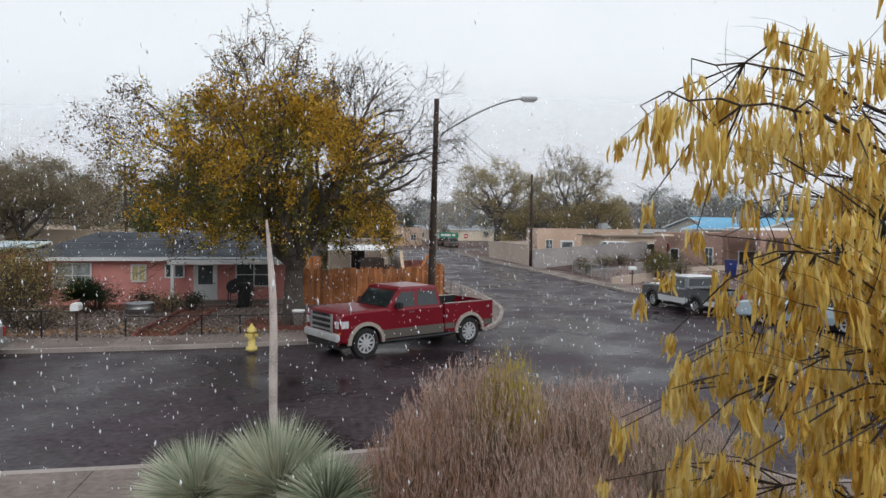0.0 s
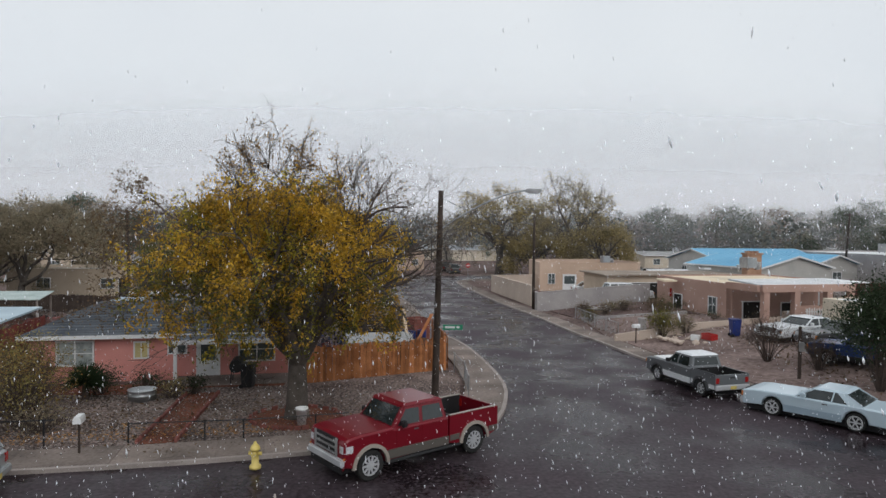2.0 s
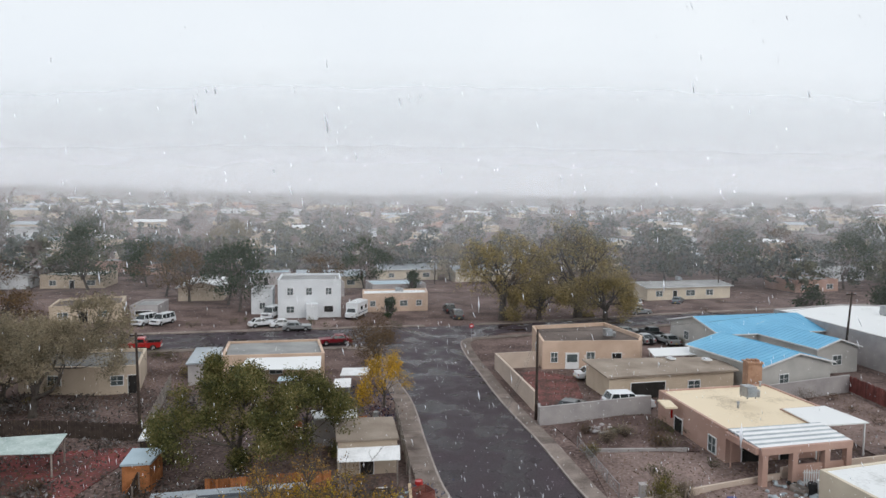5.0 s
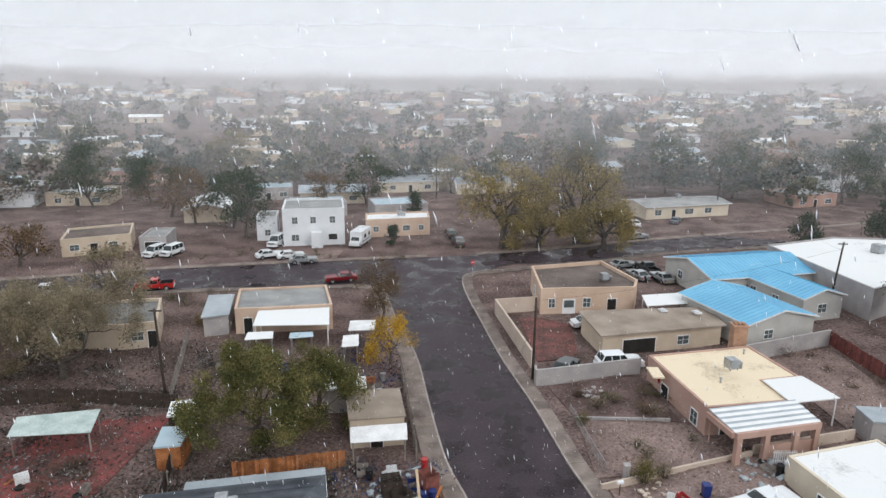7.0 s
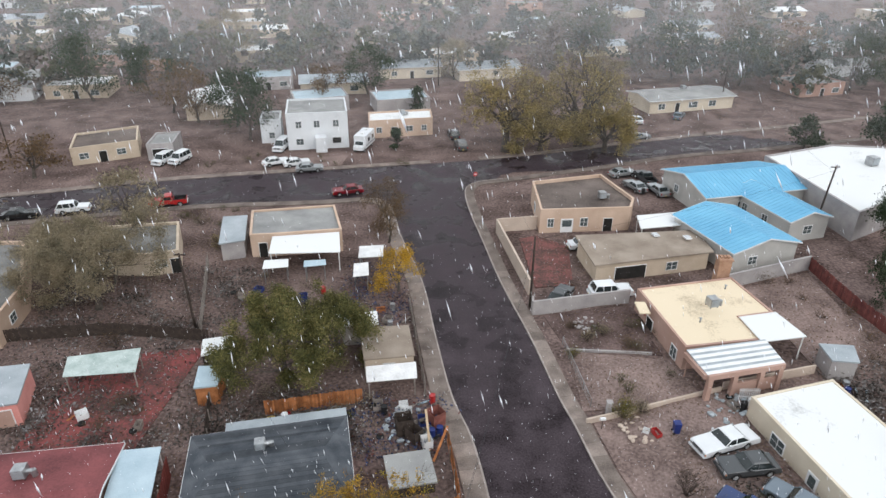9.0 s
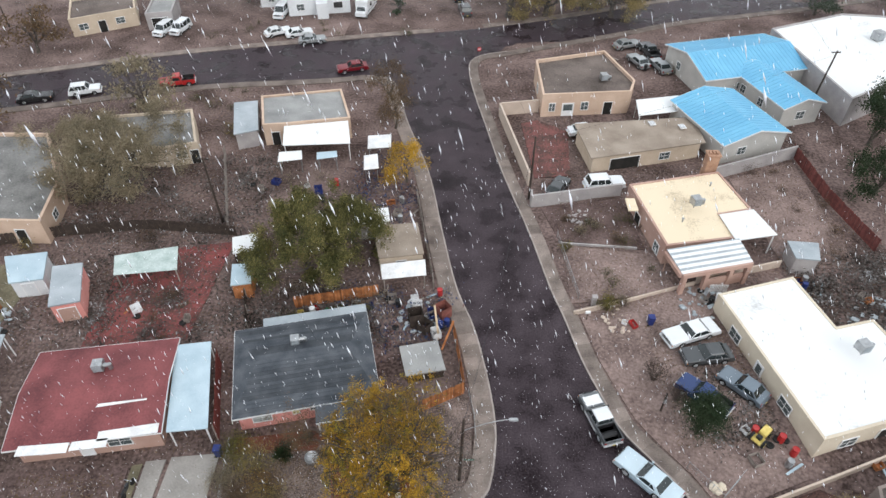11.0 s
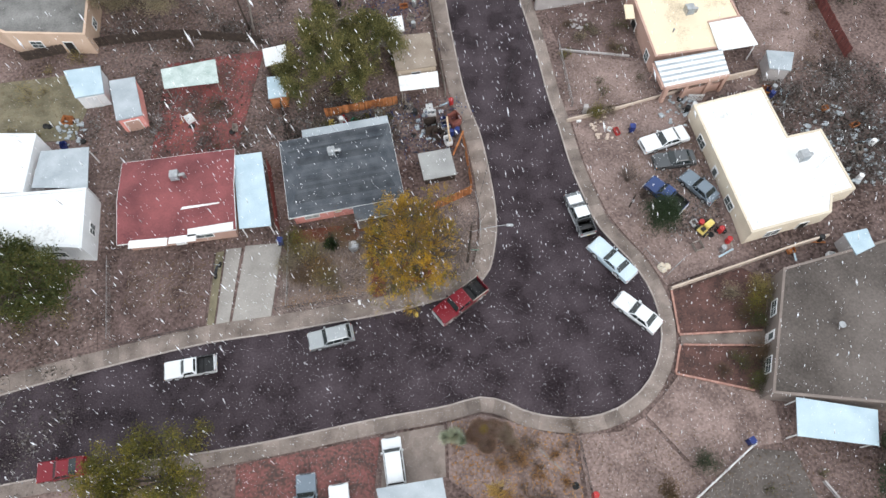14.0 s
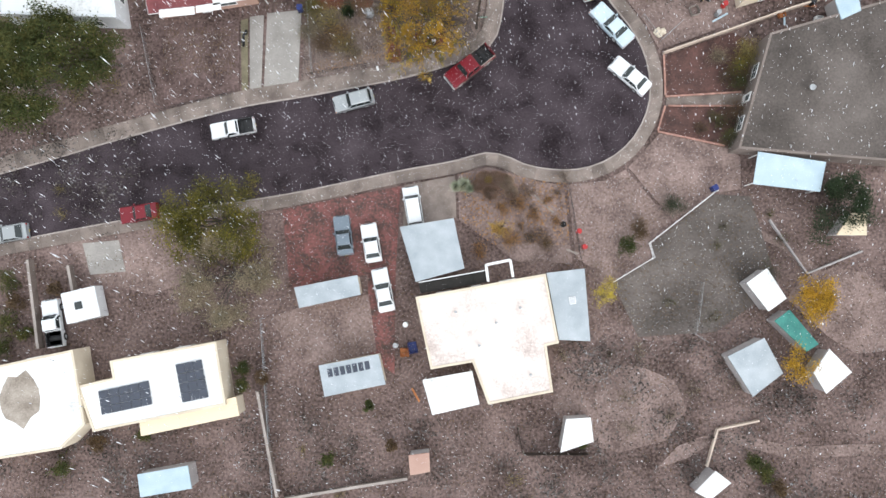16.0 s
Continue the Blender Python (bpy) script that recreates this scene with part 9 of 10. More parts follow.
part("seat", bm, BLACKPLASTIC, moto)
bm = bmesh.new()
tube(bm, (0.4, -0.36, 1.0), (0.4, 0.36, 1.0), 0.018)
part("handlebar", bm, CHROME, moto)
digger = thing("garden_tractor", "small yellow tractor among yard clutter", "tractor", 25.0, 28.9, 0.08, 40)
bm = bmesh.new()
box(bm, 0.0, 1.1, -0.32, 0.32, 0.45, 0.95, 0.05)
part("bonnet", bm, YELLOW, digger)
bm = bmesh.new()
box(bm, -0.85, -0.02, -0.45, 0.45, 0.4, 0.6, 0.04)
part("fender", bm, YELLOW, digger)
bm = bmesh.new()
box(bm, -0.6, -0.2, -0.22, 0.22, 0.62, 0.95, 0.04)
part("seat", bm, BLACKPLASTIC, digger)
for s in (-1, 1):
    wheel(digger, -0.45, s * 0.55, 0.42, 0.22, YELLOW)
    wheel(digger, 0.85, s * 0.42, 0.25, 0.16, YELLOW)


def crate(x, y, rz, w, l, h, m, label, name="crate", z=0.06):
    root = thing(name, label, name.replace("_", " "), x, y, z, rz, "yard clutter")
    n = max(2, int(h / 0.16))
    for k in range(n):
        z0 = k * h / n
        for s in (-1, 1):
            bm = bmesh.new()
            box(bm, -w / 2, w / 2, s * l / 2 - 0.01, s * l / 2 + 0.01, z0 + 0.01, z0 + h / n - 0.012)
            part("slat", bm, m, root)
            bm = bmesh.new()
            box(bm, s * w / 2 - 0.01, s * w / 2 + 0.01, -l / 2 + 0.011, l / 2 - 0.011, z0 + 0.01, z0 + h / n - 0.012)
            part("slat", bm, m, root)
    bm = bmesh.new()
    box(bm, -w / 2 + 0.012, w / 2 - 0.012, -l / 2 + 0.012, l / 2 - 0.012, 0, 0.03)
    part("base", bm, m, root)


def drum(x, y, m, label, h=0.88, r=0.29, z=0.06):
    root = thing("drum", label, "drum", x, y, z, 0, "yard clutter")
    bm = bmesh.new()
    lathe(bm, [(r, 0), (r, h * 0.32), (r * 1.04, h * 0.34), (r, h * 0.36), (r, h * 0.66), (r * 1.04, h * 0.68), (r, h * 0.7), (r, h), (r * 0.93, h), (r * 0.93, h - 0.03), (0.02, h - 0.03)], 14)
    part("shell", bm, m, root)


def plank(x, y, rz, l, m, label, tilt=0, z=0.08):
    root = thing("plank", label, "plank", x, y, z, rz, "yard clutter")
    bm = bmesh.new()
    box(bm, 0, l, -0.1, 0.1, 0, 0.04)
    ob = part("board", bm, m, root)
    ob.rotation_euler = (0, -radians(tilt), 0)


def old_tyre(x, y, z=0.06):
    root = thing("old_tyre", "worn black tyre lying flat", "tyre", x, y, z, 0, "yard clutter")
    bm = bmesh.new()
    lathe(bm, [(0.2, 0.02), (0.3, 0.0), (0.34, 0.06), (0.34, 0.15), (0.3, 0.21), (0.2, 0.19), (0.18, 0.1)], 16)
    part("tread", bm, RUBBER, root)


def heap(x, y, seed, n, r, name="rubble_heap", label="heap of stones and yard rubble", m=GREYWALL, size=0.22):
    """A low heap of rough stones, too many to pick apart."""
    rr = random.Random(seed)
    bm = bmesh.new()
    for k in range(n):
        a, o = rr.uniform(0, math.tau), math.sqrt(rr.uniform(0, 1)) * r
        s = size * rr.uniform(0.4, 1.3)
        res = bmesh.ops.create_icosphere(bm, subdivisions=1, radius=s, matrix=Matrix.Translation((x + math.cos(a) * o, y + math.sin(a) * o, 0.05 + s * 0.4)) @ Matrix.Diagonal((1, rr.uniform(0.6, 1), rr.uniform(0.4, 0.8), 1)))
        for v in res["verts"]:
            v.co += Vector((rr.uniform(-1, 1), rr.uniform(-1, 1), rr.uniform(-1, 1))) * s * 0.18
    single(name, bm, m, label, "heap", kind="stuff")


jr = random.Random(77)
zones = [(-8, 40.5, -1.8, 45.5, 16), (-16.5, 40, -9, 43.2, 8), (22.5, 26.5, 28, 30, 12), (31, 45.5, 40, 48.5, 12), (33, 25.8, 40, 28, 5), (41, 34, 47, 46, 12), (-35, 41, -27, 45, 5), (-50, 39, -44, 43, 6), (-26, 57, -14, 66, 9), (23, 43.8, 31, 46.5, 6), (-10, -16, -7, -8, 5), (8, -1, 12, 4, 5), (-9, 56, -5, 62, 5), (26, 95, 34, 106, 4)]
for x0, y0, x1, y1, n in zones:
    for k in range(n):
        x, y = jr.uniform(x0, x1), jr.uniform(y0, y1)
        t = jr.random()
        if t < 0.3:
            m, c_ = jr.choice([(GREYWOOD, "grey wooden"), (FENCEWOOD, "orange wooden"), (WHITEPAINT, "white painted"), (BLUEPLASTIC, "blue plastic")])
            crate(x, y, jr.uniform(0, 90), jr.uniform(0.5, 1.0), jr.uniform(0.5, 1.3), jr.uniform(0.35, 0.7), m, c_ + " crate standing in the yard")
        elif t < 0.5:
            m, c_ = jr.choice([(BLUEPLASTIC, "blue plastic"), (GALV, "rusty metal"), (WHITEPAINT, "white plastic"), (BLACKPLASTIC, "black plastic"), (REDCAR, "red metal")])
            drum(x, y, m, c_ + " drum standing in the yard")
        elif t < 0.75:
            m, c_ = jr.choice([(GREYWOOD, "grey weathered"), (FENCEWOOD, "orange"), (PALEMETAL, "pale metal")])
            plank(x, y, jr.uniform(0, 360), jr.uniform(1.2, 3.2), m, c_ + " plank lying on the ground")
        else:
            old_tyre(x, y)
crate(16.9, 41.5, 20, 0.5, 0.9, 0.4, REDCAR, "red crate among yard ornaments")
crate(16.1, 41.8, 60, 0.4, 0.5, 0.35, WHITEPAINT, "white painted crate among yard ornaments")
drum(-1.55, 41.3, BLUEPLASTIC, "blue plastic drum among the clutter")
drum(-2.2, 41.0, BLUEPLASTIC, "blue plastic drum among the clutter")
drum(-3.0, 40.6, BLACKPLASTIC, "black plastic drum among the clutter")
crate(-2.6, 39.9, 20, 0.8, 1.0, 0.9, WHITEPAINT, "white painted crate among the clutter")
crate(-3.7, 40.6, 50, 1.0, 1.2, 1.3, OLDWOOD, "dark wooden crate among the clutter")
crate(-4.6, 41.6, 15, 1.4, 1.2, 1.7, OLDWOOD, "tall dark wooden crate among the clutter")
crate(-1.9, 42.6, 35, 1.2, 1.2, 1.5, BRICKRED, "rusty red box among the clutter")
plank(-2.3, 39.4, 100, 3.4, surf("pale_plank_wood", (0.4, 0.3, 0.2), (0.6, 0.46, 0.32), 1, 20, 0.8, 0.3), "pale plank leaning against the clutter", 38)
plank(-2.0, 38.2, 60, 3.0, FENCEWOOD, "orange plank leaning against the clutter", 42)
heap(15.6, 42.0, 5, 40, 1.6, label="pale rocks and rubble in the yard bed", m=YARDWALL)
heap(-4.2, 42.2, 6, 50, 2.2, label="heap of mixed scrap behind the fence", m=GREYMETAL, size=0.28)
heap(43.5, 40.0, 7, 120, 5.5, label="sprawl of scrap and stones in a yard", m=GREYMETAL, size=0.32)
heap(24.6, 45.0, 8, 60, 2.6, label="mixed scrap along the wall", m=GREYMETAL, size=0.26)
heap(-46.5, 41.0, 9, 40, 2.0, label="small scrap beside the patio", m=GREYMETAL, size=0.25)
heap(14.0, 58.2, 10, 40, 1.4, label="pale gravel heap in the yard", m=GREYWALL, size=0.2)
heap(20.2, 24.4, 11, 6, 0.5, label="pale boulders beside the pavement", m=CREAM, size=0.4)
heap(-13.5, 24.0, 12, 150, 4.2, label="scattered stones in the front yard", m=GRAVELROOF, size=0.07)
heap(-9.0, 24.6, 13, 110, 3.2, label="scattered stones in the front yard", m=GRAVELROOF, size=0.06)

for k, (m_, lab) in enumerate(((YELLOW, "faded yellow storage tub by the back fence"), (REDLENS, "dark red storage tub by the back fence"), (GREENSIGN, "green storage tub by the back fence"), (BLACKPLASTIC, "black storage tub by the back fence"), (GREYMETAL, "grey metal tub by the back fence"), (BLUEPLASTIC, "blue storage tub by the back fence"))):
    crate(-16.2 + 1.35 * k, 42.3 + 0.3 * k + 0.35 * math.sin(k * 2.1), 12 + 20 * k, 0.6, 0.85, 0.5, m_, lab, "storage_tub")
for k in range(7):
    shrub("potted_plant", "small leafy green plant by the back fence", -16.8 + 1.2 * k, 41.6 + 0.28 * k + 0.4 * math.cos(k * 1.7), 900 + k, 0.8, 0.6, [DEEPOLIVE, OLIVE, DARKGREEN][k % 3], 420, 0.09, stems=12, group="back yard plants")
# fallen leaves and litter on the ground, in one sheet of stuff
lr = np.random.default_rng(55)
pts = []
for cx, cy, sx, sy, n in ((-6, 25, 3.6, 1.9, 3500), (-14, 24.5, 2.6, 1.8, 900), (-16, 48, 5, 4, 1500), (-28, 0, 5, 4, 2500), (4, 5, 3, 3, 1200), (-42, 60, 8, 6, 2500), (14, 116, 10, 5, 2500)):
    pts.append(np.column_stack([lr.normal(cx, sx, n), lr.normal(cy, sy, n), np.full(n, 0.125)]))
litter = new("fallen_leaves", leaf_quads(np.concatenate(pts), 0.075, lr, "fallen_leaves", BROWNLEAF, lie=0.12))
tagged(litter, "brown and gold fallen leaves on the ground", "leaves", kind="stuff")

# ---------------- the town beyond ----------------
# far leaf colours paled to take in the distant haze
HAZED = [leafy("far_" + n, c, light=0.1) for n, c in (("dark", [(0.05, 0.06, 0.05), (0.08, 0.092, 0.08), (0.12, 0.13, 0.115)]), ("olive", [(0.08, 0.085, 0.055), (0.12, 0.12, 0.08), (0.18, 0.17, 0.13)]), ("brown", [(0.1, 0.082, 0.072), (0.15, 0.125, 0.11), (0.2, 0.18, 0.16)]))]
def far_house(name, label, lx, ly, h, wall, roof, pitched=False):
    if pitched:
        return pitched_house(name, label, 0, 0, 0, lx, ly, h, h + 1.3, wall, roof, hip=0, over=0.4, openings=[("window", 0, lx * 0.2, 1.4, 1.1, 0.9), ("recess", 0, lx * 0.5, 1.0, 2.0, 0), ("window", 0, lx * 0.8, 1.8, 1.1, 0.9)])
    return flat_house(name, label, [(0, 0), (lx, 0), (lx, ly), (0, ly)], h, wall, roof, 0.2, [("window", 0, lx * 0.2, 1.4, 1.1, 0.9), ("recess", 0, lx * 0.5, 1.0, 2.0, 0), ("window", 0, lx * 0.8, 1.8, 1.1, 0.9)])


protos = [far_house("distant_house", "distant low house with a grey pitched roof", 15, 9, 2.8, WHITEWALL, GREYROOF, True), far_house("distant_house", "distant tan house with a white flat roof", 14, 10, 3.3, TAN, WHITEROOF), far_house("distant_house", "distant rose house with a grey flat roof", 13, 10, 3.2, ROSE, GREYROOF),
          far_house("distant_house", "distant cream house with a blue-grey roof", 16, 9, 2.9, CREAM, GREYMETAL, True), far_house("distant_house", "distant grey house with a pale roof", 12, 9, 3.2, GREYWALL, PALEMETAL), far_house("distant_house", "distant house with a snow-white pitched roof", 15, 9, 2.8, TAN, WHITEROOF, True)]
hr = random.Random(12)
spots = [(-114, 158), (-96, 150), (-86, 180), (-19, 174), (-8, 152), (-7, 192), (14, 186), (-52, 160), (-140, 120), (-35, 140), (84, 158), (-120, 110), (-105, 96), (100, 120), (92, 95), (-117, 178), (-171, 277), (-95, 197), (-74, 269), (-49, 304), (-20, 223), (28, 416), (26, 232), (92, 280), (123, 265), (181, 322), (95, 217), (114, 191), (112, 209), (-37, 156), (4, 174), (-98, 149), (-48, 136)]
fixed = len(spots)
for row in range(15):
    y = 212 + row * 27
    half = int((y * 0.78) / 27)
    for k in range(-half, half + 1):
        if hr.random() < 0.62:
            p = (k * 27 + hr.uniform(-9, 9), y + hr.uniform(-9, 9))
            if all(math.hypot(p[0] - q[0], p[1] - q[1]) > 17 for q in spots[:fixed]):
                spots.append(p)
spots = spots[:fixed] + sorted(spots[fixed:], key=lambda p: p[1])[:190]
used = set()
for i, (x, y) in enumerate(spots):
    k = i if i < 6 else hr.randrange(6)
    m = pose(x, y, rise(x, y) - 0.02, 0, 0, hr.choice((14, 14, 104, 194)) + hr.uniform(-5, 5))
    if i < 6:
        protos[k].matrix_basis = m
        tagged(protos[k], group="distant houses")
    else:
        copy_thing(protos[k], m)


def crown_points(r, cx, cy, h, w, n, cone=False, clumps=2.2):
    """Points of a ragged crown: clumps within an upright outline, with gaps."""
    z0 = rise(cx, cy)
    m = max(6, int(w * clumps))
    ctr = []
    for _ in range(m):
        u = r.uniform(0.0, 1)
        a = r.uniform(0, math.tau)
        wide = (1 - u) * 0.9 if cone else math.sqrt(max(0.05, 1 - (2 * u - 0.9) ** 2))
        o = w * wide * math.sqrt(r.uniform(0.1, 1))
        ctr.append((cx + math.cos(a) * o, cy + math.sin(a) * o, z0 + h * (0.22 + 0.76 * u)))
    C = np.array(ctr)[r.integers(0, m, n)]
    return C + r.normal(0, 1, (n, 3)) * (w * 0.17, w * 0.17, h * 0.055)


wr = np.random.default_rng(8)
# nearer trees, each its own thing
near = [(-84, 149, 15, 8, 0), (-73, 155, 12, 6, 0), (-40, 122, 13, 6.2, 0), (-45, 130, 12, 6, 0), (-21, 158, 12.5, 7, 0), (59, 178, 15, 8, 0), (74, 170, 15, 8, 0), (-62, 140, 12, 6.5, 2), (-54, 133, 11, 5, 2), (-103, 142, 10, 6, 2), (36, 160, 10, 6, 1), (90, 178, 15, 8, 2), (100, 165, 14, 8, 0), (-8, 140, 6, 3, 0), (-11, 117.5, 3.6, 2.2, 0),
        (31, 132, 9, 5, 1), (0, 175, 10, 6, 1), (-70, 100, 8, 5, 2), (-78, 84, 9, 6, 1), (-66, 76, 8.5, 5, 2), (80, 118, 9, 5, 0), (66, 118, 7, 4, 0), (110, 140, 13, 8, 0), (128, 196, 17, 9, 0), (146, 178, 16, 9, 1), (84, 204, 17, 8, 2), (-64, 190, 15, 8, 1), (-104, 186, 16, 9, 0), (40, 205, 15, 8, 0), (-30, 150, 9, 5, 2), (16, 140, 8, 5, 2), (-95, 120, 9, 6, 1), (-44, 80, 9, 4.5, 1), (70, 72, 9, 5, 0), (78, 84, 10, 6, 0), (-125, 130, 10, 7, 1), (60, 50, 8, 5, 0), (52, 40, 6, 4, 1)]
for x, y, h, w, k in near:
    root = thing("neighbourhood_tree", ["dark green tree standing among houses", "olive green tree among houses", "brown half-bare tree among houses"][k], "tree", x, y, rise(x, y), 0, "neighbourhood trees")
    segs, tp = grow(wr, h, w * 0.9, 0.3, h * 0.25, 3, 3)
    t = new("trunk", tubes_mesh(segs, "trunk", BARK, lambda r: 6 if r > 0.1 else 3))
    t.parent = root
    C = crown_points(wr, 0, 0, h, w, int((620, 480, 330)[k] * w), cone=(k == 0 and w < 5.5), clumps=4.5)
    cr = new("crown", leaf_quads(C, 0.46, wr, "crown", [DARKGREEN, GREYGREEN, BROWNLEAF][k]))
    cr.parent = root
# the far woods
for k in range(3):
    parts_ = []
    for j in range(420):
        d = 178 + 900 * wr.uniform(0, 1) ** 1.45
        a = wr.uniform(-0.72, 0.72)
        x, y = math.sin(a) * d, math.cos(a) * d
        h = wr.uniform(6, 12)
        parts_.append(crown_points(wr, x, y, h, h * wr.uniform(0.35, 0.6), int(190 if d < 400 else 90), cone=wr.uniform() < 0.2))
    fw = new("far_woods", leaf_quads(np.concatenate(parts_), 1.15, wr, "far_woods", HAZED[k], aspect=0.7))
    tagged(fw, ["snow-dusted dark trees far beyond the houses", "snow-dusted olive trees far beyond the houses", "snow-dusted bare trees far beyond the houses"][k], "woods", kind="stuff")

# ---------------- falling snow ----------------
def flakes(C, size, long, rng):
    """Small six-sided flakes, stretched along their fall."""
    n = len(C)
    # tilt and length grow with height to give streaks in the camera's downward view
    streak_tilt = 0.12 + 0.55 * (C[:, 2:3] / 70) ** 2
    d = np.array([[1.0, -1.1, 0.0]]) * streak_tilt + np.array([[0.0, 0.0, -1.0]]) + rng.normal(0, 0.12, (n, 3))
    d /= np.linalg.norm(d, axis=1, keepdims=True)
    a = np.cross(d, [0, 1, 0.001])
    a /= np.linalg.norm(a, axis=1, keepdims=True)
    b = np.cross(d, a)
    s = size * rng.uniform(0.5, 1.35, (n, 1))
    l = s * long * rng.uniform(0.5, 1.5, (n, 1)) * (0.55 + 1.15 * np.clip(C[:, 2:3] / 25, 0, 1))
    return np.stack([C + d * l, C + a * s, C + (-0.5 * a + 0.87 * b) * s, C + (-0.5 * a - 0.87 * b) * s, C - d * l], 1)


sr = np.random.default_rng(31)
def air(n, r0, r1, z0, z1):
    """Places in an upright ring of air round the camera's path, leaning slightly south."""
    r, a, z = np.sqrt(sr.uniform(r0 * r0, r1 * r1, n)), sr.uniform(0, math.tau, n), sr.uniform(z0, z1, n)
    C = np.column_stack([-0.05 - 0.04 * (z - 4) + r * np.cos(a), -0.3 - 0.05 * (z - 4) + r * np.sin(a), z])
    C = C[C[:, 1] > -16]
    # heights where flakes would dot the camera's sky are thinned
    return C[sr.uniform(0, 1, len(C)) < np.interp(C[:, 2], [8, 10, 15, 18, 32, 38], [1, 0.6, 0.6, 0.28, 0.28, 1])]


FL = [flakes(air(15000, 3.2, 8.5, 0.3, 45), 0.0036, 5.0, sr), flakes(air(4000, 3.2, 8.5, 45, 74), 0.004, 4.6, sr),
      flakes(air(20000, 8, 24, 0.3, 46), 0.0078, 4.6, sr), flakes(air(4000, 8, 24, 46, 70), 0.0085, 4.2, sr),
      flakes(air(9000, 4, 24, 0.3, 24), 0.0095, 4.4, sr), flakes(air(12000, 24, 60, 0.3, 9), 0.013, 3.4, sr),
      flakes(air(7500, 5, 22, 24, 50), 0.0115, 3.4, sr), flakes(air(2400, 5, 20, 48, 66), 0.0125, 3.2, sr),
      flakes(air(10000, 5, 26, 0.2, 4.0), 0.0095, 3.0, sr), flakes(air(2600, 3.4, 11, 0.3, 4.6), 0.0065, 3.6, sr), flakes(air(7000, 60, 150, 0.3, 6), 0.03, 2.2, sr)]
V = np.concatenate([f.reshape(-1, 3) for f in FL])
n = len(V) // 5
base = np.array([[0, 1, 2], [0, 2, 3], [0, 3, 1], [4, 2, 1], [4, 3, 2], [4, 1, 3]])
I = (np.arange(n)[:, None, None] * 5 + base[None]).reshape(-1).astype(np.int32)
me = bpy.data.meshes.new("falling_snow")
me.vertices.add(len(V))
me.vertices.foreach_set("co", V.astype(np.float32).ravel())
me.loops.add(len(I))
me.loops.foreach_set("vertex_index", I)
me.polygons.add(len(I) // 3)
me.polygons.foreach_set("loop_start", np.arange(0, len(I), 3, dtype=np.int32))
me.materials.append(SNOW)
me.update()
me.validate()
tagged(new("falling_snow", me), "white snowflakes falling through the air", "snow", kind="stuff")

# see-through sheets added one behind another, standing in for distant haze
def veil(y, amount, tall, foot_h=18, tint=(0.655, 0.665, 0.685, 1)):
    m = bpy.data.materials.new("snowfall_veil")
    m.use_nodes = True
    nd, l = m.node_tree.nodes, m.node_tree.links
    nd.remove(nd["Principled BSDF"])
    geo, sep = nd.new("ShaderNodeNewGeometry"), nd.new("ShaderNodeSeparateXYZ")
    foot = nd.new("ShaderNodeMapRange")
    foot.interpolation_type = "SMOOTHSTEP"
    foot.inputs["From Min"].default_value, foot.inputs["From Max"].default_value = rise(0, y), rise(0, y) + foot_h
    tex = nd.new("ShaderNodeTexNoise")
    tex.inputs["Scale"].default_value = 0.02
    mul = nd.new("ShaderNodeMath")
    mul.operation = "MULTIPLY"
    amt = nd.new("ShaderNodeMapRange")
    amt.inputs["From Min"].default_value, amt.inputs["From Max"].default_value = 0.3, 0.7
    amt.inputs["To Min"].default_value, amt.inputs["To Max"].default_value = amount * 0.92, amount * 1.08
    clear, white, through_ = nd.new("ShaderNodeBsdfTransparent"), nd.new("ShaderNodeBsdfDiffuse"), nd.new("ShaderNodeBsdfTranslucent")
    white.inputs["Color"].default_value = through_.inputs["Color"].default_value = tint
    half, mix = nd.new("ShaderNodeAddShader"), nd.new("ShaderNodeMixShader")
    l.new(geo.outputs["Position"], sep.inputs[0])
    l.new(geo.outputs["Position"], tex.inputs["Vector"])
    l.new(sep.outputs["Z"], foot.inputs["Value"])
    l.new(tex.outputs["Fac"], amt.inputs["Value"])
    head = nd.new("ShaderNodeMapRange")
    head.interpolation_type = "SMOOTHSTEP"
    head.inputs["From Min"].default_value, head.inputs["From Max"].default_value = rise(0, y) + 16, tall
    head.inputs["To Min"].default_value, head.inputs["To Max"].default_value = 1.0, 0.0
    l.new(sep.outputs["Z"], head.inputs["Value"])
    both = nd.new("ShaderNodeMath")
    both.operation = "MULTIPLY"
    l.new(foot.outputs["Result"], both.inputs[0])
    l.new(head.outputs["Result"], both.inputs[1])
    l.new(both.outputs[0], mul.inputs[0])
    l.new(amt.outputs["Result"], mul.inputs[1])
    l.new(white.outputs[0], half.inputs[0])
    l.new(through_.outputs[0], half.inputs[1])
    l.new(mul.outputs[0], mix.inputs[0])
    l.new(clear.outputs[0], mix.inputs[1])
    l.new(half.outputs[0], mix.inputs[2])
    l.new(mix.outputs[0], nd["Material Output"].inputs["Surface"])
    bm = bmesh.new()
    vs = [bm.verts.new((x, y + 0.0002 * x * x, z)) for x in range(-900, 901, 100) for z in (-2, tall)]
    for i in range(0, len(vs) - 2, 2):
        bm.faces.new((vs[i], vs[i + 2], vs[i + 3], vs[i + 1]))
    single("snowfall_veil", bm, m, "faint see-through sheet added for distant haze", "snow", kind="stuff", smooth=True)


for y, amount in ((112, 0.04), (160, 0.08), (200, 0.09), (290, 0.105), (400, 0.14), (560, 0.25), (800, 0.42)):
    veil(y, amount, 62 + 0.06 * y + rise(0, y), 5)
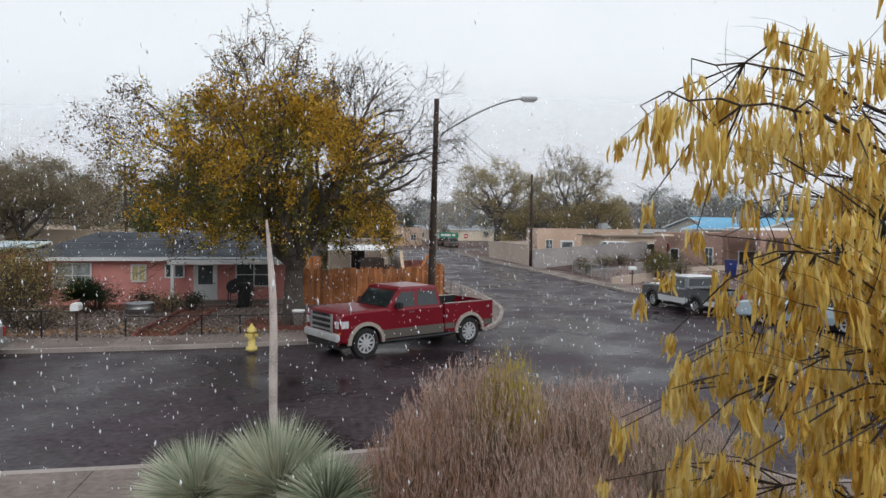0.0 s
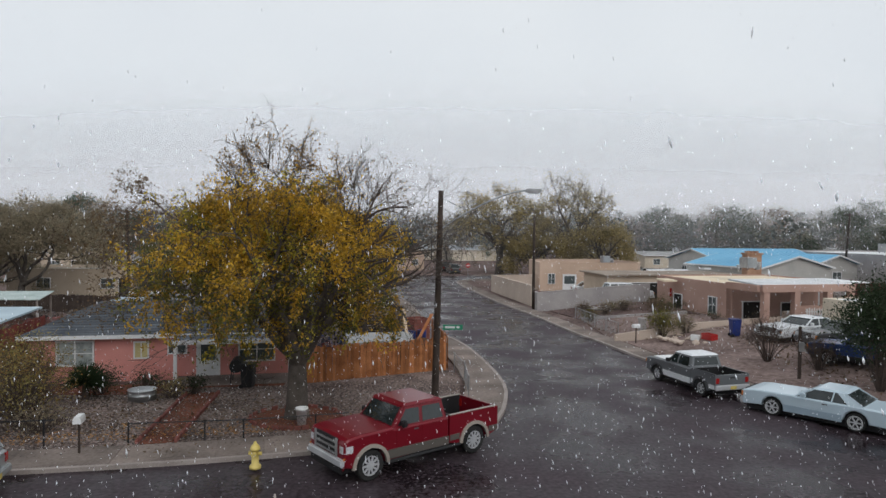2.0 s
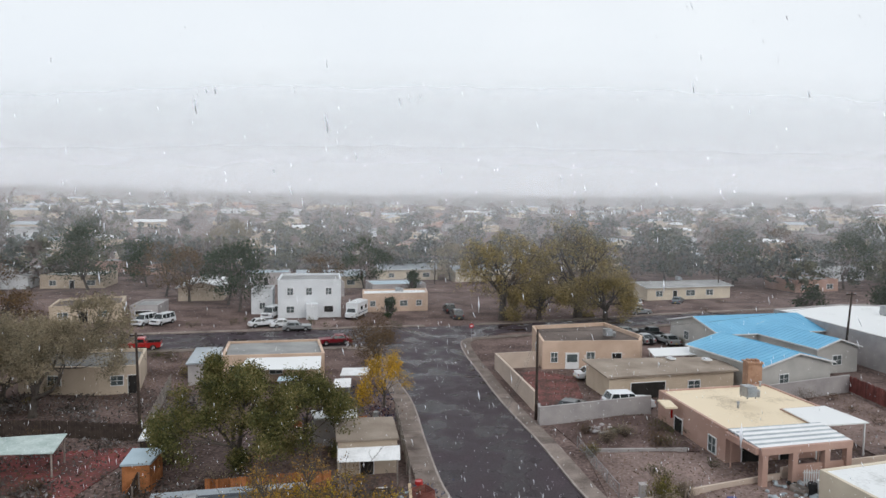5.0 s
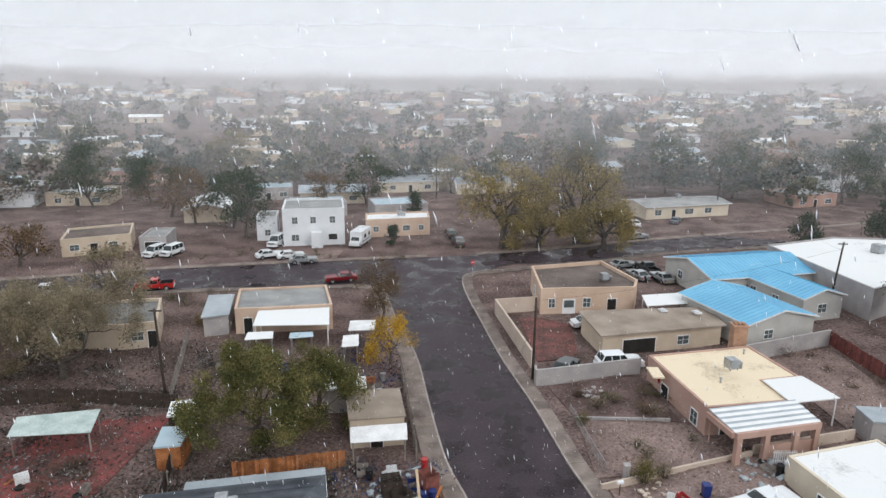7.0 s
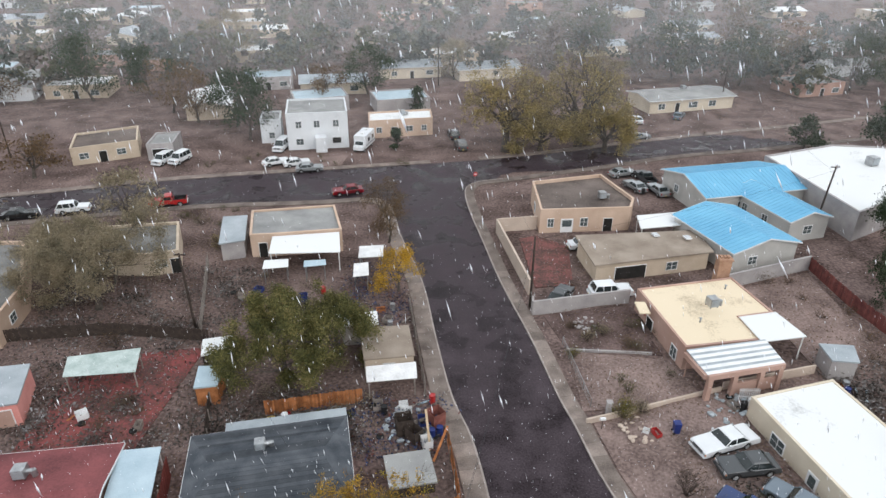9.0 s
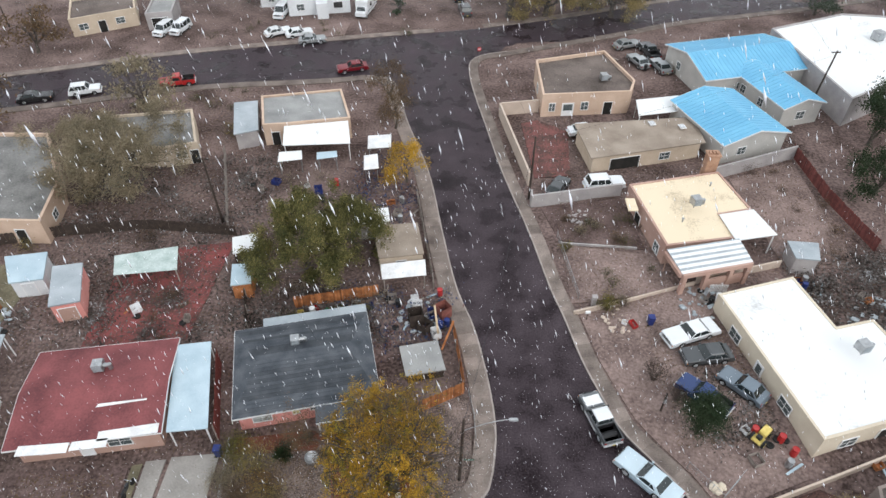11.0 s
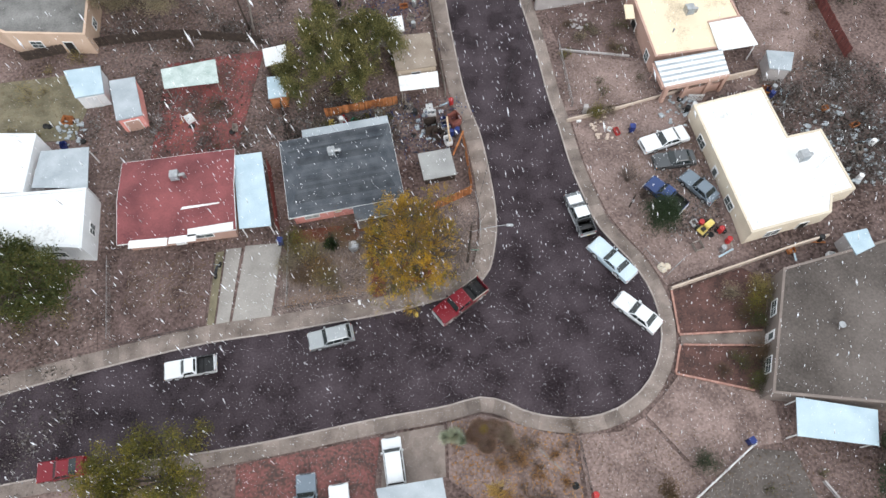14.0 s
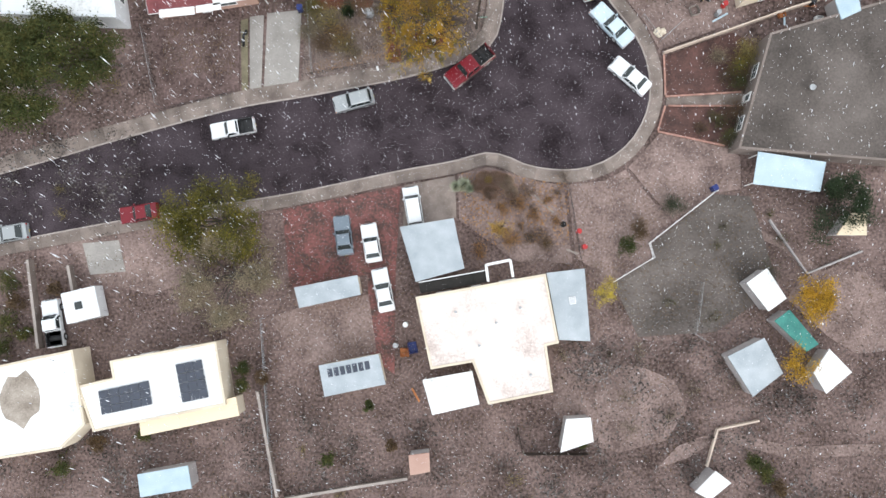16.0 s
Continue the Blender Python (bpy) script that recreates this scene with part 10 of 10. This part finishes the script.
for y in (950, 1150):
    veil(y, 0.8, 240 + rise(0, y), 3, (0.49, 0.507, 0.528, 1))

# weeds, stones and scraps strewn over the open ground
gr = np.random.default_rng(66)
def strewn(name, label, n, size, material, z, boxes, lie=0.3):
    P = []
    for x0, y0, x1, y1, share in boxes:
        k = int(n * share)
        P.append(np.column_stack([gr.uniform(x0, x1, k), gr.uniform(y0, y1, k), np.full(k, z) + gr.uniform(0, 0.04, k)]))
    C = np.concatenate(P)
    tagged(new(name, leaf_quads(C, size, gr, name, material, lie=lie)), label, "ground litter", kind="stuff")


YARDS = [(-58, 27, -20, 88, 0.3), (11, 43, 46, 80, 0.14), (-60, -32, 44, -1, 0.3), (9, -8, 40, 8, 0.05), (-36, 19.5, -27.5, 25, 0.02), (-19.5, 20, -7, 27.5, 0.012), (18, 28, 27, 42, 0.03), (-120, 112, 110, 170, 0.1)]
strewn("weed_litter", "dry dark weeds strewn over bare ground", 64000, 0.17, BROWNLEAF, 0.1, YARDS)
strewn("stone_litter", "pale stones and scraps strewn over bare ground", 26000, 0.12, leafy("pale_stone", [(0.2, 0.17, 0.15), (0.36, 0.32, 0.29), (0.5, 0.47, 0.44)], light=0.0), 0.1, YARDS)

YARDSTONE = leafy("mixed_gravel_stones", [(0.05, 0.042, 0.04), (0.14, 0.115, 0.105), (0.27, 0.23, 0.21), (0.45, 0.42, 0.4)], light=0.0)
P = np.column_stack([gr.uniform(-20, 0.4, 9000), gr.uniform(19, 28.5, 9000), np.full(9000, 0.115)])
P = P[P[:, 1] > 22.4 + 0.23 * P[:, 0]]
tagged(new("gravel_stones", leaf_quads(P, 0.1, gr, "gravel_stones", YARDSTONE, lie=0.35, aspect=0.8)), "loose grey and brown gravel stones over the front yard", "gravel", kind="stuff")
JUNK = leafy("dark_scrap", [(0.02, 0.018, 0.017), (0.05, 0.043, 0.038), (0.1, 0.083, 0.075), (0.18, 0.165, 0.16), (0.42, 0.43, 0.45)], light=0.0)
MIXED = leafy("mixed_scrap", [(0.02, 0.02, 0.02), (0.16, 0.05, 0.04), (0.05, 0.05, 0.055), (0.03, 0.06, 0.16), (0.2, 0.14, 0.09), (0.45, 0.44, 0.43)], light=0.0)
for name, label, n, size, mat, bx, tall in (("scrap_litter", "tangle of dark scrap and brush in a yard", 9000, 0.34, JUNK, (36, 35, 50, 52), 0.7), ("scrap_litter", "dark scrap along a house side", 1500, 0.28, JUNK, (21.5, 28.5, 27, 36), 0.4), ("scrap_litter", "dark brush and scrap in a back yard", 4200, 0.3, JUNK, (-24, 39, -8, 46), 0.4),
                                            ("scrap_litter", "mixed coloured scrap crowding a yard corner", 2600, 0.26, MIXED, (-12, 38.5, -1.5, 46), 0.5), ("scrap_litter", "mixed coloured scrap crowding a back yard", 2600, 0.28, MIXED, (-13, 54, -6, 70), 0.4), ("scrap_litter", "dark brush and leaf litter in back yards", 9000, 0.32, JUNK, (-46, 38, -24, 70), 0.3),
                                            ("scrap_litter", "dark brush behind the sheds", 7000, 0.3, JUNK, (2, -30, 44, -10), 0.35), ("scrap_litter", "dark brush behind the houses", 7000, 0.3, JUNK, (-58, -34, 2, -19), 0.35), ("scrap_litter", "dry dark brush in the front yards", 3500, 0.28, JUNK, (-58, 3, -38, 23), 0.3)):
    C = np.column_stack([gr.uniform(bx[0], bx[2], n), gr.uniform(bx[1], bx[3], n), 0.08 + np.abs(gr.normal(0, tall * 0.45, n))])
    hub = gr.uniform((bx[0], bx[1]), (bx[2], bx[3]), (max(6, n // 160), 2))
    pick = gr.integers(0, len(hub), n)
    C[:, :2] = np.where(gr.uniform(0, 1, (n, 1)) < 0.7, hub[pick] + gr.normal(0, 0.9, (n, 2)), C[:, :2])
    tagged(new(name, leaf_quads(C, size, gr, name, mat, lie=0.6)), label, "yard litter", kind="stuff")

C = np.column_stack([gr.uniform(-2, 10, 1500), gr.uniform(0.5, 8.6, 1500), np.full(1500, 0.11)])
C = C[(C[:, 1] > 3.2 - (C[:, 0] + 2.2) * 0.72) & (C[:, 1] < 8.4)]
tagged(new("leaf_litter", leaf_quads(C, 0.22, gr, "leaf_litter", ORANGEGRASS, lie=0.4)), "orange dead leaves over the front yard", "ground litter", kind="stuff")

u = gr.uniform(0, 1, 1300)
C = np.column_stack([-19.5 + 17.2 * u, 19.5 + 3.6 * u + np.abs(gr.normal(0, 0.8, 1300)), np.full(1300, 0.12)])
tagged(new("leaf_litter", leaf_quads(C, 0.11, gr, "leaf_litter", ORANGEGRASS, lie=0.4)), "rust-orange dead leaves along the pavement", "ground litter", kind="stuff")

# ---------------- the lie of the land ----------------
# the lots east of the street stand on a low terrace
def settle():
    level = ("ground", "yard", "driveway", "path", "wall", "pavement", "weed_litter", "stone_litter", "scrap_litter", "fallen")
    for ob in [o for o in scene.objects if o.parent is None and o.type in ("MESH", "EMPTY") and o.name.split(".")[0] not in ("falling_snow", "snowfall_veil", "far_woods", "overhead_wire")]:
        meshes = [o for o in [ob, *ob.children_recursive] if o.type == "MESH"]
        if not meshes:
            continue
        at = ob.matrix_basis.translation
        if ob.name.startswith(level):
            for o in meshes:
                if o.data.users > 1:
                    continue
                P = np.empty(len(o.data.vertices) * 3, np.float32)
                o.data.vertices.foreach_get("co", P)
                P = P.reshape(-1, 3)
                L = terrace(P[:, 0], P[:, 1])
                if L.max() < 0.01:
                    continue
                if ob.name.startswith(("yard", "driveway", "path")):
                    bm = bmesh.new()
                    bm.from_mesh(o.data)
                    for ax in (0, 1):
                        for v in np.arange(math.ceil(P[:, ax].min()), P[:, ax].max(), 1.5):
                            nrm = Vector((1, 0, 0)) if ax == 0 else Vector((0, 1, 0))
                            bmesh.ops.bisect_plane(bm, geom=bm.verts[:] + bm.edges[:] + bm.faces[:], plane_co=nrm * float(v), plane_no=nrm)
                    bmesh.ops.triangulate(bm, faces=bm.faces)
                    bm.to_mesh(o.data)
                    bm.free()
                    P = np.empty(len(o.data.vertices) * 3, np.float32)
                    o.data.vertices.foreach_get("co", P)
                    P = P.reshape(-1, 3)
                    L = terrace(P[:, 0], P[:, 1])
                P[:, 2] += L - (0.05 * np.minimum(L / 0.1, 1) if ob.name.startswith("ground") else 0)
                # slid toward the camera's column so the high views still line up
                if not ob.name.startswith("ground"):
                    P[:, 0] -= (P[:, 0] + 0.8) * L / 55
                    P[:, 1] -= (P[:, 1] + 3.0) * L / 55
                o.data.vertices.foreach_set("co", P.ravel())
                o.data.update()
            continue
        if at.length < 1e-6:
            B = np.array([(o.matrix_basis @ Vector(c))[:] for o in meshes for c in o.bound_box])
            cx, cy = (B[:, 0].min() + B[:, 0].max()) / 2, (B[:, 1].min() + B[:, 1].max()) / 2
        else:
            cx, cy = at.x, at.y
        L = float(terrace(np.array([cx]), np.array([cy]))[0])
        if L > 0.005:
            # raised, and slid the same way toward the camera's column
            ob.matrix_basis = Matrix.Translation((-(cx + 0.8) * L / 55, -(cy + 3.0) * L / 55, L)) @ ob.matrix_basis


settle()
